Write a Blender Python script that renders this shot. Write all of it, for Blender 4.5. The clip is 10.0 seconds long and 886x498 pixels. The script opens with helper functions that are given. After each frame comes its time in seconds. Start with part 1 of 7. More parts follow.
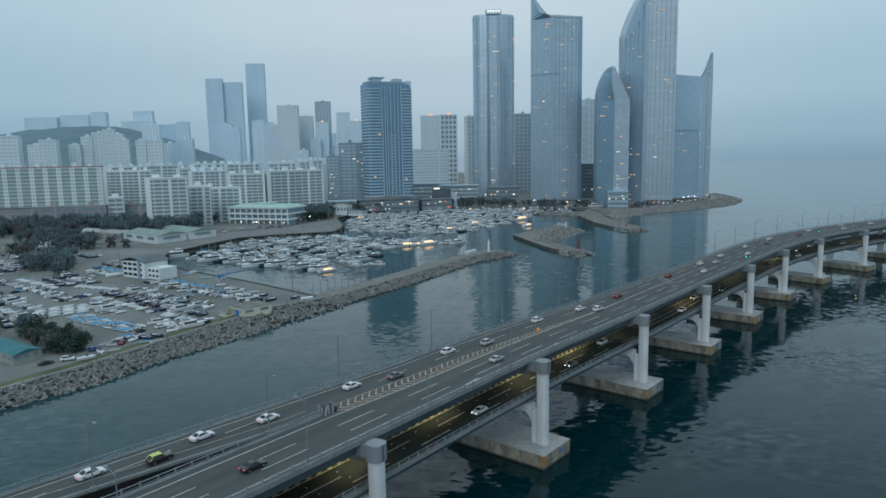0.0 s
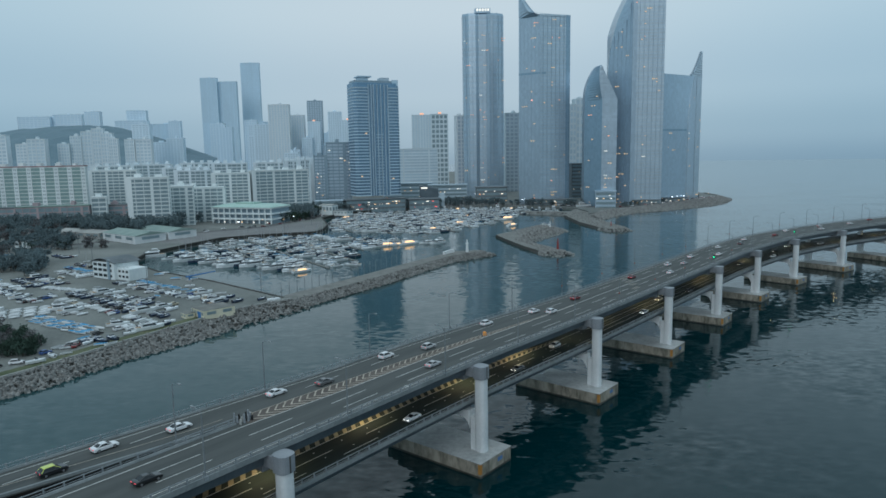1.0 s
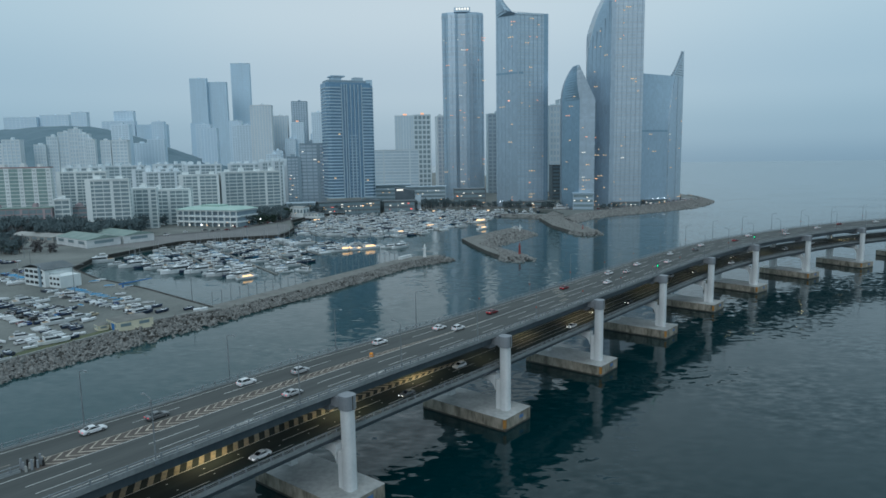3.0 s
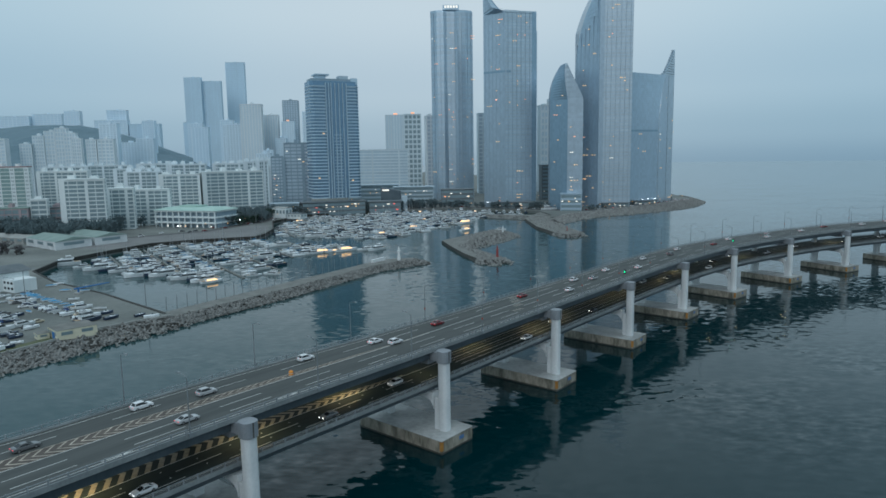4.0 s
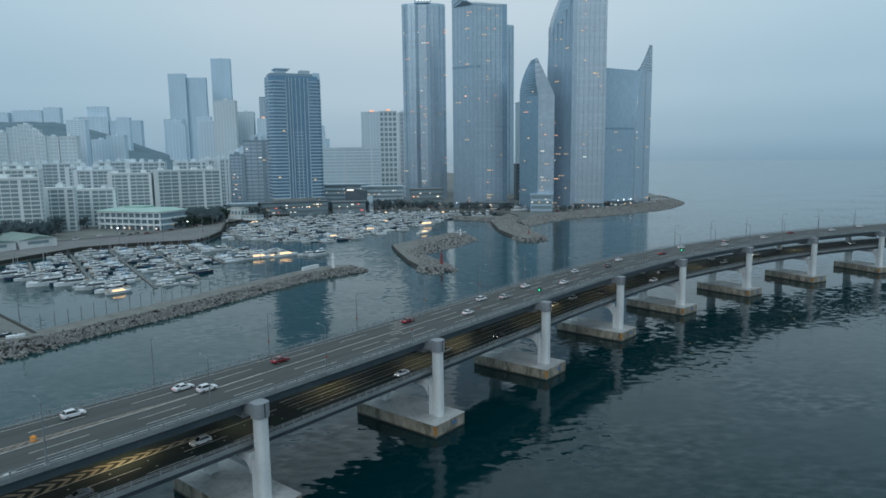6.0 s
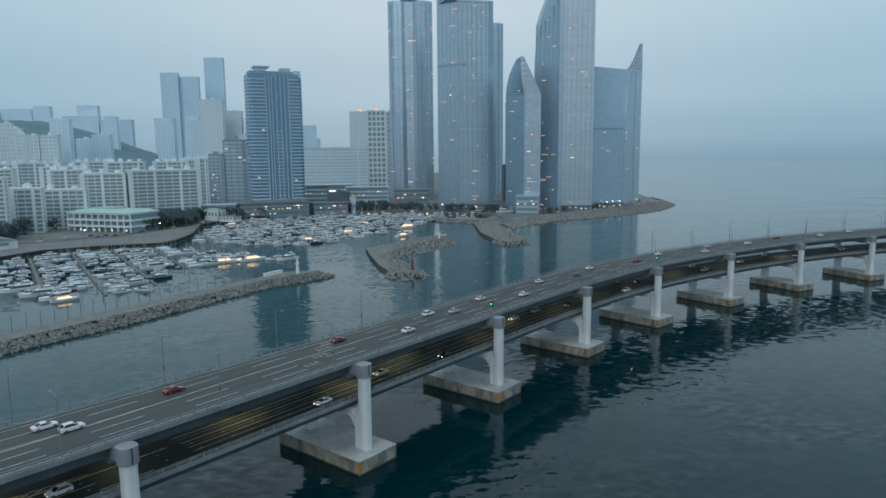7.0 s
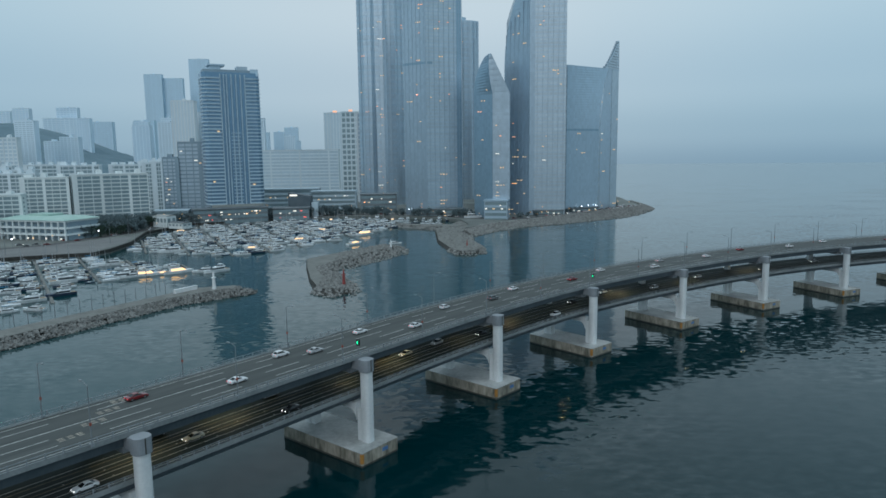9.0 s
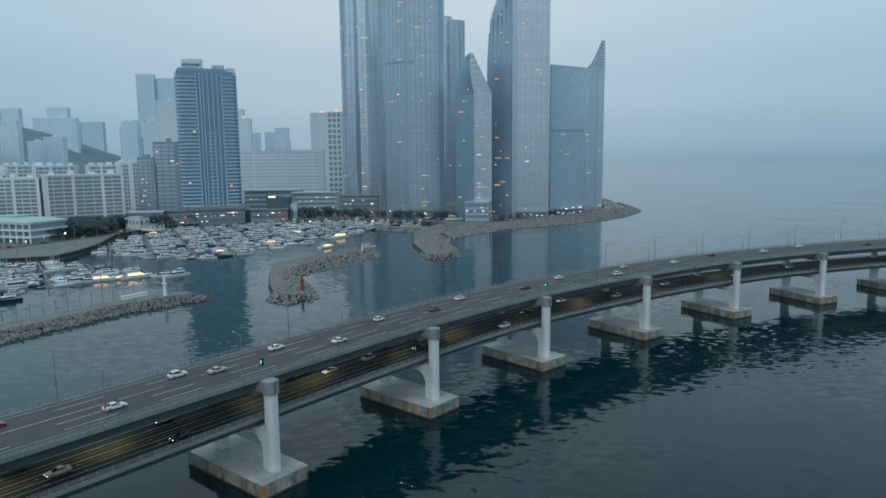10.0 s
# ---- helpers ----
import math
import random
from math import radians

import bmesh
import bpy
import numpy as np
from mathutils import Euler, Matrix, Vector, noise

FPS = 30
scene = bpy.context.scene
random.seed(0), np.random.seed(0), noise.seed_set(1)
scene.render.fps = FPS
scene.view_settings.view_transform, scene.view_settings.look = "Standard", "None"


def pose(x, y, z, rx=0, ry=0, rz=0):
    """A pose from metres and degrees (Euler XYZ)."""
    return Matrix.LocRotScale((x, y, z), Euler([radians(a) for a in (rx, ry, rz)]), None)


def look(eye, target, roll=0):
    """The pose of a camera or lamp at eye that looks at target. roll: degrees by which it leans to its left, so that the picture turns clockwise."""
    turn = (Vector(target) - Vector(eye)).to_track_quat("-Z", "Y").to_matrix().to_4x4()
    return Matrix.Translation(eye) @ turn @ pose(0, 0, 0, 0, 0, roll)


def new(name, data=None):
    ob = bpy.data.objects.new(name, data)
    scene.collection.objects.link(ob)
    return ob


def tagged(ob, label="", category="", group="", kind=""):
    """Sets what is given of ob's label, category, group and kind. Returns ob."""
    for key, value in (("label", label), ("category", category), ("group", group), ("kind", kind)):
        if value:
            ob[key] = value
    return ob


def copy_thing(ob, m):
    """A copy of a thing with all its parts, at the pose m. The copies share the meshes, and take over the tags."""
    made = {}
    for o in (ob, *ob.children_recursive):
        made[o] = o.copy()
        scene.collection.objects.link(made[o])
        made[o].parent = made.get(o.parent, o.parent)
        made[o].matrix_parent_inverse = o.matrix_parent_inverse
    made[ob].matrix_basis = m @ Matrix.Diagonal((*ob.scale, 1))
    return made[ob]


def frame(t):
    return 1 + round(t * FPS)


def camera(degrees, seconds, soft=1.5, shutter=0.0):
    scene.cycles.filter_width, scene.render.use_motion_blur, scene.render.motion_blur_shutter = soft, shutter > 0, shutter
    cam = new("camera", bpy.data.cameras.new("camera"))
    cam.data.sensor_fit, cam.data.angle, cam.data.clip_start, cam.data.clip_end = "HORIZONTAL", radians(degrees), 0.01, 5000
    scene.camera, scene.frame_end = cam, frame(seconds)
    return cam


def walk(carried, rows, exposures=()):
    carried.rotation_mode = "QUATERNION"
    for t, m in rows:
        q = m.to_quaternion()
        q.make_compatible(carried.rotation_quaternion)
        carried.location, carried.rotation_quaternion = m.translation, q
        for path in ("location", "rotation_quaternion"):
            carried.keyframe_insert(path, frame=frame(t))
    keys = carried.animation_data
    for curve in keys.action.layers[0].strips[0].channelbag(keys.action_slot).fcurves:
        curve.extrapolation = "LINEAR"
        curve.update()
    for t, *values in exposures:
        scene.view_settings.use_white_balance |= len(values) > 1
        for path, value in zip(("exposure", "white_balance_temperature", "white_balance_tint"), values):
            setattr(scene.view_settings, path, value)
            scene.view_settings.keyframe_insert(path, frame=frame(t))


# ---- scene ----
# camera and its flight
cam = camera(67.0, 10.0, soft=1.6)
PATH = [
    (0, (1.659, -0.335, 68.423), (1.673, 1.646, 68.147), -1.0),
    (0.5, (8.763, 1.512, 68.331), (8.78, 3.492, 68.054), -1.0),
    (1, (15.391, 3.601, 68.216), (15.41, 5.582, 67.938), -1.0),
    (1.5, (21.6, 6.353, 68.156), (21.621, 8.334, 67.879), -1.0),
    (2, (27.95, 9.907, 68.122), (27.973, 11.888, 67.847), -1.0),
    (2.5, (34.725, 14.303, 68.101), (34.751, 16.284, 67.826), -1.0),
    (4, (57.399, 31.978, 68.013), (57.43, 33.958, 67.737), -0.9),
    (4.5, (65.802, 38.879, 68.027), (65.837, 40.859, 67.749), -0.9),
    (5, (74.529, 46.672, 68.053), (74.567, 48.652, 67.772), -0.8),
    (5.5, (83.158, 55.126, 68.053), (83.199, 57.106, 67.771), -0.8),
    (7, (107.228, 82.49, 67.825), (107.28, 84.47, 67.544), -0.6),
    (7.5, (115.189, 91.813, 67.817), (115.243, 93.793, 67.536), -0.6),
    (8, (123.238, 100.934, 67.819), (123.296, 102.913, 67.541), -0.6),
    (8.5, (131.538, 109.515, 67.843), (131.599, 111.494, 67.567), -0.7),
    (9, (140.167, 117.209, 67.805), (140.232, 119.189, 67.53), -0.7),
    (9.5, (149.069, 124.069, 67.669), (149.138, 126.049, 67.397), -0.6),
    (10, (158.139, 130.526, 67.545), (158.211, 132.506, 67.273), -0.6),
]
walk(cam, [(t, look(eye, target, roll)) for t, eye, target, roll in PATH], exposures=[(0.0, 0.08, 5960, 8), (10.0, 0.08, 5960, 8)])

# world: a dull overcast evening sky
world = bpy.data.worlds.new("overcast_sky")
scene.world = world
world.use_nodes = True
wn, wl = world.node_tree.nodes, world.node_tree.links
wn.clear()
w_out = wn.new("ShaderNodeOutputWorld")
w_add = wn.new("ShaderNodeAddShader")
w_sky = wn.new("ShaderNodeTexSky")
w_sky.sky_type = "NISHITA"
w_sky.sun_disc = False
w_sky.sun_elevation = radians(33)
w_sky.sun_rotation = radians(198)
w_bg1 = wn.new("ShaderNodeBackground")
w_bg1.inputs["Strength"].default_value = 0.006
w_bg2 = wn.new("ShaderNodeBackground")
w_bg2.inputs["Strength"].default_value = 1.0
w_tc = wn.new("ShaderNodeTexCoord")
w_sep = wn.new("ShaderNodeSeparateXYZ")
w_ramp = wn.new("ShaderNodeValToRGB")
w_ramp.color_ramp.interpolation = "EASE"
stops = [(0.488, (0.25, 0.345, 0.42)), (0.515, (0.33, 0.435, 0.51)), (0.545, (0.42, 0.515, 0.575)), (0.605, (0.53, 0.615, 0.65)), (0.68, (0.50, 0.61, 0.66)), (0.85, (0.52, 0.63, 0.68)), (1.0, (0.92, 1.03, 1.07))]
while len(w_ramp.color_ramp.elements) < len(stops):
    w_ramp.color_ramp.elements.new(0.5)
for el, (at_, col) in zip(w_ramp.color_ramp.elements, stops):
    el.position, el.color = at_, (*col, 1)
w_half = wn.new("ShaderNodeMath")
w_half.operation = "MULTIPLY_ADD"
w_half.inputs[1].default_value = 0.5
w_half.inputs[2].default_value = 0.5
w_noise = wn.new("ShaderNodeTexNoise")
w_noise.inputs["Scale"].default_value = 1.6
w_noise.inputs["Detail"].default_value = 3
w_mix = wn.new("ShaderNodeMix")
w_mix.data_type = "RGBA"
w_mix.blend_type = "MULTIPLY"
w_mix.inputs[0].default_value = 0.2
w_shade = wn.new("ShaderNodeValToRGB")
w_shade.color_ramp.elements[0].position, w_shade.color_ramp.elements[0].color = 0.35, (0.78, 0.84, 0.9, 1)
w_shade.color_ramp.elements[1].position, w_shade.color_ramp.elements[1].color = 0.62, (1, 1, 1, 1)
wl.new(w_tc.outputs["Generated"], w_sep.inputs[0])
wl.new(w_sep.outputs["Z"], w_half.inputs[0])
wl.new(w_half.outputs[0], w_ramp.inputs[0])
wl.new(w_tc.outputs["Generated"], w_noise.inputs["Vector"])
wl.new(w_noise.outputs[0], w_shade.inputs[0])
wl.new(w_ramp.outputs[0], w_mix.inputs[6])
wl.new(w_shade.outputs[0], w_mix.inputs[7])
# the cloud is thinner and paler over the city, and duller to both sides
w_side = wn.new("ShaderNodeMath")
w_side.operation = "ABSOLUTE"
w_tone = wn.new("ShaderNodeValToRGB")
w_tone.color_ramp.interpolation = "EASE"
w_tone.color_ramp.elements[0].position, w_tone.color_ramp.elements[0].color = 0.05, (1.0, 0.965, 0.93, 1)
w_tone.color_ramp.elements[1].position, w_tone.color_ramp.elements[1].color = 0.60, (0.80, 0.875, 0.89, 1)
w_cloud = wn.new("ShaderNodeMix")
w_cloud.data_type = "RGBA"
w_cloud.blend_type = "MULTIPLY"
w_cloud.inputs[0].default_value = 1.0
wl.new(w_sep.outputs["X"], w_side.inputs[0])
wl.new(w_side.outputs[0], w_tone.inputs[0])
wl.new(w_mix.outputs[2], w_cloud.inputs[6])
wl.new(w_tone.outputs[0], w_cloud.inputs[7])
wl.new(w_cloud.outputs[2], w_bg2.inputs["Color"])
wl.new(w_sky.outputs[0], w_bg1.inputs["Color"])
wl.new(w_bg1.outputs[0], w_add.inputs[0])
wl.new(w_bg2.outputs[0], w_add.inputs[1])
wl.new(w_add.outputs[0], w_out.inputs["Surface"])

sun = new("sun", bpy.data.lights.new("sun", "SUN"))
sun.data.energy, sun.data.angle, sun.data.color = 0.5, radians(35), (1.0, 0.97, 0.94)
sun.matrix_world = look((0, 0, 0), (0.26, 0.80, -0.55))

# ---- materials ----
def surface(name, a, b, rough=0.7, scale=0.2, fine=3.0, metal=0.0, bump=0.0, vary=0.0, fine_mix=0.35, spec=0.5, stretch=(1, 1, 1), uv=False, emit=None, coat=0.0):
    """A mottled surface: two colours mixed by a coarse and a fine noise at world size."""
    m = bpy.data.materials.new(name)
    m.use_nodes = True
    n, l = m.node_tree.nodes, m.node_tree.links
    p = n["Principled BSDF"]
    p.inputs["Roughness"].default_value = rough
    p.inputs["Metallic"].default_value = metal
    p.inputs["Specular IOR Level"].default_value = spec
    p.inputs["Coat Weight"].default_value = coat
    if uv:
        src = n.new("ShaderNodeUVMap").outputs[0]
    else:
        src = n.new("ShaderNodeNewGeometry").outputs["Position"]
    mp = n.new("ShaderNodeMapping")
    mp.inputs["Scale"].default_value = stretch
    l.new(src, mp.inputs[0])
    n1, n2 = n.new("ShaderNodeTexNoise"), n.new("ShaderNodeTexNoise")
    n1.inputs["Scale"].default_value, n1.inputs["Detail"].default_value = scale, 4
    n2.inputs["Scale"].default_value, n2.inputs["Detail"].default_value = fine, 5
    l.new(mp.outputs[0], n1.inputs["Vector"])
    l.new(mp.outputs[0], n2.inputs["Vector"])
    mx = n.new("ShaderNodeMix")
    mx.inputs[0].default_value = fine_mix
    l.new(n1.outputs[0], mx.inputs[2])
    l.new(n2.outputs[0], mx.inputs[3])
    ramp = n.new("ShaderNodeValToRGB")
    ramp.color_ramp.elements[0].position, ramp.color_ramp.elements[0].color = 0.36, (*a, 1)
    ramp.color_ramp.elements[1].position, ramp.color_ramp.elements[1].color = 0.64, (*b, 1)
    l.new(mx.outputs[0], ramp.inputs[0])
    out = ramp.outputs[0]
    if vary:
        info = n.new("ShaderNodeObjectInfo")
        rng = n.new("ShaderNodeMapRange")
        rng.inputs[3].default_value, rng.inputs[4].default_value = 1 - vary, 1 + vary
        l.new(info.outputs["Random"], rng.inputs[0])
        mul = n.new("ShaderNodeMix")
        mul.data_type, mul.blend_type = "RGBA", "MULTIPLY"
        mul.inputs[0].default_value = 1
        l.new(out, mul.inputs[6])
        l.new(rng.outputs[0], mul.inputs[7])
        out = mul.outputs[2]
    l.new(out, p.inputs["Base Color"])
    if bump:
        bp_ = n.new("ShaderNodeBump")
        bp_.inputs["Strength"].default_value, bp_.inputs["Distance"].default_value = 0.6, bump
        l.new(n2.outputs[0], bp_.inputs["Height"])
        l.new(bp_.outputs[0], p.inputs["Normal"])
    if emit:
        p.inputs["Emission Color"].default_value = (*emit[0], 1)
        p.inputs["Emission Strength"].default_value = emit[1]
    return m


def paint(name, c, rough=0.4, metal=0.0, vary=0.12, coat=0.0):
    return surface(name, tuple(v * 0.86 for v in c), c, rough, 0.4, 6.0, metal, vary=vary, coat=coat)


def glow(name, c, power):
    return surface(name, c, c, 0.5, emit=(c, power))


M = {}
M["asphalt"] = surface("asphalt", (0.050, 0.056, 0.054), (0.081, 0.087, 0.084), 0.85, 0.35, 4.0, bump=0.01, stretch=(1.0, 0.05, 1.0), uv=True)
# darker copy for the lower roadway, with the upper deck's shade in its colour
M["asphalt_shaded"] = surface("worn_asphalt", (0.014, 0.021, 0.020), (0.026, 0.036, 0.034), 0.75, 0.35, 4.0, bump=0.01, spec=0.15, stretch=(1.0, 0.05, 1.0), uv=True)
M["marking"] = surface("road_marking", (0.34, 0.345, 0.33), (0.60, 0.60, 0.57), 0.6, 0.8, 9.0)
M["marking_worn"] = surface("worn_road_marking", (0.20, 0.175, 0.14), (0.50, 0.44, 0.36), 0.6, 0.9, 9.0)
M["concrete"] = surface("concrete", (0.26, 0.27, 0.26), (0.40, 0.40, 0.38), 0.85, 0.15, 2.5, bump=0.02)
M["concrete_pale"] = surface("pale_concrete", (0.54, 0.57, 0.58), (0.68, 0.70, 0.70), 0.75, 0.12, 1.8, bump=0.01)
M["kerb"] = surface("kerb_concrete", (0.155, 0.175, 0.18), (0.25, 0.27, 0.275), 0.8, 0.2, 2.0)
M["pile"] = surface("stained_concrete", (0.11, 0.105, 0.08), (0.40, 0.365, 0.30), 0.85, 0.45, 1.4, bump=0.03, stretch=(1, 1, 0.35))
M["concrete_top"] = surface("rain_stained_concrete", (0.26, 0.27, 0.265), (0.50, 0.51, 0.50), 0.6, 0.12, 0.9)
M["tide"] = surface("wet_algae_concrete", (0.03, 0.03, 0.025), (0.07, 0.068, 0.055), 0.5, 0.5, 3.0)
M["marker"] = surface("faded_orange", (0.30, 0.14, 0.03), (0.45, 0.22, 0.05), 0.8, 0.8, 4.0)
M["marker_blue"] = surface("faded_blue", (0.05, 0.13, 0.30), (0.10, 0.20, 0.38), 0.7, 0.8, 4.0)
M["sleeve"] = surface("grey_painted_steel", (0.20, 0.22, 0.24), (0.27, 0.29, 0.31), 0.55, 0.3, 3.0)
M["girder"] = surface("blue_grey_steel", (0.06, 0.08, 0.094), (0.10, 0.122, 0.138), 0.5, 0.12, 2.0, stretch=(1, 1, 0.3))
# near-black colour that stands for the shade in the gap beside the ramp
M["girder_shade"] = surface("blackened_steel", (0.008, 0.009, 0.010), (0.018, 0.019, 0.020), 0.8, 0.12, 2.0)
M["rail"] = surface("galvanised_rail", (0.19, 0.215, 0.23), (0.29, 0.315, 0.33), 0.55, 0.5, 4.0, metal=0.1)
M["land"] = surface("yard_ground", (0.11, 0.12, 0.112), (0.205, 0.215, 0.20), 0.9, 0.03, 0.6, bump=0.03)
M["rock"] = surface("riprap_stone", (0.112, 0.114, 0.110), (0.285, 0.285, 0.272), 0.9, 0.5, 2.0, vary=0.3, bump=0.05)
# base kept near black: shade in the gaps between stones put into its colour
M["rock_base"] = surface("wet_rubble", (0.022, 0.022, 0.02), (0.055, 0.053, 0.047), 0.9, 0.4, 1.6, bump=0.2)
M["grass"] = surface("rough_grass", (0.05, 0.07, 0.03), (0.13, 0.14, 0.08), 0.95, 0.1, 1.4, bump=0.05)
M["white_wall"] = surface("pale_stucco", (0.62, 0.675, 0.685), (0.74, 0.785, 0.785), 0.8, 0.05, 0.8, vary=0.06, stretch=(1, 1, 0.3))
M["steel_lamp"] = surface("lamp_post_steel", (0.14, 0.16, 0.172), (0.22, 0.24, 0.252), 0.5, 0.5, 4.0)


def water_material():
    """Dark sea: waves of two lengths tilt the surface, calm and ruffled patches lie side by side."""
    m = bpy.data.materials.new("sea_water")
    m.use_nodes = True
    n, l = m.node_tree.nodes, m.node_tree.links
    p = n["Principled BSDF"]
    p.inputs["Roughness"].default_value = 0.08
    p.inputs["IOR"].default_value = 1.333
    geo = n.new("ShaderNodeNewGeometry")
    mp = n.new("ShaderNodeMapping")
    mp.inputs["Rotation"].default_value = (0, 0, radians(28))
    mp.inputs["Scale"].default_value = (0.55, 1.0, 1.0)
    l.new(geo.outputs["Position"], mp.inputs[0])

    def waves(scale, detail):
        t = n.new("ShaderNodeTexNoise")
        t.inputs["Scale"].default_value, t.inputs["Detail"].default_value = scale, detail
        l.new(mp.outputs[0], t.inputs["Vector"])
        return t

    def tilt(tex, strength):
        sub = n.new("ShaderNodeVectorMath")
        sub.operation = "SUBTRACT"
        sub.inputs[1].default_value = (0.5, 0.5, 0.5)
        l.new(tex.outputs["Color"], sub.inputs[0])
        sc = n.new("ShaderNodeVectorMath")
        sc.operation = "SCALE"
        l.new(sub.outputs[0], sc.inputs[0])
        if isinstance(strength, float):
            sc.inputs["Scale"].default_value = strength
        else:
            l.new(strength, sc.inputs["Scale"])
        return sc.outputs[0]

    # ruffled patches; the stream past the piers ruffles the water beside the bridge
    patch = n.new("ShaderNodeMapRange")
    patch.interpolation_type = "SMOOTHSTEP"
    patch.inputs[1].default_value, patch.inputs[2].default_value = 0.42, 0.62
    l.new(waves(0.018, 4).outputs[0], patch.inputs[0])
    side = n.new("ShaderNodeVectorMath")
    side.operation = "DOT_PRODUCT"
    side.inputs[1].default_value = (-0.76, 0.65, 0.0)
    l.new(geo.outputs["Position"], side.inputs[0])
    # clear deep water off the bridge, greener and silty in the sheltered shallows of the harbour
    shallow = n.new("ShaderNodeMapRange")
    shallow.interpolation_type = "SMOOTHSTEP"
    shallow.inputs[1].default_value, shallow.inputs[2].default_value = 75.0, 170.0
    l.new(side.outputs["Value"], shallow.inputs[0])
    silt = n.new("ShaderNodeMix")
    silt.data_type = "RGBA"
    silt.inputs[6].default_value, silt.inputs[7].default_value = (0.0002, 0.018, 0.022, 1), (0.006, 0.040, 0.045, 1)
    l.new(shallow.outputs[0], silt.inputs[0])
    l.new(silt.outputs[2], p.inputs["Base Color"])
    stream = n.new("ShaderNodeMapRange")
    stream.interpolation_type = "SMOOTHSTEP"
    stream.inputs[1].default_value, stream.inputs[2].default_value = -30.0, 62.0
    stream.inputs[3].default_value, stream.inputs[4].default_value = RIPPLE[1], RIPPLE[2]
    l.new(side.outputs["Value"], stream.inputs[0])
    lee = n.new("ShaderNodeMapRange")
    lee.interpolation_type = "SMOOTHSTEP"
    lee.inputs[1].default_value, lee.inputs[2].default_value = 105.0, 150.0
    lee.inputs[3].default_value, lee.inputs[4].default_value = 1.0, RIPPLE[1] / RIPPLE[2]
    l.new(side.outputs["Value"], lee.inputs[0])
    beside = n.new("ShaderNodeMath")
    beside.operation = "MULTIPLY"
    l.new(stream.outputs[0], beside.inputs[0])
    l.new(lee.outputs[0], beside.inputs[1])
    ruffle = n.new("ShaderNodeMath")
    ruffle.operation = "MULTIPLY_ADD"
    ruffle.inputs[2].default_value = RIPPLE[0]
    l.new(patch.outputs[0], ruffle.inputs[0])
    l.new(beside.outputs[0], ruffle.inputs[1])
    total = tilt(waves(0.5, 3), ruffle.outputs[0])
    for tex, amount in ((waves(0.11, 3), RIPPLE[3]), (waves(0.035, 2), 0.012)):
        add = n.new("ShaderNodeVectorMath")
        add.operation = "ADD"
        l.new(total, add.inputs[0])
        l.new(tilt(tex, amount), add.inputs[1])
        total = add.outputs[0]
    flat = n.new("ShaderNodeVectorMath")
    flat.operation = "MULTIPLY_ADD"
    flat.inputs[1].default_value, flat.inputs[2].default_value = (1, 1, 0), (0, 0, 1)
    l.new(total, flat.inputs[0])
    unit = n.new("ShaderNodeVectorMath")
    unit.operation = "NORMALIZE"
    l.new(flat.outputs[0], unit.inputs[0])
    l.new(unit.outputs[0], p.inputs["Normal"])
    return m


RIPPLE = (0.085, 0.19, 0.40, 0.04)      # least, far off, beside the bridge, swell
M["water"] = water_material()


# ---- mesh helpers ----
def part(name, bm, material, parent=None, label=""):
    me = bpy.data.meshes.new(name)
    bmesh.ops.recalc_face_normals(bm, faces=bm.faces)
    bm.to_mesh(me)
    bm.free()
    for mt in (material if isinstance(material, (list, tuple)) else [material]):
        me.materials.append(mt)
    ob = new(name, me)
    if parent:
        ob.parent = parent
    if label:
        tagged(ob, label)
    return ob


def share(name, mesh, parent, m):
    """One more object on a mesh that is there already."""
    ob = new(name, mesh)
    ob.parent = parent
    ob.matrix_basis = m
    return ob


def box(bm, x0, x1, y0, y1, z0, z1, m=None, mat=0):
    vs = [bm.verts.new((m @ Vector(c)) if m else c) for c in ((x0, y0, z0), (x1, y0, z0), (x1, y1, z0), (x0, y1, z0), (x0, y0, z1), (x1, y0, z1), (x1, y1, z1), (x0, y1, z1))]
    for f in ((3, 2, 1, 0), (4, 5, 6, 7), (0, 1, 5, 4), (1, 2, 6, 5), (2, 3, 7, 6), (3, 0, 4, 7)):
        bm.faces.new([vs[i] for i in f]).material_index = mat
    return vs


def prism(bm, poly, z0, z1, mat=0, top=None, m=None):
    """An upright prism over a plan; top: the plan of its upper end, where it differs."""
    tp = top or poly
    lo = [bm.verts.new(m @ Vector((x, y, z0)) if m else (x, y, z0)) for x, y in poly]
    hi = [bm.verts.new(m @ Vector((x, y, z1)) if m else (x, y, z1)) for x, y in tp]
    k = len(poly)
    for i in range(k):
        bm.faces.new((lo[i], lo[(i + 1) % k], hi[(i + 1) % k], hi[i])).material_index = mat
    bm.faces.new(hi).material_index = mat
    bm.faces.new(lo[::-1]).material_index = mat


def tube(bm, a, b, r, sides=6, r2=None, mat=0):
    a, b = Vector(a), Vector(b)
    q = (b - a).to_track_quat("Z", "Y")
    rings = []
    for p, rr in ((a, r), (b, r if r2 is None else r2)):
        rings.append([bm.verts.new(p + q @ Vector((rr * math.cos(2 * math.pi * i / sides), rr * math.sin(2 * math.pi * i / sides), 0))) for i in range(sides)])
    for i in range(sides):
        bm.faces.new((rings[0][i], rings[0][(i + 1) % sides], rings[1][(i + 1) % sides], rings[1][i])).material_index = mat
    bm.faces.new(rings[1]).material_index = mat
    bm.faces.new(rings[0][::-1]).material_index = mat


def thing(name, label, category, group="", kind="", at=(0, 0, 0), rz=0.0):
    e = new(name)
    e.matrix_basis = pose(*at, 0, 0, rz)
    return tagged(e, label, category, group, kind)


FAMILY = {}


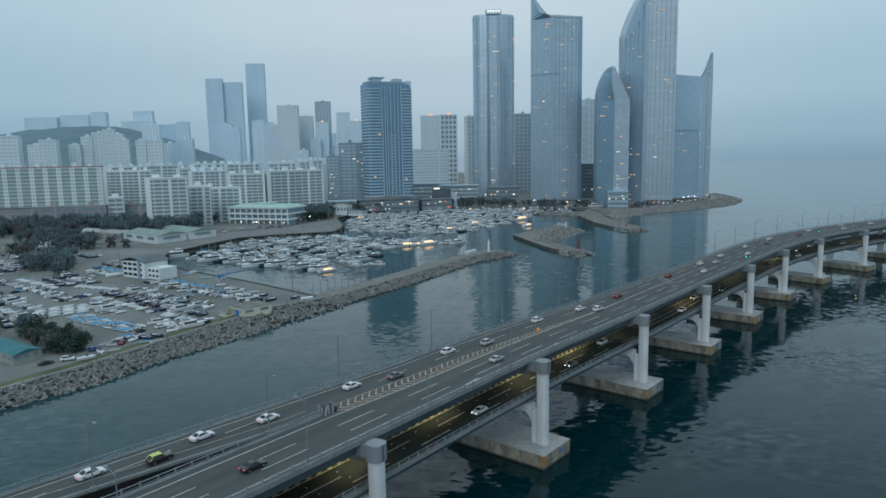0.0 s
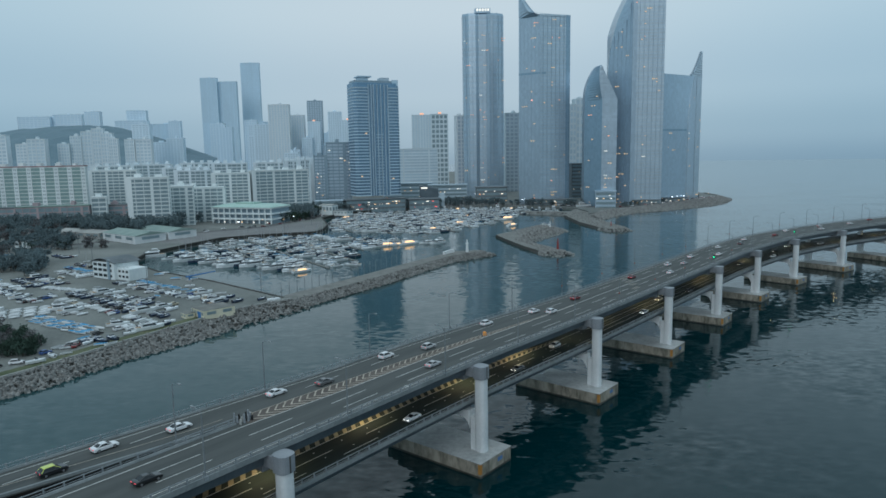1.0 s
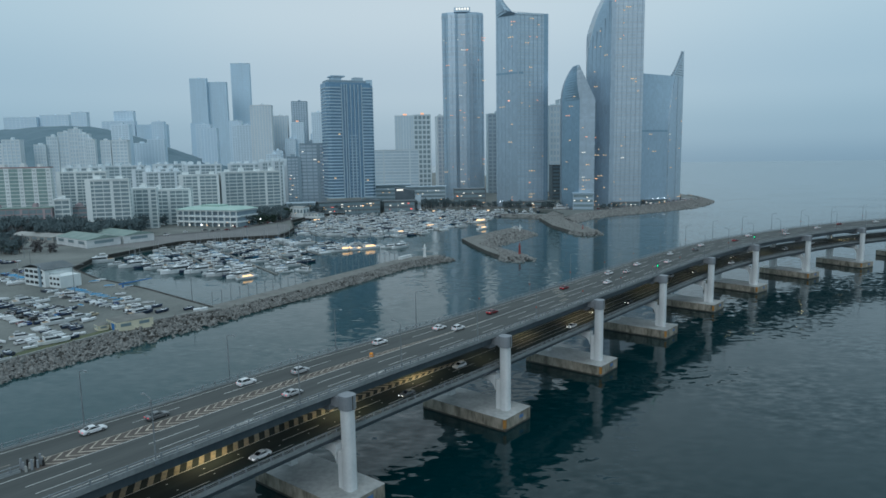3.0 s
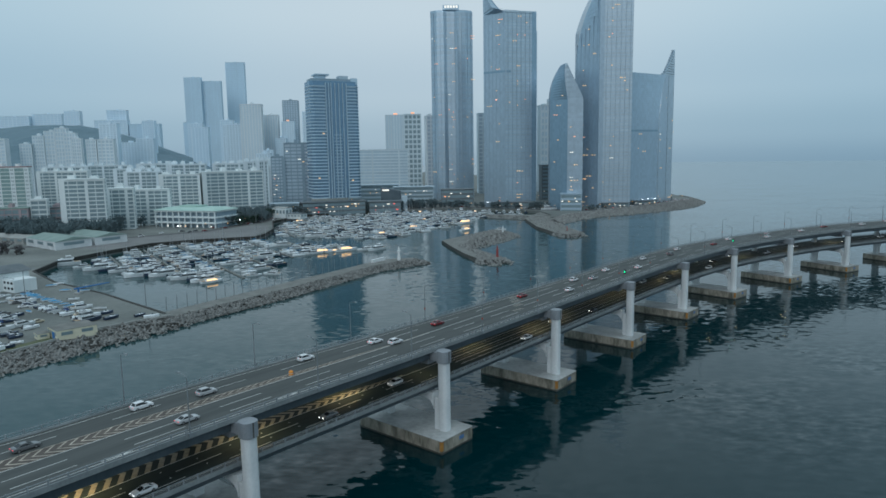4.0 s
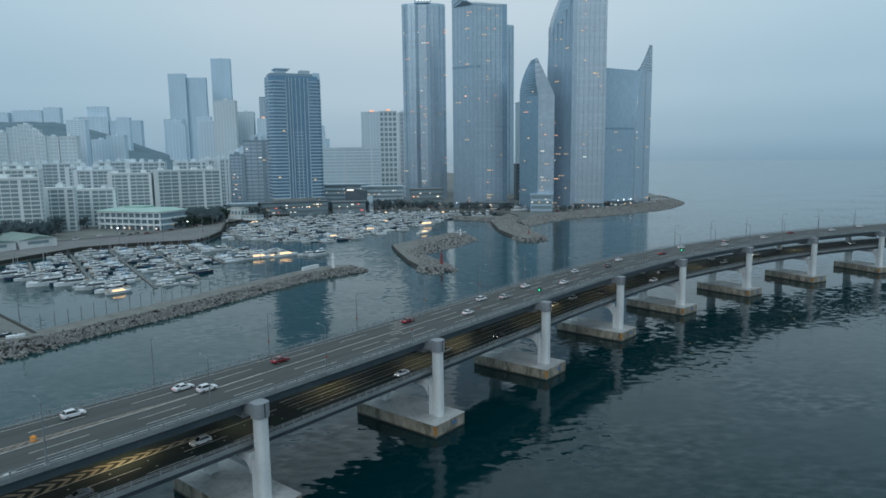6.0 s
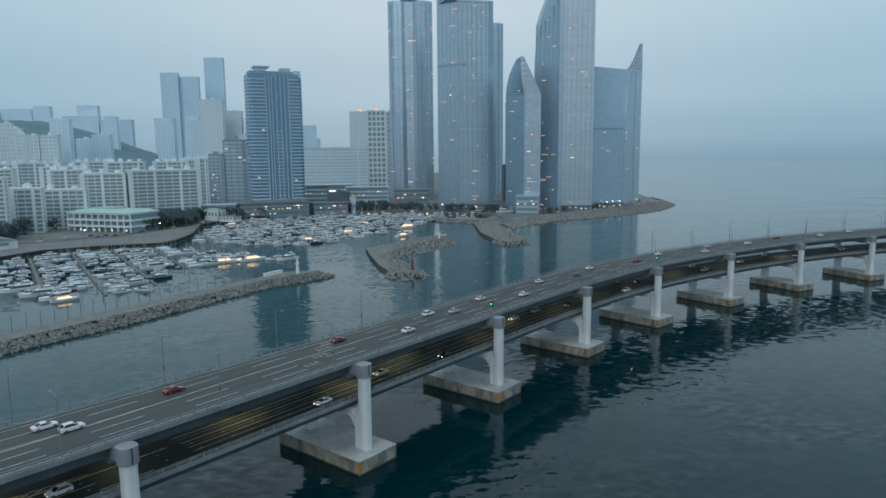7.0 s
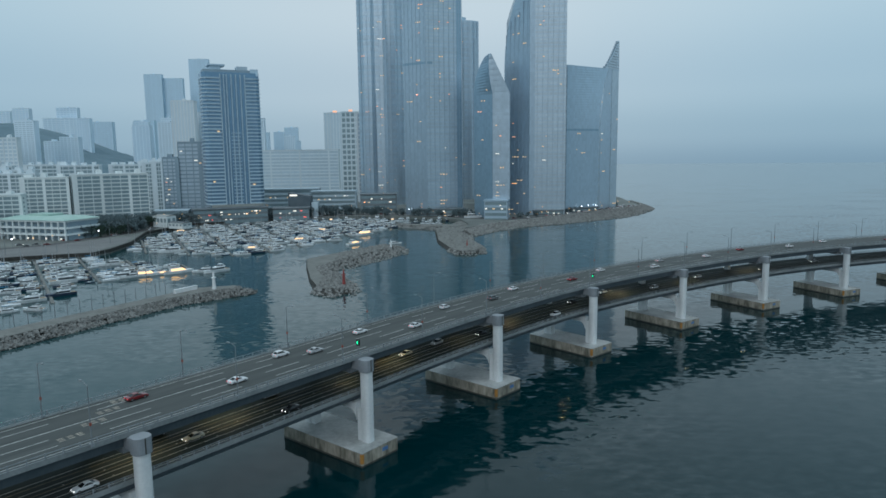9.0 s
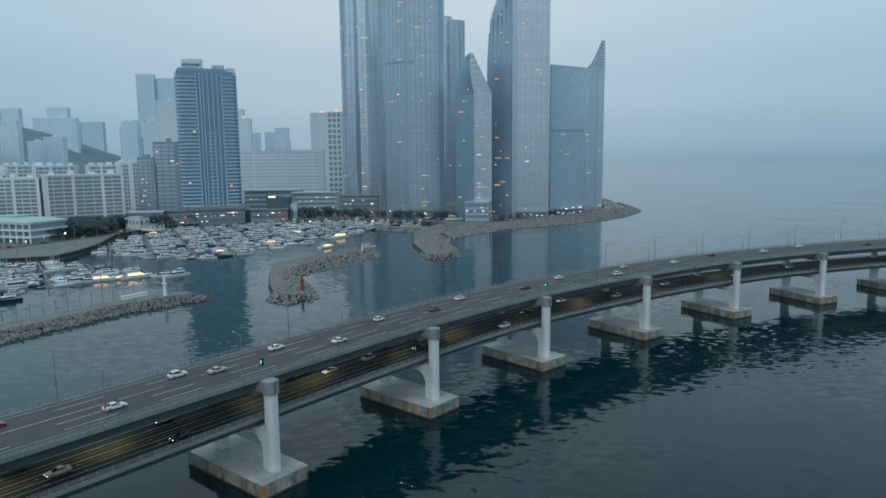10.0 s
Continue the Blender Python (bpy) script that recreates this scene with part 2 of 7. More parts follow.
class Heap:
    """Many far things joined into one mesh of kind stuff."""

    def __init__(self):
        self.verts, self.faces, self.index, self.mats = [], [], [], []

    def add(self, ob, m):
        if ob.name not in FAMILY:
            FAMILY[ob.name] = [ob, *ob.children_recursive]
        place = {ob: m}
        for o in FAMILY[ob.name]:
            if o is not ob:
                place[o] = place[o.parent] @ o.matrix_parent_inverse @ o.matrix_basis
            if o.data:
                k, w = len(self.verts), place[o]
                self.verts.extend(w @ v.co for v in o.data.vertices)
                slot = []
                for mt in o.data.materials:
                    if mt not in self.mats:
                        self.mats.append(mt)
                    slot.append(self.mats.index(mt))
                for f in o.data.polygons:
                    self.faces.append([k + i for i in f.vertices])
                    self.index.append(slot[f.material_index])

    def build(self, name, label, category):
        me = bpy.data.meshes.new(name)
        me.from_pydata(self.verts, [], self.faces)
        for mt in self.mats:
            me.materials.append(mt)
        me.polygons.foreach_set("material_index", self.index)
        return tagged(new(name, me), label, category, kind="stuff")



def repeat_thing(ob, m):
    """copy_thing() for things that come in hundreds: it keeps the list of parts at hand."""
    if ob.name not in FAMILY:
        FAMILY[ob.name] = [ob, *ob.children_recursive]
    made = {}
    for o in FAMILY[ob.name]:
        c = made[o] = o.copy()
        scene.collection.objects.link(c)
        if o.parent:
            c.parent = made.get(o.parent, o.parent)
            c.matrix_parent_inverse = o.matrix_parent_inverse
    made[ob].matrix_basis = m
    return made[ob]


def inside(poly, x, y):
    hit_ = False
    for i in range(len(poly)):
        (xa, ya), (xb, yb) = poly[i], poly[i - 1]
        if (ya > y) != (yb > y) and x < (xb - xa) * (y - ya) / (yb - ya) + xa:
            hit_ = not hit_
    return hit_


def spline(points, n=24):
    P = [Vector(p) for p in points]
    P = [2 * P[0] - P[1]] + P + [2 * P[-1] - P[-2]]
    out = []
    for i in range(1, len(P) - 2):
        a, b, c, d = P[i - 1:i + 3]
        for j in range(n):
            u = j / n
            out.append(0.5 * (2 * b + (c - a) * u + (2 * a - 5 * b + 4 * c - d) * u * u + (3 * b - a - 3 * c + d) * u ** 3))
    return out + [P[-2]]


# ---- sea and land ----
bm = bmesh.new()
bmesh.ops.create_circle(bm, cap_ends=True, segments=96, radius=4900)
sea = part("water", bm, M["water"])
tagged(sea, "dark teal sea with small ripples under an overcast sky", "water", kind="structure")

SHORE = [(-1500, -700), (-420, -260), (-235, 30), (-165, 130), (-126, 187), (-112.6, 208.6), (-97.7, 239.8), (-72.3, 288.4), (-55, 313), (-104.9, 359), (-148.7, 394.5), (-182, 432), (-190, 475), (-178, 520),
         (-164, 559), (-136, 577), (-92, 592), (-88, 612), (-90, 653), (-108, 728), (-92, 800), (-30, 838), (5, 855), (92, 862), (150, 838), (182, 800), (186, 752), (180, 720), (197, 742), (214, 758), (241, 782), (266, 804), (299, 835), (328, 860), (352, 884), (376, 910), (399, 932), (418, 956), (424, 986), (428, 1036), (440, 1120), (430, 1300),
         (330, 1800), (100, 2600), (-300, 3300), (-1500, 4300), (-4000, 2500), (-4500, 0)]
GROUND = 3.2
bm = bmesh.new()
prism(bm, SHORE, -3, GROUND)
land = part("ground", bm, M["land"])
tagged(land, "grey concrete and packed-earth waterfront ground", "ground", kind="structure")

# ---- the bridge's line: near column line, a node every span ----
NODES = [(-143.4, -64, 0), (-109.8, -22, 0), (-76.2, 20, 0), (-42.6, 62, 0), (-9.0, 104, 0), (24.6, 145.7, 0), (58.6, 184.5, 0), (92.2, 224, 0), (125.8, 263.5, 0), (160.3, 303, 0), (198, 340, 0),
         (242, 372.5, 0), (290, 401.5, 0), (341, 424.5, 0), (395, 442, 0), (451, 455, 0), (508, 463, 0), (566, 467, 0), (624, 468, 0)]
K0 = -5
LINE = spline(NODES, 24)
ZU, ZL = 22.9, 14.45


def along(k):
    """Place, heading and left-hand normal of the bridge at span number k."""
    f = min(max((k - K0) * 24, 0), len(LINE) - 2)
    i = int(f)
    p = LINE[i].lerp(LINE[i + 1], f - i)
    a, b = LINE[max(i - 1, 0)], LINE[min(i + 2, len(LINE) - 1)]
    t = (b - a).normalized()
    return p, t, Vector((-t.y, t.x, 0))


def on(k, d, z):
    p, t, n = along(k)
    return p + n * d + Vector((0, 0, z))


def at_pose(k, d, z, turn=0.0):
    p, t, n = along(k)
    return Matrix.Translation(on(k, d, z)) @ Matrix.Rotation(math.atan2(t.y, t.x) + radians(turn), 4, "Z")


def sweep(bm, k0, k1, section, step=1 / 12, mat=0, uv=False):
    """A closed cross-section, section(k) -> [(d, z), ...], swept along the bridge."""
    n = max(1, round((k1 - k0) / step))
    rings = []
    layer = bm.loops.layers.uv.verify() if uv else None
    for i in range(n + 1):
        k = k0 + (k1 - k0) * i / n
        rings.append(([bm.verts.new(on(k, d, z)) for d, z in section(k)], k, section(k)))
    m = len(rings[0][0])
    for (ra, ka, sa), (rb, kb, sb) in zip(rings, rings[1:]):
        for j in range(m):
            f = bm.faces.new((ra[j], rb[j], rb[(j + 1) % m], ra[(j + 1) % m]))
            f.material_index = mat
            if uv:
                for lp, (dd, kk) in zip(f.loops, ((sa[j][0], ka), (sb[j][0], kb), (sb[(j + 1) % m][0], kb), (sa[(j + 1) % m][0], ka))):
                    lp[layer].uv = (dd, kk * 53)
    bm.faces.new(rings[0][0]).material_index = mat
    bm.faces.new(rings[-1][0][::-1]).material_index = mat


EDGE = 1.1            # near edge of both decks, from the column line
KA, KB = -3.5, 13.0


def ease(a, b, k, ka, kb):
    u = min(max((k - ka) / (kb - ka), 0), 1)
    return a + (b - a) * u * u * (3 - 2 * u)


def far_edge(k):
    """Far edge of the upper deck: it narrows where the ramp has joined."""
    if k < -0.4:
        return EDGE + 22.4 + 4.0 * max(0.0, -0.45 - k)
    return EDGE + ease(22.4, 19.4, k, -0.4, 1.9) + ease(0, 1.4, k, 2.5, 5)


SPLIT = -0.98         # the gore, where ramp and main deck part


def main_far(k):
    return far_edge(k) if k > SPLIT else 14.9


def slab(d0, d1, z, t=0.35):
    return lambda k: [(d0(k) if callable(d0) else d0, z), (d1(k) if callable(d1) else d1, z), (d1(k) if callable(d1) else d1, z - t), (d0(k) if callable(d0) else d0, z - t)]


deck_up = thing("upper_deck", "grey asphalt upper roadway of a double-deck viaduct", "bridge deck", kind="structure")
deck_low = thing("lower_deck", "dark lamp-lit lower roadway of a double-deck viaduct", "bridge deck", kind="structure")
deck_ramp = thing("ramp_deck", "grey asphalt ramp joining the viaduct's upper roadway", "bridge deck", kind="structure")


def deck(parent, k0, k1, d0, d1, z, depth, mat_road, bare="", inset=0.9):
    f0, f1 = (d0 if callable(d0) else (lambda k: d0)), (d1 if callable(d1) else (lambda k: d1))
    bm = bmesh.new()
    sweep(bm, k0, k1, slab(lambda k: f0(k) + 0.02, lambda k: f1(k) - 0.02, z), uv=True)
    part("road_slab", bm, mat_road, parent)
    bm = bmesh.new()
    sweep(bm, k0, k1, lambda k: [(f0(k) + inset, z - 0.36), (f1(k) - 0.9, z - 0.36), (f1(k) - 2.0, z - depth), (f0(k) + inset + 0.4, z - depth)])
    part("girder", bm, M["girder_shade" if bare else "girder"], parent)
    for side, f, s in (("near", f0, 1), ("far", f1, -1)):
        drop = 0.14 if side == bare else 0.55
        bm = bmesh.new()
        sweep(bm, k0, k1, lambda k: [(f(k), z - drop), (f(k), z + 0.30), (f(k) + 0.36 * s, z + 0.30), (f(k) + 0.46 * s, z + 0.004), (f(k) + 0.46 * s, z - drop * 0.5), (f(k) + 0.2 * s, z - drop)])
        part("kerb_wall", bm, M["kerb"], parent, "grey concrete edge wall")
        if side == bare:
            continue
        bm = bmesh.new()
        for zz, r in ((0.58, 0.035), (1.05, 0.055)):
            sweep(bm, k0, k1, lambda k: [(f(k) + 0.17 * s - r, z + zz - r), (f(k) + 0.17 * s - r, z + zz + r), (f(k) + 0.17 * s + r, z + zz + r), (f(k) + 0.17 * s + r, z + zz - r)])
        part("guard_rail", bm, M["rail"], parent, "galvanised steel rail")
        bm = bmesh.new()
        n = int((k1 - k0) * 53 / 2.6)
        for i in range(n):
            k = k0 + (k1 - k0) * (i + 0.5) / n
            box(bm, -0.09, 0.09, -0.11, 0.11, 0, 0.86, at_pose(k, f(k) + 0.17 * s, z + 0.29))
        tagged(part("rail_posts", bm, M["rail"], parent), kind="stuff")


deck(deck_up, KA, SPLIT, EDGE, main_far, ZU, 2.5, M["asphalt"])
deck(deck_up, SPLIT, KB, EDGE, far_edge, ZU, 2.5, M["asphalt"])
def ramp_near(k):
    return 15.1 + 7.8 * max(0.0, -1.08 - k) + 0.5 * (SPLIT - k)


# girder drawn deep and black to fill the gap with painted shade
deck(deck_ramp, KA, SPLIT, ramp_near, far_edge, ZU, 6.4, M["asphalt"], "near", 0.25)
deck(deck_low, KA, KB, EDGE + 0.3, lambda k: far_edge(k) - 0.2 if k < SPLIT else ease(far_edge(SPLIT), far_edge(0.9), k, SPLIT, 0.9) - 0.2, ZL, 2.0, M["asphalt_shaded"])


M["boat_glow"] = glow("warm_cabin_light", (1.0, 0.58, 0.26), 1.5)


# ---- piers ----
def rounded(w, h, r, n=4):
    pts = []
    for cx, cy, a0 in ((w / 2 - r, h / 2 - r, 0), (-w / 2 + r, h / 2 - r, 90), (-w / 2 + r, -h / 2 + r, 180), (w / 2 - r, -h / 2 + r, 270)):
        for i in range(n + 1):
            a = radians(a0 + 90 * i / n)
            pts.append((cx + r * math.cos(a), cy + r * math.sin(a)))
    return pts


def pier():
    e = thing("bridge_pier", "white concrete twin-column pier on a stained footing in the sea", "bridge pier", "viaduct piers")
    bm = bmesh.new()
    prism(bm, rounded(11.6, 27.2, 0.15, 1), 0.45, 3.2)
    o = part("footing", bm, M["pile"], e, "rust-stained concrete footing")
    o.location = (0, 8.8, 0)
    bm = bmesh.new()
    prism(bm, rounded(11.7, 27.3, 0.15, 1), 3.2, 3.32)
    o = part("footing_top", bm, M["concrete_top"], e, "pale rain-stained footing top")
    o.location = (0, 8.8, 0)
    bm = bmesh.new()
    prism(bm, rounded(11.66, 27.26, 0.15, 1), -2.0, 0.45)
    o = part("tide_band", bm, M["tide"], e, "dark wet tide band")
    o.location = (0, 8.8, 0)
    bm = bmesh.new()
    box(bm, -5.82, -5.2, -4.86, -4.78, 0.9, 3.1)
    box(bm, -5.88, -5.8, -4.82, -4.2, 0.9, 3.1)
    part("corner_marker", bm, M["marker"], e, "faded orange corner marker")
    bm = bmesh.new()
    box(bm, 0.6, 2.4, -4.83, -4.78, 1.6, 2.5)
    part("plate", bm, M["marker_blue"], e, "small faded blue plate")
    for d, s in ((-0.95, 1), (18.6, -1)):
        bm = bmesh.new()
        prism(bm, rounded(2.55, 2.55, 0.95, 5), 3.3, 19.9)
        o = part("column", bm, M["concrete_pale"], e)
        o.location = (0, d, 0)
        bm = bmesh.new()
        prism(bm, rounded(3.1, 3.1, 1.1, 5), 19.9, 22.75)
        box(bm, -1.3, 1.3, 0.6 * s, 3.5 * s, 20.2, 22.3)
        o = part("column_head", bm, M["sleeve"], e, "grey steel column head")
        o.location = (0, d, 0)
        bm = bmesh.new()
        box(bm, -0.1, 0.1, -1.58 * s - 0.03, -1.58 * s + 0.06, 19.95, 22.7)
        part("head_joint", bm, M["tide"], o, "dark joint between two half collars")
        bm = bmesh.new()
        prism(bm, [(-0.95, 0.8 * s), (0.95, 0.8 * s), (0.95, 2.3 * s), (-0.95, 2.3 * s)][::s], 3.3, 11.0)
        o = part("column_wall", bm, M["concrete_pale"], e)
        o.location = (0, d, 0)
    bm = bmesh.new()
    box(bm, 1.28, 1.5, -1.15, -0.85, 4.3, 4.7)
    part("pier_lamp", bm, M["boat_glow"], e, "small lit warm lamp")
    # arched lower beam
    bm = bmesh.new()
    prof = [(1.6, 12.15), (1.6, 8.2)]
    for i in range(7):
        a = radians(90 * i / 6)
        prof.append((1.6 + 2.6 * (1 - math.cos(a)), 8.2 + 2.3 * math.sin(a)))
    prof += [(17.8 - x, z) for x, z in prof[::-1]]
    lo = [bm.verts.new((-1.1, y, z)) for y, z in prof]
    hi = [bm.verts.new((1.1, y, z)) for y, z in prof]
    n = len(prof)
    for i in range(n):
        bm.faces.new((lo[i], lo[(i + 1) % n], hi[(i + 1) % n], hi[i]))
    bm.faces.new(lo)
    bm.faces.new(hi[::-1])
    part("lower_crossbeam", bm, M["concrete_pale"], e)
    bm = bmesh.new()
    box(bm, -1.25, 1.25, 2.9, 14.9, 19.0, 20.38)
    part("upper_crossbeam", bm, M["sleeve"], e)
    return e


first_pier = pier()
# the spans differ a little in length
SHIFT = {-3: -1.2, -2: -1.2, -1: -1.2, 0: -1.2, 1: 0.4, 2: 0.7, 3: 1.2, 4: 1.0}
first_pier.matrix_basis = at_pose(-1 + SHIFT[-1] / 53, 0, 0)
for k in [-3, -2] + list(range(0, 13)):
    copy_thing(first_pier, at_pose(k + SHIFT.get(k, 0.0) / 53, 0, 0))


# ---- road markings ----
def strip_mesh(name, length, width, mat):
    bm = bmesh.new()
    box(bm, -length / 2, length / 2, -width / 2, width / 2, 0, 0.012)
    me = bpy.data.meshes.new(name)
    bm.to_mesh(me)
    bm.free()
    me.materials.append(mat)
    return me


M["marking_amber"] = surface("amber_hatching", (0.15, 0.125, 0.08), (0.31, 0.26, 0.17), 0.6, 0.9, 9.0)
DASH = strip_mesh("lane_dash", 9.0, 0.16, M["marking"])
PERIOD = 17.6 / 53


def dashes(parent, d, k0, k1, z, shift=0.0):
    k = k0 + shift * PERIOD
    while k < k1:
        share("lane_dash", DASH, parent, at_pose(k, d(k) if callable(d) else d, z + 0.004))
        k += PERIOD


def solid(parent, d, k0, k1, z, width=0.2, mat="marking"):
    f = d if callable(d) else (lambda k: d)
    bm = bmesh.new()
    sweep(bm, k0, k1, lambda k: [(f(k) - width / 2, z + 0.003), (f(k) - width / 2, z + 0.014), (f(k) + width / 2, z + 0.014), (f(k) + width / 2, z + 0.003)])
    part("edge_line", bm, M[mat], parent, "solid painted line")


def lane_a(k):
    return ease(9.1, 8.35, k, -1.2, -0.5) + ease(0, 0.75, k, 0.8, 1.8)


def lane_b(k):
    return ease(5.9, 5.1, k, -1.2, -0.5) + ease(0, 0.5, k, 0.8, 1.8)


def gore_near(k):
    return ease(12.85, 11.65, k, -1.05, -0.45) + ease(0, 0.9, k, 0.8, 1.8)


def lane_c(k):
    return max(16.35, 18.1 - 1.9 * k)


dashes(deck_up, lane_a, -1.92, 7.5, ZU)
dashes(deck_up, lane_b, -1.92, 7.5, ZU)
dashes(deck_up, lane_c, -0.72, 7.5, ZU, 0.55)
dashes(deck_up, gore_near, 2.64, 7.5, ZU)
solid(deck_up, gore_near, KA, 2.5, ZU)
solid(deck_up, EDGE + 1.7, KA, KB, ZU, 0.16)
solid(deck_up, lambda k: far_edge(k) - 1.5, SPLIT, KB, ZU, 0.16)
solid(deck_ramp, lambda k: far_edge(k) - 1.5, KA, SPLIT, ZU, 0.16)


def gore_far(k):
    return max(gore_near(k) + 0.2, 16.9 - 2.62 * (k + 0.95))


M["gore_paint"] = surface("worn_brown_coating", (0.070, 0.058, 0.050), (0.115, 0.095, 0.082), 0.85, 0.5, 5.0)
bm = bmesh.new()
sweep(bm, -0.95, 0.98, lambda k: [(gore_near(k) + 0.12, ZU - 0.1), (gore_near(k) + 0.12, ZU + 0.002), (max(gore_near(k) + 0.2, gore_far(k) - 0.1), ZU + 0.002), (max(gore_near(k) + 0.2, gore_far(k) - 0.1), ZU - 0.1)])
part("gore_coating", bm, M["gore_paint"], deck_up, "worn brown coating under the hatching")
solid(deck_up, gore_far, -0.92, 1.2, ZU, 0.16, "marking_worn")
solid(deck_ramp, lambda k: ramp_near(k) + 3.5, KA, SPLIT, ZU, 0.14, "marking_worn")
dashes(deck_ramp, lambda k: far_edge(k) - 4.4, -2.5, -1.05, ZU)


def chevron(parent, k, d0, d1, z, lean, width, mat):
    """A V-shaped stripe between two borders, its point towards the traffic."""
    bm = bmesh.new()
    w = width / 53
    dm = (d0 + d1) / 2
    for a, b in ((d0, dm), (dm, d1)):
        ka, kb = (k + lean, k) if b == dm else (k, k + lean)
        for zz in (0,):
            lo = [bm.verts.new(on(kk, dd, z + 0.004)) for kk, dd in ((ka, a), (ka + w, a), (kb + w, b), (kb, b))]
            hi = [bm.verts.new(on(kk, dd, z + 0.014)) for kk, dd in ((ka, a), (ka + w, a), (kb + w, b), (kb, b))]
            bm.faces.new(hi)
            for i in range(4):
                bm.faces.new((lo[i], lo[(i + 1) % 4], hi[(i + 1) % 4], hi[i]))
    part("chevron_stripe", bm, M[mat], parent)


k = -0.93
while k < 0.93:
    chevron(deck_up, k, gore_near(k) + 0.15, gore_far(k) - 0.12, ZU, 0.040, 0.42, "marking_worn")
    k += 1.77 / 53
k = -1.6
while k < 1.0:
    chevron(deck_low, k, 11.2, min(17.5, 11.7 + 4.4 * (1.1 - k)), ZL, -0.040, 1.05, "marking_amber")
    k += 2.35 / 53
for d, kc in ((4.4, -0.612), (7.5, -0.445)):
    dashes(deck_low, d, kc - 3 * PERIOD, 1.2, ZL)
for d, wd in ((5.7, 0.14), (7.75, 0.16), (10.5, 0.16), (13.7, 0.14), (16.5, 0.16)):
    solid(deck_low, d, 1.3, KB, ZL, wd)
solid(deck_low, EDGE + 2.0, KA, KB, ZL, 0.16)
solid(deck_low, 11.1, KA, 1.25, ZL, 0.16)
for d in (9.0, 12.3):
    solid(deck_low, d, 1.3, KB, ZL, 0.12, "marking_amber")
# reflecting studs between the lower lanes
STUD = strip_mesh("road_stud", 0.30, 0.24, M["marking"])
for d in (6.0, 9.2):
    for i in range(44):
        share("road_stud", STUD, deck_low, at_pose(-1.4 + i * 0.13, d + 0.1 * (i % 2), ZL + 0.016))


def lane_arrow(k, u):
    bm = bmesh.new()
    z0, z1 = 0.004, 0.015
    prism(bm, [(-2.6, -0.12), (0.6, -0.12), (0.6, 0.12), (-2.6, 0.12)], z0, z1)
    prism(bm, [(0.6, -0.45), (2.4, 0.0), (0.6, 0.45)], z0, z1)
    o = part("lane_arrow", bm, M["marking"], deck_up)
    o.matrix_basis = at_pose(k, EDGE + u, ZU)


for k, u in ((0.21, 2.15), (-0.41, 2.15)):
    lane_arrow(k, u)


def lane_text(k, u):
    """Worn lettering on the lane that cannot be read: bars."""
    bm = bmesh.new()
    for i in range(3):
        for j in (-0.55, 0.1, 0.6):
            box(bm, -1.9 + i * 1.5, -0.9 + i * 1.5, j - 0.12, j + 0.1, 0.004, 0.013)
    o = part("lane_lettering", bm, M["marking_worn"], deck_up, "worn unreadable lane lettering")
    o.matrix_basis = at_pose(k, EDGE + u, ZU)


for k, u in ((1.87, 6.4), (1.97, 9.8), (2.05, 13.2), (2.13, 16.6)):
    lane_text(k, u)


# ---- street lamps on the bridge ----
M["lamp_glass"] = surface("lamp_lens", (0.55, 0.56, 0.55), (0.7, 0.7, 0.68), 0.3)
M["red_panel"] = paint("red_panel", (0.30, 0.07, 0.045), 0.5)
M["orange"] = paint("orange_plastic", (0.75, 0.28, 0.03), 0.5)
M["black"] = surface("dark_rubber", (0.012, 0.012, 0.013), (0.025, 0.025, 0.025), 0.7)
M["green_light"] = glow("green_signal", (0.05, 1.0, 0.40), 1.6)
M["sodium"] = glow("sodium_lamp", (1.0, 0.62, 0.22), 0.35)
M["warm_light"] = glow("warm_window_light", (1.0, 0.62, 0.30), 0.6)
M["white_light"] = glow("cool_white_light", (1.0, 0.90, 0.76), 0.75)
M["red_light"] = glow("red_light", (1.0, 0.16, 0.12), 0.8)
M["pink_light"] = glow("red_brown_sign_light", (1.0, 0.44, 0.24), 0.75)


def street_lamp(reach, red):
    e = thing("street_lamp", "tall grey steel street lamp " + ("with a red panel on the viaduct" if red else "on the viaduct's edge"), "street lamp", "viaduct street lamps")
    bm = bmesh.new()
    tube(bm, (0, 0, 0), (0, 0, 9.6), 0.13, 8, 0.07)
    part("pole", bm, M["steel_lamp"], e)
    bm = bmesh.new()
    box(bm, -0.35, 0.35, -0.3, 0.3, -0.5, 0.08)
    part("base", bm, M["rail"], e)
    bm = bmesh.new()
    tube(bm, (0, 0, 9.5), (0, reach * 0.6, 9.95), 0.055, 6)
    tube(bm, (0, reach * 0.6, 9.95), (0, reach, 10.0), 0.05, 6)
    part("arm", bm, M["steel_lamp"], e)
    bm = bmesh.new()
    box(bm, -0.16, 0.16, reach - 0.1 if reach > 0 else reach - 0.6, reach + 0.6 if reach > 0 else reach + 0.1, 9.93, 10.09)
    head = part("lamp_head", bm, M["rail"], e)
    bm = bmesh.new()
    box(bm, -0.12, 0.12, reach if reach > 0 else reach - 0.5, reach + 0.5 if reach > 0 else reach, 9.87, 9.928)
    part("lens", bm, M["lamp_glass"], head)
    if red:
        bm = bmesh.new()
        box(bm, -0.15, 0.15, -0.15, 0.15, 3.0, 3.5)
        part("red_panel", bm, M["red_panel"], e)
    return e


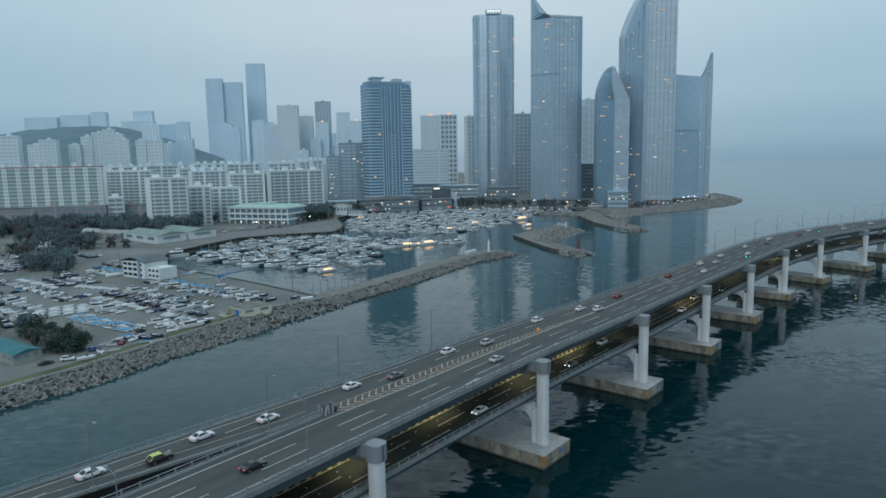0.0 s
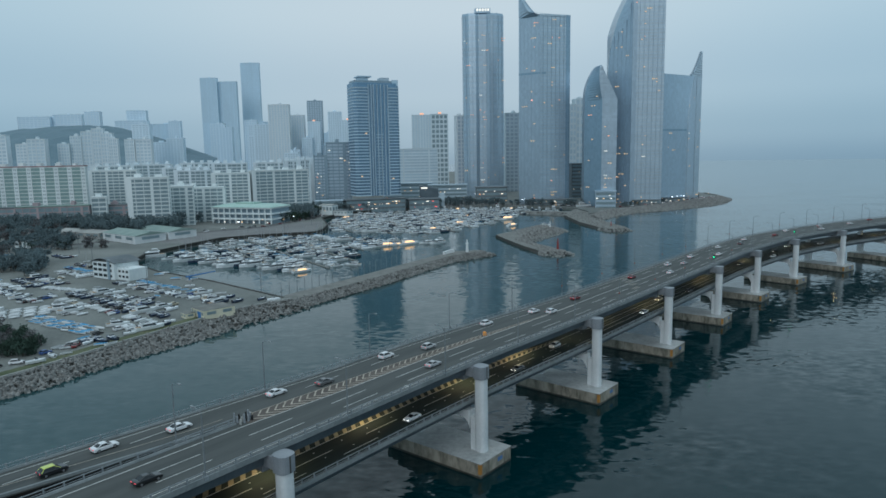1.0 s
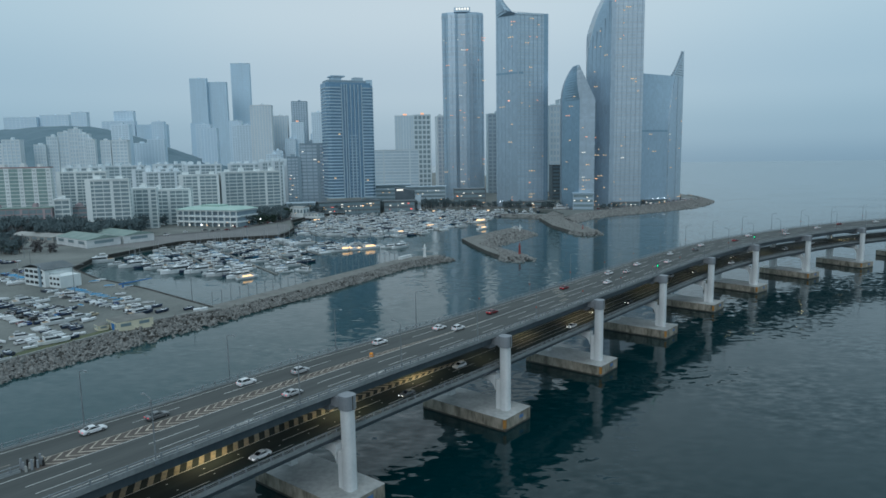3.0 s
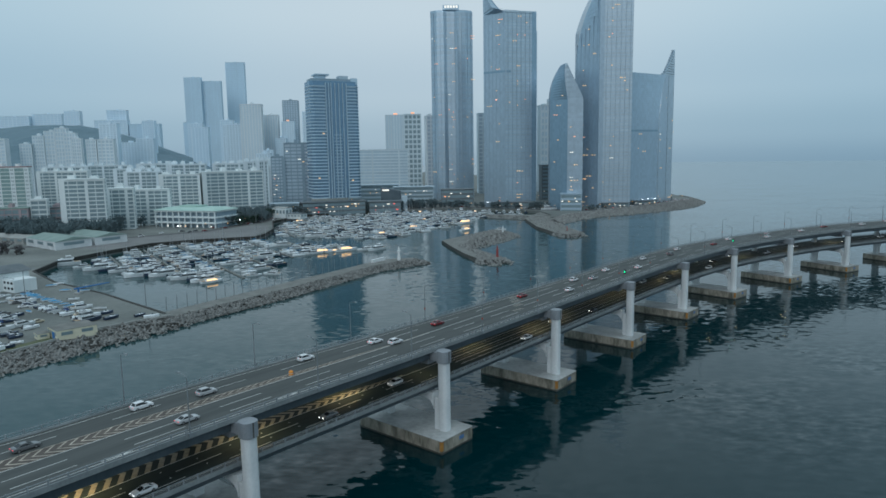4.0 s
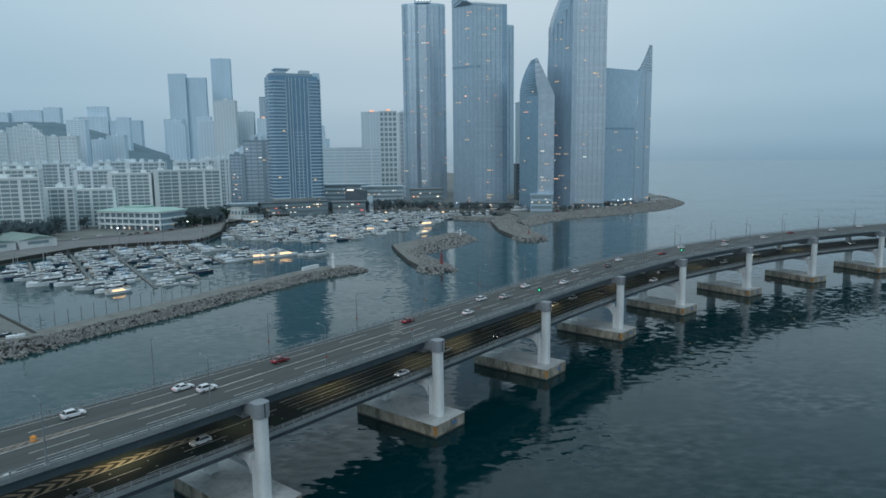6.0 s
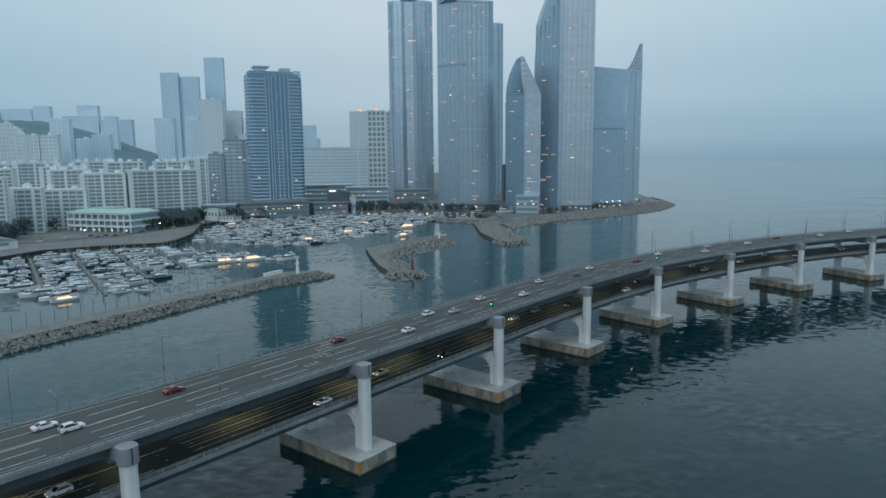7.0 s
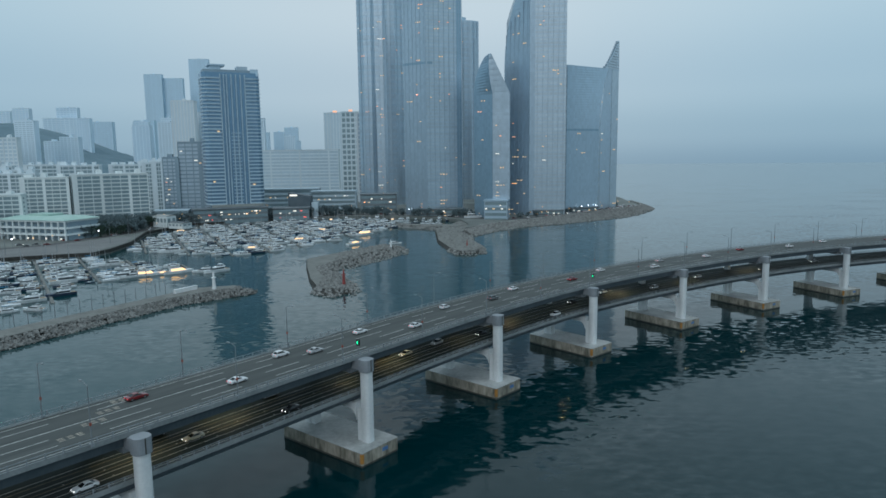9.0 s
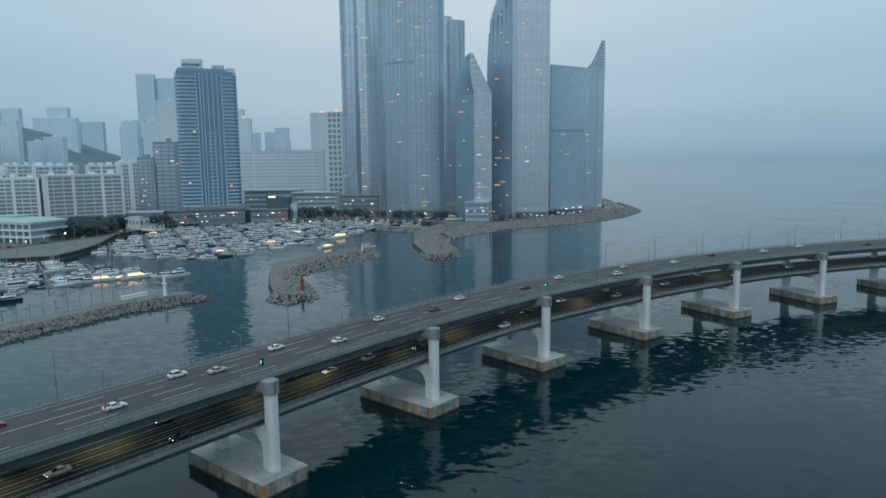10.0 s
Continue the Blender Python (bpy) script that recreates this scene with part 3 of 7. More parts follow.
lamps = {(s, r): street_lamp(s * 2.0, r) for s in (1, -1) for r in (False, True)}
lamp_k = [-1.77 + 0.522 * i for i in range(21)]
for side in (1, -1):
    done = set()
    for i, k in enumerate(lamp_k):
        if side == -1 and k < -0.8:
            continue
        red = i % 2 == 0 and k > 0.5 or 1.5 < k < 3.2
        m = at_pose(k, EDGE + 0.15 if side == 1 else far_edge(k) - 0.15, ZU + 0.30)
        proto = lamps[(side, red)]
        if (side, red) in done:
            copy_thing(proto, m)
        else:
            proto.matrix_basis = m
            done.add((side, red))
for k in (-1.67, -1.17):
    copy_thing(lamps[(-1, False)], at_pose(k, ramp_near(k) + 0.2, ZU + 0.30))

# lane signal, drum and crash cushion
for k, nm in ((3.02, "green"), (5.05, "green")):
    e = thing("lane_signal", "lit green lane signal on a short post by the viaduct rail", "traffic signal", "lane signals")
    bm = bmesh.new()
    tube(bm, (0, 0, 0), (0, 0, 2.2), 0.08, 8)
    part("post", bm, M["steel_lamp"], e)
    bm = bmesh.new()
    box(bm, -0.25, 0.25, -0.35, 0.35, 2.2, 3.6)
    part("housing", bm, M["black"], e)
    bm = bmesh.new()
    box(bm, -0.275, -0.254, -0.16, 0.16, 2.6, 3.2)
    part("lamp", bm, M["green_light"], e, "green light")
    e.matrix_basis = at_pose(k, EDGE + 0.17, ZU + 0.42)

e = thing("traffic_drum", "orange plastic traffic drum on the painted gore", "traffic drum")
bm = bmesh.new()
tube(bm, (0, 0, 0), (0, 0, 0.7), 0.50, 14, 0.46)
tube(bm, (0, 0, 0.7), (0, 0, 0.92), 0.46, 14, 0.2)
part("drum", bm, M["orange"], e)
bm = bmesh.new()
tube(bm, (0, 0, 0.3), (0, 0, 0.4), 0.50, 14, 0.495)
part("reflective_band", bm, M["marking"], e)
e.matrix_basis = at_pose(0.36, 12.9, ZU)

e = thing("crash_cushion", "weathered steel crash cushion with posts where ramp and road part", "crash barrier")
for i in range(4):
    for j in range(3):
        bm = bmesh.new()
        tube(bm, (i * 1.0, -1.1 + j * 1.1 * (1 - i * 0.12), 0), (i * 1.0, -1.1 + j * 1.1 * (1 - i * 0.12), 1.1 + 0.45 * ((i * 2 + j) % 3)), 0.26, 8, 0.2)
        part("cushion_post", bm, M["concrete" if (i * 3 + j) % 4 == 0 else "black" if (i + j) % 3 == 0 else "sleeve"], e)
bm = bmesh.new()
box(bm, 3.3, 3.5, -0.6, 0.6, 0.3, 1.4)
part("nose_plate", bm, M["marking_worn"], e)
e.matrix_basis = at_pose(SPLIT + 0.01, 14.9, ZU) @ Matrix.Scale(0.8, 4)

# lower-deck luminaires under the upper girder
lum = thing("ceiling_lamp", "lit sodium lamp under the upper roadway's girder", "lamp", "lower roadway lamps")
bm = bmesh.new()
box(bm, -2.1, 2.1, -0.38, 0.38, 0, 0.14)
for y in (-0.38, 0.34):
    box(bm, -2.1, 2.1, y, y + 0.04, -0.46, 0)
part("housing", bm, M["rail"], lum)
bm = bmesh.new()
box(bm, -2.0, 2.0, -0.2, 0.2, -0.06, -0.004)
part("lens", bm, M["sodium"], lum)
LAMPS = [-1.55, -0.95, -0.45, 0.12, 0.62, 1.02, 1.55, 2.1, 2.5, 3.05, 3.45, 4.0, 4.45, 5.0, 5.6, 6.3, 7.1]
for i, k in enumerate(LAMPS):
    d = EDGE + (8.0 if i % 2 else 11.0)
    m = at_pose(k, d, ZU - 2.665)
    if i == 0:
        lum.matrix_basis = m
    else:
        copy_thing(lum, m)
    l = new("sodium_light", bpy.data.lights.new("sodium_light", "AREA"))
    l.data.shape, l.data.energy, l.data.size, l.data.size_y, l.data.color = "RECTANGLE", 600 if k < 1.3 else 380, 4.0, 0.5, (1.0, 0.76, 0.38)
    l.matrix_world = at_pose(k, d, ZU - 2.78)


# ---- vehicles ----
M["tyre"] = M["black"]
M["rim"] = surface("alloy_rim", (0.3, 0.3, 0.31), (0.45, 0.45, 0.46), 0.35, metal=0.8)
M["car_glass"] = surface("dark_car_glass", (0.01, 0.012, 0.014), (0.02, 0.023, 0.026), 0.08)
M["head_lamp"] = glow("head_lamp", (1.0, 0.95, 0.85), 6.0)
M["tail_lamp"] = glow("tail_lamp", (1.0, 0.10, 0.12), 0.3)
M["lamp_off"] = surface("clear_lamp", (0.2, 0.2, 0.2), (0.3, 0.3, 0.3), 0.15)
COLOURS = {"white": (0.72, 0.73, 0.74), "silver": (0.42, 0.43, 0.44), "grey": (0.12, 0.125, 0.13), "black": (0.012, 0.013, 0.015), "red": (0.17, 0.012, 0.016), "blue": (0.03, 0.08, 0.25), "lime": (0.55, 0.62, 0.12), "beige": (0.5, 0.44, 0.32)}
for c, v in COLOURS.items():
    M["car_" + c] = surface("car_paint_" + c, tuple(x * 0.93 for x in v), v, 0.28, 0.8, 5.0, coat=0.6)


def loft(bm, sections, mat=0):
    rings = [[bm.verts.new(p) for p in s] for s in sections]
    n = len(rings[0])
    for a, b in zip(rings, rings[1:]):
        for i in range(n):
            bm.faces.new((a[i], a[(i + 1) % n], b[(i + 1) % n], b[i])).material_index = mat
    bm.faces.new(rings[0][::-1]).material_index = mat
    bm.faces.new(rings[-1]).material_index = mat


SHAPES = {
    "sedan": dict(L=4.8, body=[(-2.40, 0.50), (-2.36, 0.84), (-2.22, 0.97), (-1.75, 1.02), (0.95, 0.96), (1.55, 0.90), (2.05, 0.80), (2.32, 0.66), (2.40, 0.48), (2.30, 0.25), (-2.28, 0.27)], belt=(-1.98, 1.22, 0.95), roof=(-0.95, 0.22, 1.43), tail=0.86, nose=0.66),
    "suv": dict(L=4.6, body=[(-2.28, 0.52), (-2.30, 0.92), (-2.22, 1.08), (-1.9, 1.12), (0.98, 1.07), (1.55, 1.02), (2.02, 0.93), (2.26, 0.76), (2.30, 0.55), (2.22, 0.28), (-2.2, 0.30)], belt=(-2.16, 1.25, 1.05), roof=(-1.62, 0.30, 1.66), tail=0.98, nose=0.78),
    "hatch": dict(L=3.8, body=[(-1.88, 0.46), (-1.92, 0.86), (-1.84, 1.0), (-1.5, 1.03), (0.8, 0.98), (1.3, 0.92), (1.66, 0.82), (1.86, 0.66), (1.9, 0.48), (1.83, 0.25), (-1.8, 0.27)], belt=(-1.80, 1.05, 0.96), roof=(-1.30, 0.22, 1.5), tail=0.9, nose=0.66),
}


def car(kind, colour, lights=True, roof_colour=None):
    s = SHAPES[kind]
    words = {"sedan": "saloon car", "suv": "sport utility car", "hatch": "small hatchback car"}[kind]
    e = thing("car", f"{colour} {words} with dark windows" + (" and a green roof" if roof_colour else ""), "car")
    hw = 0.93
    prof = s["body"]
    cz = 0.58
    bm = bmesh.new()
    secs = []
    for y, f, g in ((-hw, 0.70, 0.94), (-hw + 0.05, 0.88, 0.975), (-hw + 0.2, 0.99, 0.995), (0, 1.03, 1.015), (hw - 0.2, 0.99, 0.995), (hw - 0.05, 0.88, 0.975), (hw, 0.70, 0.94)):
        secs.append([(x * g, y, cz + (z - cz) * f) for x, z in prof])
    loft(bm, secs)
    part("body", bm, M["car_" + colour], e)
    x0, x1, zb = s["belt"]
    r0, r1, zr = s["roof"]

    def ring(u, bulge):
        """An outline between belt and roof; u from 0 to 1."""
        xa, xb = x0 + (r0 - x0) * u, x1 + (r1 - x1) * u
        w = hw - 0.09 - 0.20 * u + bulge
        z = zb - 0.05 + (zr - 0.02 - zb) * u
        return [(xa, -w * 0.78, z), (xa + 0.16, -w, z), (xb - 0.22, -w, z), (xb, -w * 0.72, z), (xb, w * 0.72, z), (xb - 0.22, w, z), (xa + 0.16, w, z), (xa, w * 0.78, z)]

    bm = bmesh.new()
    loft(bm, [ring(0, 0), ring(0.55, 0.025), ring(1, 0)])
    part("glasshouse", bm, M["car_glass"], e, "dark glass")
    bm = bmesh.new()
    top = ring(1, 0.015)
    crown = [(x * 0.86 + (r0 + r1) * 0.07, y * 0.8, zr + 0.045) for x, y, z in top]
    loft(bm, [[(x, y, z - 0.02) for x, y, z in top], [(x, y, z + 0.025) for x, y, z in top], crown])
    low = ring(0, 0.02)
    for i in (1, 2, 5, 6):
        tube(bm, low[i], top[i], 0.075 if i in (1, 6) else 0.05, 4)
    part("roof", bm, M["car_" + (roof_colour or colour)], e)
    axle = s["L"] * 0.30
    for x in (-axle, axle):
        for y in (-hw + 0.08, hw - 0.08):
            bm = bmesh.new()
            tube(bm, (x, y - 0.11, 0.33), (x, y + 0.11, 0.33), 0.33, 12)
            w = part("wheel", bm, M["tyre"], e, "black tyre")
            bm = bmesh.new()
            sgn = 1 if y > 0 else -1
            tube(bm, (x, y + 0.1 * sgn, 0.33), (x, y + 0.13 * sgn, 0.33), 0.2, 10)
            part("rim", bm, M["rim"], w)
    f, b = prof[8][0], prof[0][0]
    for y in (-0.60, 0.60):
        bm = bmesh.new()
        box(bm, f - 0.3, f - 0.05, y - 0.17, y + 0.17, s["nose"] - 0.13, s["nose"] - 0.01)
        part("headlight", bm, M["head_lamp"] if lights == "front" else M["lamp_off"], e)
        bm = bmesh.new()
        box(bm, b - 0.012, b + 0.14, y - 0.22, y + 0.22, s["tail"] - 0.14, s["tail"])
        part("tail_light", bm, M["tail_lamp"] if lights == "rear" else M["red_panel"], e)
    return e


CARS = {}


def put_car(kind, colour, lights, m, roof_colour=None):
    key = (kind, colour, lights, roof_colour)
    if key in CARS:
        o = repeat_thing(CARS[key], m)
    else:
        CARS[key] = o = car(*key)
        o.matrix_basis = m
    return o


UPPER = [(-1.64, 24.6, "sedan", "white"), (-1.48, 21.0, "suv", "black"), (-1.32, 23.2, "sedan", "white"), (-1.11, 20.6, "sedan", "white"), (-1.35, 7.2, "sedan", "black"), (-0.73, 20.6, "sedan", "white"), (-0.55, 17.6, "sedan", "grey"), (-0.18, 19.4, "suv", "white"),
         (0.03, 16.4, "suv", "silver"), (-0.15, 6.9, "sedan", "silver"), (0.52, 18.6, "suv", "white"), (0.9, 16.2, "sedan", "white"), (0.95, 11.9, "suv", "white"), (1.34, 15.3, "sedan", "red"), (2.17, 15.9, "sedan", "red"), (2.5, 8.4, "sedan", "white"),
         (2.82, 15.8, "suv", "white"), (2.95, 11.8, "sedan", "silver"), (3.3, 15.6, "sedan", "white"), (3.55, 8.2, "sedan", "white"), (3.95, 15.9, "hatch", "white"), (4.3, 12.2, "suv", "grey"), (4.6, 16.4, "sedan", "white"), (5.1, 12.2, "sedan", "red"), (5.5, 16.9, "sedan", "white"),
         (5.9, 8.4, "suv", "white"), (6.15, 16.6, "sedan", "silver"), (6.6, 12.4, "sedan", "white"), (7.1, 16.5, "sedan", "red"), (7.6, 12.2, "suv", "white"), (8.1, 16.4, "sedan", "white"), (8.7, 8.6, "sedan", "black")]
for k, d, kind, col in UPPER:
    tag = put_car(kind, col, "rear", at_pose(k, d, ZU + 0.006) @ Matrix.Scale(0.86, 4), "lime" if (k, kind) == (-1.48, "suv") else None)
    tag["group"] = "cars on the upper roadway"
LOWER = [(-0.33, 4.8, "sedan", "white"), (0.42, 4.9, "sedan", "grey"), (0.87, 8.3, "suv", "white"), (1.6, 15.6, "sedan", "black"), (1.88, 4.8, "sedan", "white"), (2.23, 15.7, "suv", "grey"), (2.3, 8.4, "sedan", "beige"), (2.7, 4.9, "sedan", "black"), (2.75, 15.7, "sedan", "silver"),
         (3.55, 12.0, "sedan", "beige"), (3.8, 12.1, "suv", "silver"), (4.1, 8.4, "sedan", "black"), (4.35, 15.6, "sedan", "grey"), (4.75, 5.0, "suv", "white"), (5.1, 12.2, "sedan", "black"), (5.5, 15.8, "sedan", "white"), (5.9, 8.5, "suv", "silver"), (6.5, 12.2, "sedan", "white"), (7.2, 8.4, "sedan", "grey"), (7.9, 12.0, "sedan", "white")]
for k, d, kind, col in LOWER:
    put_car(kind, col, "front", at_pose(k, d, ZL + 0.006, 180) @ Matrix.Scale(0.86, 4))["group"] = "cars on the lower roadway"

e = thing("truck", "red flatbed lorry with an empty dark bed", "truck")
bm = bmesh.new()
loft(bm, [[(1.9, -1.15, 0.6), (4.0, -1.15, 0.6), (4.0, 1.15, 0.6), (1.9, 1.15, 0.6)], [(1.9, -1.15, 2.0), (3.95, -1.15, 2.0), (3.95, 1.15, 2.0), (1.9, 1.15, 2.0)], [(2.0, -1.05, 2.8), (3.5, -1.05, 2.8), (3.5, 1.05, 2.8), (2.0, 1.05, 2.8)]])
part("cab", bm, M["car_red"], e)
bm = bmesh.new()
box(bm, 3.72, 4.01, -1.0, 1.0, 1.75, 2.35)
part("windscreen", bm, M["car_glass"], e)
bm = bmesh.new()
box(bm, -4.2, 1.8, -1.2, 1.2, 0.85, 1.1)
part("bed", bm, M["black"], e)
bm = bmesh.new()
for y in (-1.2, 1.12):
    box(bm, -4.2, 1.8, y, y + 0.08, 1.1, 1.5)
part("bed_side", bm, M["car_red"], e)
for x in (-3.2, -2.2, 2.9):
    for y in (-1.05, 1.05):
        bm = bmesh.new()
        tube(bm, (x, y - 0.15, 0.5), (x, y + 0.15, 0.5), 0.5, 12)
        part("wheel", bm, M["tyre"], e)
for y in (-0.85, 0.85):
    bm = bmesh.new()
    box(bm, 3.98, 4.02, y - 0.18, y + 0.18, 0.8, 1.0)
    part("headlight", bm, M["head_lamp"], e)
e.matrix_basis = at_pose(3.42, 15.7, ZL + 0.006, 180)
# ---- buildings ----
def glass(name, tint, body, rough, metal=0.55, vary=0.05, cell=(2.2, 2.2, 3.6), spread=0.055):
    """Window glass; every pane of the given size takes a slightly different tint."""
    m = surface(name, tuple(v * 0.92 for v in tint), tint, rough, 0.02, 0.25, metal, vary=vary, fine_mix=0.4, stretch=(1, 1, 0.35))
    n, l = m.node_tree.nodes, m.node_tree.links
    p = n["Principled BSDF"]
    old = p.inputs["Base Color"].links[0].from_socket
    geo = n.new("ShaderNodeNewGeometry")
    div = n.new("ShaderNodeVectorMath")
    div.operation = "DIVIDE"
    div.inputs[1].default_value = cell
    flo = n.new("ShaderNodeVectorMath")
    flo.operation = "FLOOR"
    white = n.new("ShaderNodeTexWhiteNoise")
    rng = n.new("ShaderNodeMapRange")
    rng.inputs[3].default_value, rng.inputs[4].default_value = 1 - spread, 1 + spread
    mul = n.new("ShaderNodeMix")
    mul.data_type, mul.blend_type = "RGBA", "MULTIPLY"
    mul.inputs[0].default_value = 1
    l.new(geo.outputs["Position"], div.inputs[0])
    l.new(div.outputs[0], flo.inputs[0])
    l.new(flo.outputs[0], white.inputs["Vector"])
    l.new(white.outputs["Value"], rng.inputs[0])
    l.new(old, mul.inputs[6])
    l.new(rng.outputs[0], mul.inputs[7])
    l.new(mul.outputs[2], p.inputs["Base Color"])
    return m


M["glass_blue"] = glass("blue_curtain_glass", (0.480, 0.569, 0.643), None, 0.3, 0.68)
M["glass_grey"] = glass("grey_blue_curtain_glass", (0.512, 0.593, 0.654), None, 0.3, 0.68)
M["glass_dark"] = glass("dark_blue_glass", (0.19, 0.31, 0.43), None, 0.25, 0.55)
M["glass_mid"] = glass("slate_blue_glass", (0.455, 0.544, 0.620), None, 0.3, 0.66)
# two darker glasses that carry the shade of the towers' dull sides
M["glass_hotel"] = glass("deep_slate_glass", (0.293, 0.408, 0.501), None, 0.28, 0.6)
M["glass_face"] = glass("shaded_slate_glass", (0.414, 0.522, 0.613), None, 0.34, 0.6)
M["window_green"] = glass("green_balcony_glass", (0.26, 0.37, 0.36), None, 0.3, 0.35)
M["glass_sky"] = glass("light_blue_glass", (0.523, 0.598, 0.658), None, 0.3, 0.7)
# distant haze is put into the colour of these two glasses
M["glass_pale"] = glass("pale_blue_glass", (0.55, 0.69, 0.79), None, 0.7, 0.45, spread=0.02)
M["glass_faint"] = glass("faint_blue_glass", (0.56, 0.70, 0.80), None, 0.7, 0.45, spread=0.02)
M["mullion"] = surface("grey_blue_mullion", (0.37, 0.46, 0.54), (0.41, 0.50, 0.58), 0.45, 0.05, 0.5, metal=0.5)
M["spandrel"] = surface("blue_grey_spandrel", (0.43, 0.54, 0.63), (0.48, 0.59, 0.68), 0.36, 0.05, 0.5, metal=0.6)
M["spandrel_dark"] = surface("dark_spandrel", (0.24, 0.32, 0.38), (0.29, 0.38, 0.44), 0.5, 0.05, 0.5, metal=0.2)
M["slab_white"] = surface("white_balcony_edge", (0.39, 0.48, 0.55), (0.46, 0.56, 0.62), 0.7, 0.1, 1.0)
# haze painted into the walls: paler and bluer with distance
M["wall_mid"] = surface("blue_white_stucco", (0.56, 0.64, 0.68), (0.68, 0.74, 0.775), 0.8, 0.03, 0.4, vary=0.06, stretch=(1, 1, 0.3))
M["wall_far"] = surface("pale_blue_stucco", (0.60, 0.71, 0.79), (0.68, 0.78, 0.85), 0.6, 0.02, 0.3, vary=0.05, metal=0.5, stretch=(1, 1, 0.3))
M["wall_beige"] = surface("beige_stucco", (0.60, 0.65, 0.68), (0.68, 0.72, 0.74), 0.8, 0.03, 0.4, vary=0.05, stretch=(1, 1, 0.3))
M["window_mid"] = glass("apartment_window", (0.25, 0.33, 0.36), None, 0.3, 0.4)
# haze in the colour brings these panes close to the far walls
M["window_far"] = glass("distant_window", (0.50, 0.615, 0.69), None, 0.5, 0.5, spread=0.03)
M["roof_red"] = surface("red_brown_roof", (0.28, 0.19, 0.19), (0.36, 0.25, 0.25), 0.8, 0.1, 1.0)
M["roof_green"] = surface("pale_green_roof", (0.32, 0.48, 0.43), (0.42, 0.56, 0.50), 0.6, 0.1, 1.0)
M["roof_teal"] = surface("teal_roof", (0.02, 0.13, 0.15), (0.035, 0.18, 0.19), 0.6, 0.2, 1.5)
M["roof_dark"] = surface("dark_roof", (0.10, 0.12, 0.13), (0.17, 0.19, 0.20), 0.8, 0.1, 1.0)
M["roof_moss"] = surface("grey_green_roof", (0.17, 0.24, 0.22), (0.25, 0.32, 0.29), 0.7, 0.1, 1.0)
M["brick_pink"] = surface("pink_brick", (0.33, 0.27, 0.285), (0.42, 0.35, 0.36), 0.85, 0.1, 1.0)
M["cream"] = surface("cream_stucco", (0.58, 0.55, 0.42), (0.68, 0.65, 0.50), 0.8, 0.2, 1.5)
M["blue_panel"] = paint("blue_panel", (0.03, 0.16, 0.42), 0.5)
rng = random.Random(7)


def scaled(poly, f):
    cx, cy = sum(p[0] for p in poly) / len(poly), sum(p[1] for p in poly) / len(poly)
    out = []
    for x, y in poly:
        d = math.hypot(x - cx, y - cy)
        out.append((cx + (x - cx) * (1 + f / d), cy + (y - cy) * (1 + f / d)))
    return out


def lit_windows(e, poly, z0, z1, n, seed, size=(1.6, 0.8)):
    """Lamplit panes on the sides that look over the water."""
    r = random.Random(seed)
    edges = []
    for i in range(len(poly)):
        a, b = Vector((*poly[i], 0)), Vector((*poly[(i + 1) % len(poly)], 0))
        t = b - a
        nrm = Vector((t.y, -t.x, 0)).normalized()
        if nrm.y < -0.2 and t.length > 4:
            edges.append((a, b, nrm))
    column = [(r.choice(edges), r.uniform(0.2, 0.8)) for _ in range(3)]
    for i in range(n):
        (a, b, nrm), u = r.choice(column) if r.random() < 0.55 else (r.choice(edges), r.uniform(0.08, 0.88))
        z = z0 + round((z1 - z0) * r.random() / 3.6) * 3.6
        mt = M[r.choice(["warm_light", "warm_light", "warm_light", "warm_light", "white_light", "pink_light"])]
        x = 0.0
        for _ in range(r.choice((1, 1, 1, 2, 2, 3))):
            w, h = size[0] * r.uniform(0.6, 1.4), size[1] * r.uniform(0.7, 1.1)
            p = a.lerp(b, u) + nrm * 0.95 + (b - a).normalized() * x
            bm = bmesh.new()
            m = Matrix.Translation((p.x, p.y, z)) @ Matrix.Rotation(math.atan2(nrm.y, nrm.x) + math.pi / 2, 4, "Z")
            box(bm, -w / 2, w / 2, -0.12, 0.12, 0, h, m)
            part("lit_window", bm, mt, e, "lamplit window")
            x += w + r.uniform(0.5, 1.6)


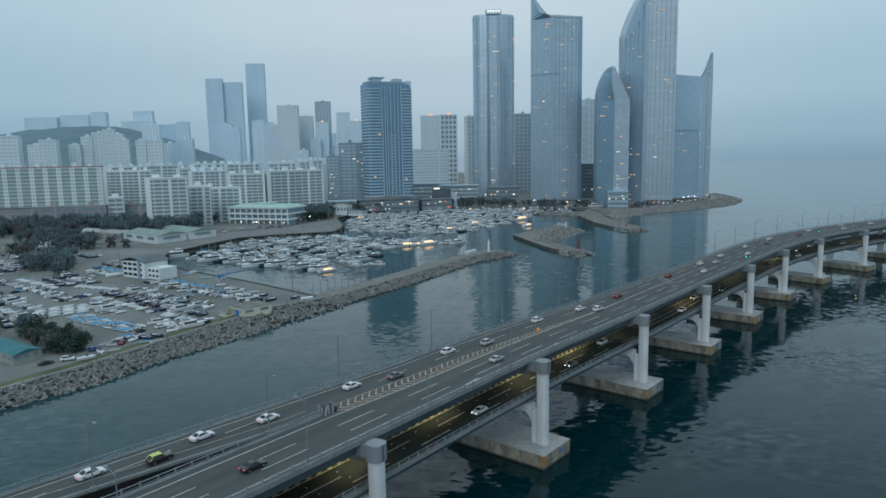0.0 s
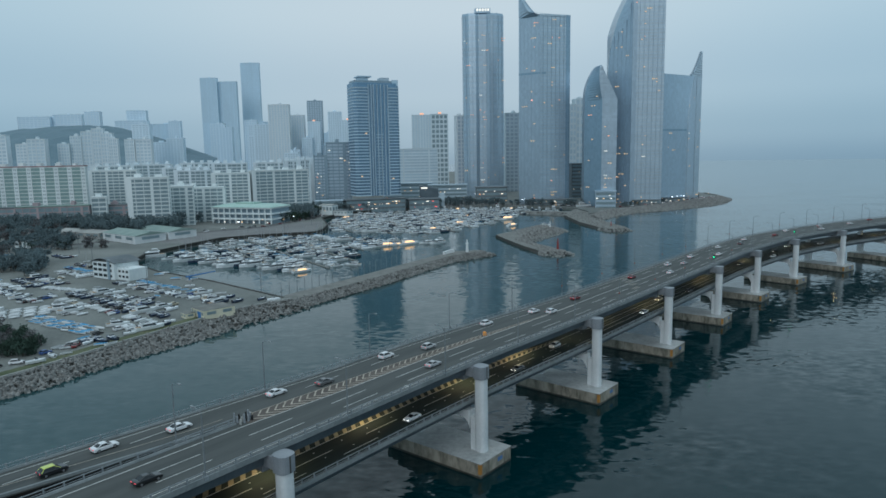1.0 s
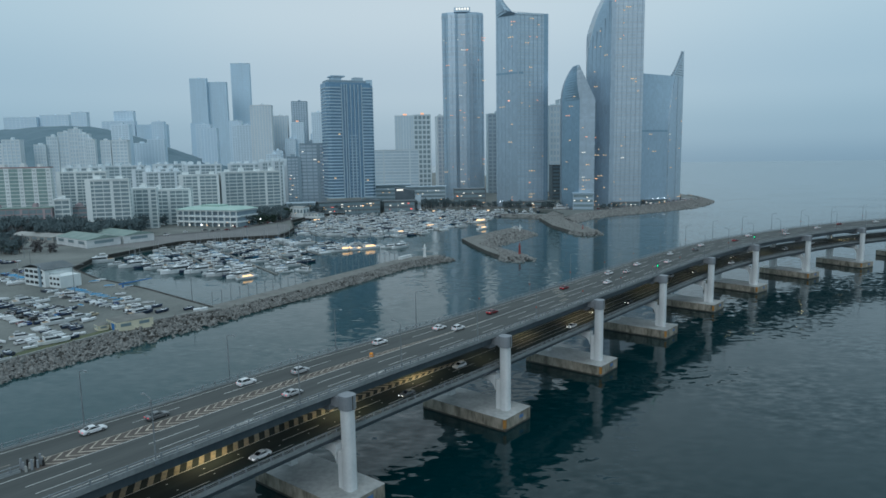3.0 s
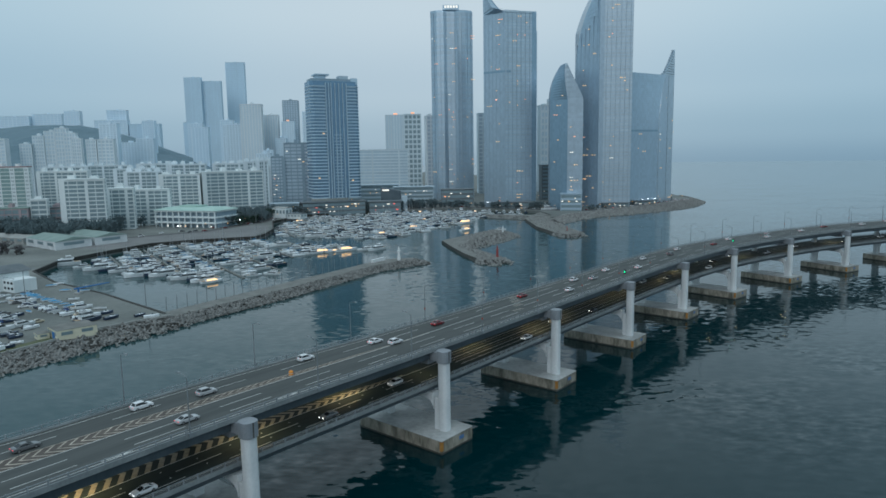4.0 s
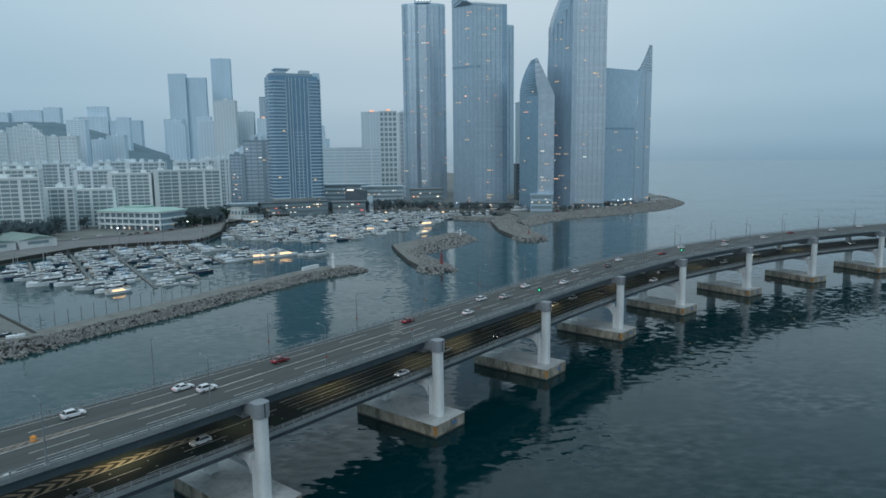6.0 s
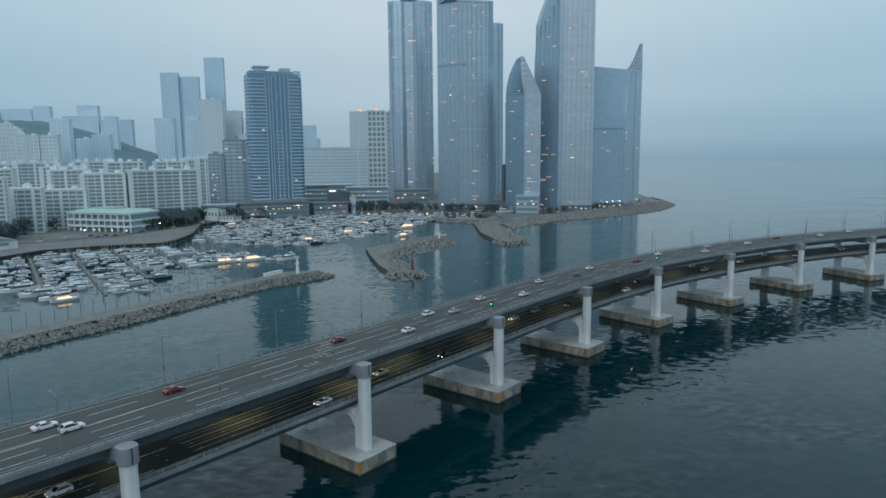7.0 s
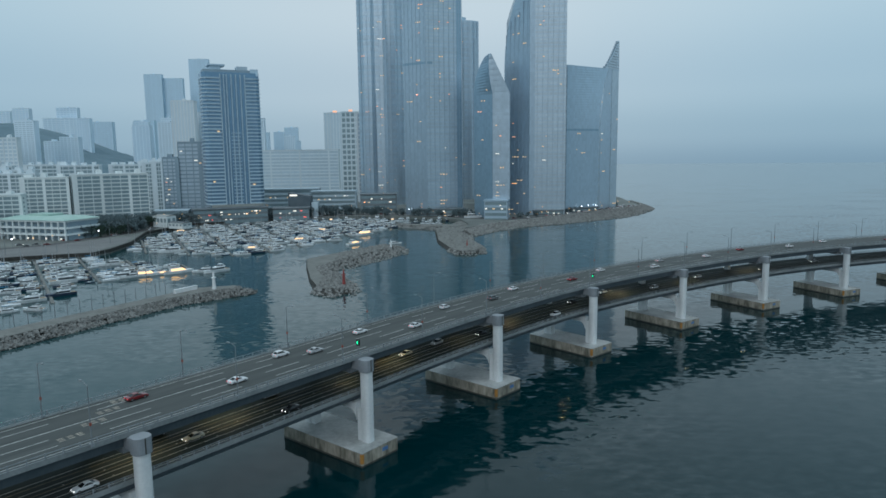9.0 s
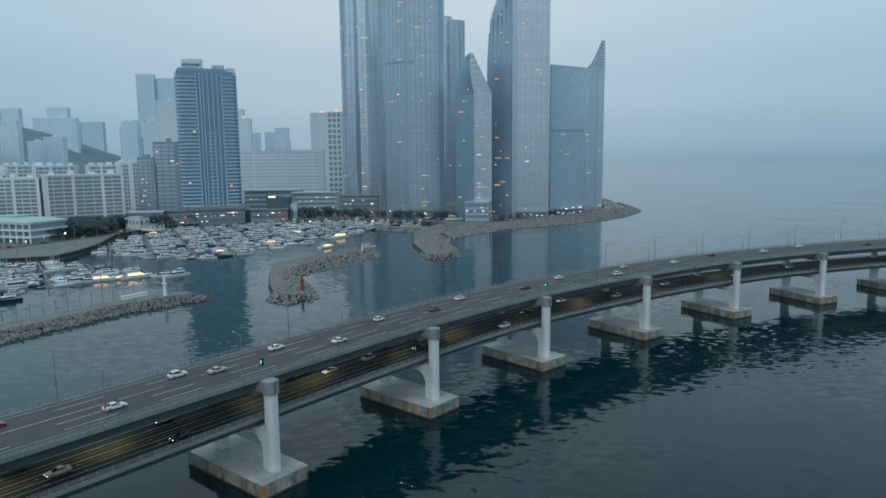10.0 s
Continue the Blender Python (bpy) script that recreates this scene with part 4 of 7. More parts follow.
def tower(label, plan, z0, z1, storey, glass_mat, frame_mat, lit=10, seed=1, bands=True, name="glass_tower", fins=0, strips=("glass_mid", "glass_blue", "glass_sky", "glass_grey", "glass_mid"), facets=()):
    """A curtain-wall tower; plan(z) gives its outline at a height."""
    e = thing(name, label, "skyscraper")
    n = max(2, int((z1 - z0) / storey))
    st = (z1 - z0) / n
    secs = [[(x, y, z0 + st * i) for x, y in plan(z0 + st * i)] for i in range(n + 1)]
    bm = bmesh.new()
    loft(bm, secs)
    part("core_wall", bm, M[frame_mat], e)
    if bands:
        cache = {}
        for i in range(n):
            a, b = plan(z0 + st * (i + 0.12)), plan(z0 + st * (i + 0.80))
            key = tuple(round(v, 2) for p in a + b for v in p)
            if key in cache:
                share("window_band", cache[key], e, Matrix.Translation((0, 0, st * i)))
            else:
                bm = bmesh.new()
                prism(bm, scaled(a, 0.28), z0 + st * 0.12, z0 + st * 0.80, top=scaled(b, 0.28))
                o = part("window_band", bm, M[glass_mat], e)
                o.matrix_basis = Matrix.Translation((0, 0, st * i))
                cache[key] = o.data
    if fins:
        base = plan(z0)
        for i in range(len(base)):
            a, b = Vector((*base[i], 0)), Vector((*base[(i + 1) % len(base)], 0))
            t = b - a
            nrm = Vector((t.y, -t.x, 0)).normalized()
            if nrm.y > -0.15:
                continue
            for j in range(max(1, int(t.length / fins))):
                p = a.lerp(b, (j + 0.5) / max(1, int(t.length / fins))) + nrm * 0.2
                top = z0
                while top < z1 and inside(plan(top), *(p - nrm * 1.4).xy) and not inside(plan(top), *(p + nrm * 1.2).xy):
                    top += 2.0
                if top - z0 < 30:
                    continue
                bm = bmesh.new()
                m = Matrix.Translation(p) @ Matrix.Rotation(math.atan2(t.y, t.x), 4, "Z")
                box(bm, -0.16, 0.16, -0.7, 0.3, z0, min(top, z1) - 2.0, m)
                part("mullion", bm, M["mullion"], e)
    # whole faces in another tint, each side's shade put into its glass colour
    for i, u0, u1, mat in facets:
        rows_ = []
        for q in range(61):
            z = z0 + (z1 - 0.6 - z0) * q / 60
            pl = plan(z)
            c, d = Vector((*pl[i], z)), Vector((*pl[(i + 1) % len(pl)], z))
            nr = Vector(((d - c).y, -(d - c).x, 0)).normalized()
            p0, p1 = c.lerp(d, u0), c.lerp(d, u1)
            rows_.append([p0 + nr * 0.62, p1 + nr * 0.62, p1 - nr * 0.4, p0 - nr * 0.4])
        bm = bmesh.new()
        loft(bm, rows_)
        part("glazed_face", bm, M[mat], e)
    # taller glazed strips of other tints run up the faces
    r = random.Random(seed * 7 + 1)
    base = plan(z0)
    for i in range(len(base) if strips else 0):
        a, b = Vector((*base[i], 0)), Vector((*base[(i + 1) % len(base)], 0))
        t = b - a
        if -t.x > -0.15 * t.length or t.length < 5:
            continue
        for j in range(max(1, int(t.length / 9))):
            u0 = r.uniform(0.02, 0.85)
            u1 = min(0.98, u0 + r.uniform(2.4, 6.0) / t.length)
            zt = z1 - (z1 - z0) * r.choice((0.02, 0.02, 0.1, 0.25, 0.45, 0.6))
            zb = z0 + (z1 - z0) * r.choice((0.0, 0.0, 0.0, 0.2, 0.4))
            if zt - zb < 20:
                continue
            rows_ = []
            for q in range(13):
                z = zb + (zt - zb) * q / 12
                pl = plan(z)
                c, d = Vector((*pl[i], z)), Vector((*pl[(i + 1) % len(pl)], z))
                nr = Vector(((d - c).y, -(d - c).x, 0)).normalized()
                p0, p1 = c.lerp(d, u0), c.lerp(d, u1)
                rows_.append([p0 + nr * 0.7, p1 + nr * 0.7, p1 - nr * 0.4, p0 - nr * 0.4])
            bm = bmesh.new()
            loft(bm, rows_)
            part("glazed_strip", bm, M[r.choice(strips)], e)
    if lit:
        lit_windows(e, plan(z0 + 10), z0 + 8, z1 - 30, int(lit * 1.6), seed)
    return e


def ledge(e, plan, faces, z, h):
    """A dark band, set slightly proud, across some faces of a tower; faces: (edge, from, to)."""
    for i, u0, u1 in faces:
        rows_ = []
        for zz in (z, z + h):
            pl = plan(zz)
            c, d = Vector((*pl[i], zz)), Vector((*pl[(i + 1) % len(pl)], zz))
            nr = Vector(((d - c).y, -(d - c).x, 0)).normalized()
            p0, p1 = c.lerp(d, u0), c.lerp(d, u1)
            rows_.append([p0 + nr * 0.8, p1 + nr * 0.8, p1 - nr * 0.4, p0 - nr * 0.4])
        bm = bmesh.new()
        loft(bm, rows_)
        part("plant_floor", bm, M["glass_hotel"], e, "dark band across the face")


def rise(a, b, z, za, zb, power=2.0):
    u = min(max((z - za) / (zb - za), 0), 1)
    return a + (b - a) * u ** power


# the two folded towers at the back
def folded(cx, cy, w, d):
    """A broad plan whose front is folded like a leaf."""
    return [(cx + w * u, cy + d * v) for u, v in ((-0.5, -0.28), (-0.36, -0.42), (-0.2, -0.46), (-0.12, -0.40), (0.06, -0.40), (0.14, -0.46), (0.32, -0.42), (0.5, -0.26), (0.5, 0.4), (0.3, 0.5), (-0.3, 0.5), (-0.5, 0.4))]


T1 = folded(90.5, 1046, 60, 50)
t1 = tower("tall fluted blue-grey glass apartment tower with a lit crown", lambda z: T1, 0, 272, 7.4, "glass_blue", "spandrel", 26, 11, fins=5.5)
bm = bmesh.new()
prism(bm, folded(90, 1048, 60, 44), 272, 274.5)
part("parapet", bm, M["spandrel"], t1)
bm = bmesh.new()
prism(bm, [(78, 1026), (101, 1026), (101, 1044), (78, 1044)], 274.5, 281)
crown = part("crown_box", bm, M["spandrel"], t1)
for i in range(5):
    bm = bmesh.new()
    box(bm, 80.5 + i * 4, 83 + i * 4, 1025.6, 1025.9, 277, 280.2)
    part("sign_letter", bm, M["white_light"], crown, "unreadable lit white lettering")
T3 = folded(199, 1140, 60, 46)
t3 = tower("tall fluted blue-grey glass tower behind the others", lambda z: T3, 0, 262, 7.4, "glass_blue", "spandrel", 8, 12, fins=5.5)
bm = bmesh.new()
prism(bm, folded(194, 1140, 34, 34), 262, 268)
part("roof_plant", bm, M["spandrel"], t3)


# the sail-topped tower group by the cape
def plan_t2(z):
    r = 187 if z < 238 else rise(150, 126, z, 236, 262, 0.7)
    rb = 190 if z < 238 else rise(152, 128.5, z, 236, 262, 0.7)
    return [(124, 873), (min(149, (124 + r) / 2), rise(856, 868, z, 238, 264, 1)), (r, 866), (rb, 900), (128, 905)]


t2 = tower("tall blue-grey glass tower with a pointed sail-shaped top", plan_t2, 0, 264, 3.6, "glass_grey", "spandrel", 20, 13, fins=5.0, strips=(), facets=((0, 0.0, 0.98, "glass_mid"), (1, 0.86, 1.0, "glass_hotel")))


ledge(t2, plan_t2, ((0, 0.0, 0.98), (1, 0.02, 0.16)), 166, 2.6)


def plan_t4(z):
    l = rise(234, 285, z, 150, 296, 2.6)
    return [(l, rise(862, 845, z, 150, 296)), (max(258, l + 2), 840), (296, 836), (300, 884), (max(240, l), 890)]


# shade of the left side painted as darker glass
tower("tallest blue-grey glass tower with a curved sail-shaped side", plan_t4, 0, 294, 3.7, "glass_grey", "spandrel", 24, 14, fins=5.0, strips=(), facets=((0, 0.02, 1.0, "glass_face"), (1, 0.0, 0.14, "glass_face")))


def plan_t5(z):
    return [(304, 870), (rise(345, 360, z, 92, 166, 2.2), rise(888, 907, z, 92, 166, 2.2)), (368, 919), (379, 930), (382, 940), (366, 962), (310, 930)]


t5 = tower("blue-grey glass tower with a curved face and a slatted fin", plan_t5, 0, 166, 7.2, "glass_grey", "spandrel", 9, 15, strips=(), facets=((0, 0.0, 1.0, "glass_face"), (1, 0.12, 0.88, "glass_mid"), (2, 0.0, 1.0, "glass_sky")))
ledge(t5, plan_t5, ((0, 0.0, 1.0),), 94, 2.5)
for i in range(11):
    u0, z = i / 11, 166 + 35 * i / 11
    a = Vector((356, 904, 0)).lerp(Vector((378.5, 929, 0)), u0 ** 0.8)
    b = Vector((380, 932, 0))
    nr = Vector((-(b - a).y, (b - a).x, 0)).normalized() * 3
    bm = bmesh.new()
    prism(bm, [(a.x, a.y), (b.x, b.y), (b.x + nr.x, b.y + nr.y), (a.x + nr.x, a.y + nr.y)], z, z + 2.3)
    part("fin_slat", bm, M["glass_grey"], t5)
bm = bmesh.new()
tube(bm, (379.5, 932, 164), (379.5, 932, 201), 0.9, 6, 0.3)
tube(bm, (356, 905, 164), (379.3, 930.5, 200.5), 0.7, 6, 0.3)
part("fin_frame", bm, M["spandrel"], t5)


def plan_hy(z):
    l = rise(198, 211, z, 130, 171, 2.2)
    r = rise(233, 213.5, z, 131, 171, 1.0)
    return [(l, 827), ((l + r) / 2, 813), (r, 812), (r + 3, 842), (l + 2, 850)]


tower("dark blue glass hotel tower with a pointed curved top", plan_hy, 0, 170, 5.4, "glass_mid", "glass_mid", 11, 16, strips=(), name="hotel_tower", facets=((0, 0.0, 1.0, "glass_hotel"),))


# the banded residential tower by the marina
def banded_tower():
    e = thing("apartment_tower", "dark blue apartment tower with white balcony bands and vertical fins", "skyscraper")
    a, b = Vector((-80, 822, 0)), Vector((-27, 845, 0))
    w = (b - a).length
    e.matrix_basis = Matrix.Translation(a) @ Matrix.Rotation(math.atan2((b - a).y, (b - a).x), 4, "Z")
    z0, z1, dep = 20, 156, 28
    bm = bmesh.new()
    prism(bm, [(0, 4), (4, 0.5), (w - 4, 0.5), (w, 4), (w, dep), (0, dep)], z0, z1)
    part("core_wall", bm, M["glass_dark"], e, "dark blue glass")
    n = 36
    st = (z1 - z0 - 3) / n
    cells = [[(-0.6, 3.6), (3.6, -0.7), (w * 0.30, -0.7), (w * 0.30, 0.45), (4, 0.45), (-0.02, 4.0), (-0.02, dep - 2), (-0.6, dep - 2)],
             [(w * 0.74, -0.7), (w - 3.6, -0.7), (w + 0.6, 3.6), (w + 0.6, dep - 2), (w + 0.02, dep - 2), (w + 0.02, 4.0), (w - 4, 0.45), (w * 0.74, 0.45)],
             [(w * 0.46, -0.3), (w * 0.62, -0.3), (w * 0.62, 0.45), (w * 0.46, 0.45)]]
    for c, h in zip(cells, (1.25, 1.25, 0.7)):
        bm = bmesh.new()
        prism(bm, c, z0, z0 + h)
        o = part("balcony", bm, M["slab_white"], e, "white balcony band")
        for i in range(1, n):
            if h == 0.7 and i > 20:
                break
            share("balcony", o.data, e, Matrix.Translation((0, 0, i * st)))["label"] = "white balcony band"
    for u in (0.31, 0.37, 0.42, 0.50, 0.58, 0.66, 0.735):
        bm = bmesh.new()
        box(bm, w * u - 0.45, w * u + 0.45, -0.9, 0.5, z0, z1 - 2)
        part("fin", bm, M["slab_white"], e)
    bm = bmesh.new()
    prism(bm, [(2, 3), (w - 2, 3), (w - 2, dep - 3), (2, dep - 3)], z1, z1 + 3)
    part("parapet", bm, M["spandrel_dark"], e)
    bm = bmesh.new()
    box(bm, 9, 20, 6, 20, z1 + 3, z1 + 7)
    box(bm, 7, 24, 4, 22, z1 + 7, z1 + 8.4)
    part("roof_pavilion", bm, M["spandrel"], e)
    bm = bmesh.new()
    box(bm, 36, 47, 6, 18, z1 + 3, z1 + 7)
    part("roof_plant", bm, M["slab_white"], e)
    bm = bmesh.new()
    box(bm, w - 9, w - 1, 1.0, 2.2, z1 - 3, z1 + 4)
    part("roof_sign", bm, M["glass_pale"], e)
    for i, (u, k) in enumerate(((0.1, 6), (0.22, 20), (0.8, 5))):
        bm = bmesh.new()
        box(bm, w * u, w * u + 2.2, -0.3, 0.4, z0 + st * k + 1.4, z0 + st * k + 2.6)
        part("lit_window", bm, M["warm_light"], e, "lamplit window")
    return e


banded_tower()


def block(label, x0, y0, x1, y1, depth, z0, z1, floors, bays, wall="white_wall", win="window_mid", roof=None, boxes=3, name="apartment_block", pier_w=0.9, seed=1, sill=0.32, cat="apartment block", slits=False):
    """A slab block: wall, one window band a storey, upright wall piers, roof huts."""
    if cat == "apartment block" and y0 < 980 and not slits:
        pier_w, sill = 0.6, 0.27
    e = thing(name, label, cat)
    a, b = Vector((x0, y0, 0)), Vector((x1, y1, 0))
    w = (b - a).length
    e.matrix_basis = Matrix.Translation((x0, y0, 0)) @ Matrix.Rotation(math.atan2((b - a).y, (b - a).x), 4, "Z")
    bm = bmesh.new()
    box(bm, 0, w, 0, depth, z0, z1)
    part("wall", bm, M[wall], e)
    far_off = y0 > 1300
    if far_off:
        floors, bays, pier_w = int((z1 - z0) / max(3.6, y0 / 400)), bays + 2, pier_w * 0.7
    st = (z1 - z0 - 1.5) / floors
    bm = bmesh.new()
    for i in range(floors if far_off else 1):
        box(bm, 0.6, w - 0.6, -0.12, 0.2, z0 + st * (i + sill), z0 + st * (i + 0.96))
    o = part("window_band", bm, M[win], e)
    if far_off:
        tagged(o, "storey upon storey of small windows", kind="stuff")
    for i in range(1, 0 if far_off else floors):
        share("window_band", o.data, e, Matrix.Translation((0, 0, st * i)))
    bm = bmesh.new()
    box(bm, -pier_w / 2, pier_w / 2, -0.45, 0.25, z0, z1 - 0.6)
    o = part("wall_pier", bm, M[wall], e)
    for i in range(bays + 1):
        m = Matrix.Translation((w * i / bays, 0, 0))
        if i == 0:
            o.matrix_basis = m
        else:
            share("wall_pier", o.data, e, m @ Matrix.Diagonal((4.5 if i % 3 == 0 and pier_w < 1 else 1, 1, 1, 1)))
    if cat == "apartment block" and y0 < 980 and not slits:
        bm = bmesh.new()
        box(bm, -0.3, 4.5, -0.7, 0.25, z0, z1 - 0.3)
        part("end_wall", bm, M[wall], e)
    if slits:
        bm = bmesh.new()
        for i in range(floors):
            for x in (-1.2, 0.35):
                box(bm, x, x + 0.85, -0.54, -0.40, z0 + st * (i + 0.35), z0 + st * (i + 0.78))
        o = tagged(part("window_column", bm, M["window_mid"], e), "column of small windows", kind="stuff")
        for i in range(bays + 1):
            m = Matrix.Translation((w * i / bays, 0, 0))
            if i == 0:
                o.matrix_basis = m
            else:
                tagged(share("window_column", o.data, e, m), "column of small windows", kind="stuff")
    # end wall windows, one column of small panes
    for i in range(floors if y0 < 830 else 0):
        if i == 0:
            bm = bmesh.new()
            box(bm, w - 0.1, w + 0.12, depth * 0.4, depth * 0.6, z0 + st * 0.3, z0 + st * 0.75)
            o = part("window", bm, M[win], e)
        else:
            share("window", o.data, e, Matrix.Translation((0, 0, st * i)))
    bm = bmesh.new()
    box(bm, -0.4, w + 0.4, -0.6, depth + 0.4, z1 - 0.5, z1 + 0.7)
    part("parapet", bm, M[roof or wall], e)
    r = random.Random(seed)
    for i in range(boxes):
        bm = bmesh.new()
        c = w * (i + 0.5) / boxes + r.uniform(-1, 1)
        hw = r.uniform(1.6, 3.4)
        box(bm, c - hw, c + hw, depth * 0.25, depth * 0.8, z1 + 0.7, z1 + 3.0 + r.random())
        if r.random() < 0.3:
            box(bm, c - 1.5, c + 2, depth * 0.35, depth * 0.7, z1 + 3.6, z1 + 4.8)
        part("roof_hut", bm, M[wall], e)
    return e


# apartment blocks along the marina, nearest rows first
block("long white apartment block with a red-brown roof edge", -506, 770, -391, 786, 14, 0, 63, 15, 8, win="window_green", roof="roof_red", boxes=6, seed=2, pier_w=5.0, sill=0.16, slits=True)
block("long white apartment block with a red-brown roof edge", -660, 756, -512, 772, 14, 0, 64, 15, 10, win="window_green", roof="roof_red", boxes=7, seed=3, pier_w=5.0, sill=0.16, slits=True)
block("white apartment block with rows of dark balconies", -422, 858, -365, 866, 13, 0, 56, 14, 8, boxes=4, seed=4)
block("white apartment block with rows of dark balconies", -272, 632, -237, 641, 12, 0, 52, 14, 5, boxes=2, seed=5)
block("low white apartment block with rows of dark balconies", -250, 668, -226, 674, 12, 0, 42, 11, 4, boxes=1, seed=6)
block("low white apartment block with rows of dark balconies", -248, 706, -207, 711, 12, 0, 39, 10, 6, boxes=2, seed=7)
block("white apartment block with rows of dark balconies", -236, 762, -197, 772, 12, 0, 52, 14, 6, boxes=3, seed=8)
block("long white apartment block with rows of dark balconies", -194, 775, -137, 812, 12, 0, 54, 14, 8, boxes=4, seed=9)
for i, (xa, xb, yy, zz) in enumerate([(-470, -415, 960, 61), (-405, -352, 940, 62), (-345, -300, 960, 63), (-292, -246, 935, 62), (-240, -200, 955, 62), (-190, -165, 930, 64), (-330, -280, 860, 58), (-300, -258, 820, 55), (-168, -146, 905, 65), (-146, -128, 880, 60)]):
    block("white apartment block among many alike", xa, yy, xb, yy + 8, 12, 0, zz, 14, 7, "wall_mid", boxes=4, seed=20 + i)
# high blocks on the slope, haze put into their wall and window colours
for i, (xa, xb, yy, zz) in enumerate([(-770, -738, 1200, 116), (-722, -700, 1205, 100), (-699, -671, 1200, 108), (-668, -650, 1240, 100), (-650, -633, 1250, 114), (-632, -611, 1255, 122), (-610, -592, 1250, 127), (-592, -574, 1245, 118), (-574, -560, 1235, 108), (-506, -492, 1150, 103), (-490, -466, 1155, 103)]):
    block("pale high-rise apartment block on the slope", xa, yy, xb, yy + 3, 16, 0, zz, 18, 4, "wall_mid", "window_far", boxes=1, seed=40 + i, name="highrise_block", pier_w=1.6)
# towers in the distance, the mist over them put into their colours
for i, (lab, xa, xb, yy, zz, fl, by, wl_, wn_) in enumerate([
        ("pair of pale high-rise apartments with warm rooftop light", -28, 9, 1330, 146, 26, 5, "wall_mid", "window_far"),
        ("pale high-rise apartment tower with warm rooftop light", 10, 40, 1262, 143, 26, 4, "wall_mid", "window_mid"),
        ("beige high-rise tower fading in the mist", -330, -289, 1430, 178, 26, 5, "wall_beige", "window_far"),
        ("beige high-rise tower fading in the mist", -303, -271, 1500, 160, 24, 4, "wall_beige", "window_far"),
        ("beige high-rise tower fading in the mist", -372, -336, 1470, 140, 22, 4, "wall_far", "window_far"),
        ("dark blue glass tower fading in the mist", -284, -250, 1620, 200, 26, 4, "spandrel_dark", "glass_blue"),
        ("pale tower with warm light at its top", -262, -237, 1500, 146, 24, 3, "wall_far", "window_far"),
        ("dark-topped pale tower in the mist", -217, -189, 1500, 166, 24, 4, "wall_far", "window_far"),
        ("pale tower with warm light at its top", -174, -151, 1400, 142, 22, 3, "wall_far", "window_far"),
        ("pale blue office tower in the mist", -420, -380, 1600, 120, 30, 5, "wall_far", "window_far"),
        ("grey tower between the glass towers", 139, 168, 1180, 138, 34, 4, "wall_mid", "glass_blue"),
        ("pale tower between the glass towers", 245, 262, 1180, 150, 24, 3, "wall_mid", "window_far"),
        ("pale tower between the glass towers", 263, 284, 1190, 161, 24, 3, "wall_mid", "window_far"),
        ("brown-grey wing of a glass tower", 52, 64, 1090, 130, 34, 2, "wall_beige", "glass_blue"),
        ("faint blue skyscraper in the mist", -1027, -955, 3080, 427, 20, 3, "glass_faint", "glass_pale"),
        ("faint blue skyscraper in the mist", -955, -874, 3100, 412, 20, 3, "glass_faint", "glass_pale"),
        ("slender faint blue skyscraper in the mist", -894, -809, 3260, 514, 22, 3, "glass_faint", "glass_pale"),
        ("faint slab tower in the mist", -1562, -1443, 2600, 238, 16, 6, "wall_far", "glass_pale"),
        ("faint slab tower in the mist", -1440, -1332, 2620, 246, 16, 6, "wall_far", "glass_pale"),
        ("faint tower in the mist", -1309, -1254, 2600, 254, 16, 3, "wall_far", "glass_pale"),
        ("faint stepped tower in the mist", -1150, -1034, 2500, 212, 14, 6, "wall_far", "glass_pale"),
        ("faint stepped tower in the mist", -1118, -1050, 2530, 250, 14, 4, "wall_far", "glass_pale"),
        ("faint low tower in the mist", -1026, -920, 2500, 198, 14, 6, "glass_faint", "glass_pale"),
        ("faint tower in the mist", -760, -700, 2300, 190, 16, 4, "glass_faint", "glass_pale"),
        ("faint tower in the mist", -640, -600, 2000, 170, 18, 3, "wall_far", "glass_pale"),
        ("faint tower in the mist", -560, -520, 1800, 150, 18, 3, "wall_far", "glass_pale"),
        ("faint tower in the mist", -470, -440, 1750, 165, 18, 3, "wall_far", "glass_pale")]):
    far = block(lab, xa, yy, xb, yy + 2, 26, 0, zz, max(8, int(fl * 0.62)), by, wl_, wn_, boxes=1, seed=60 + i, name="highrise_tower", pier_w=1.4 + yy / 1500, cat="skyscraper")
    if "warm" in lab:
        bm = bmesh.new()
        w = xb - xa
        box(bm, w * 0.42, w * 0.62, -0.6, 0.3, zz + 0.8, zz + 3.6)
        part("rooftop_light", bm, M["pink_light"], far, "warm rooftop light")
# more pale towers standing back, the mist painted into their colours
rf = random.Random(404)
for i in range(30):
    yy = rf.uniform(1350, 2300)
    ang = rf.uniform(-0.27, -0.10) if i < 20 else rf.uniform(-0.50, -0.27) if i < 30 else rf.uniform(-0.03, 0.02)
    xa = ang * yy
    wd = rf.uniform(18, 38)
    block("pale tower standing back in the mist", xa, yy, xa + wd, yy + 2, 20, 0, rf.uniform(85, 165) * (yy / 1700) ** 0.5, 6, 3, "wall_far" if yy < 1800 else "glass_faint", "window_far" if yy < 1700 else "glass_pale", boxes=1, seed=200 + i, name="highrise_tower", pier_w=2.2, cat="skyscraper")
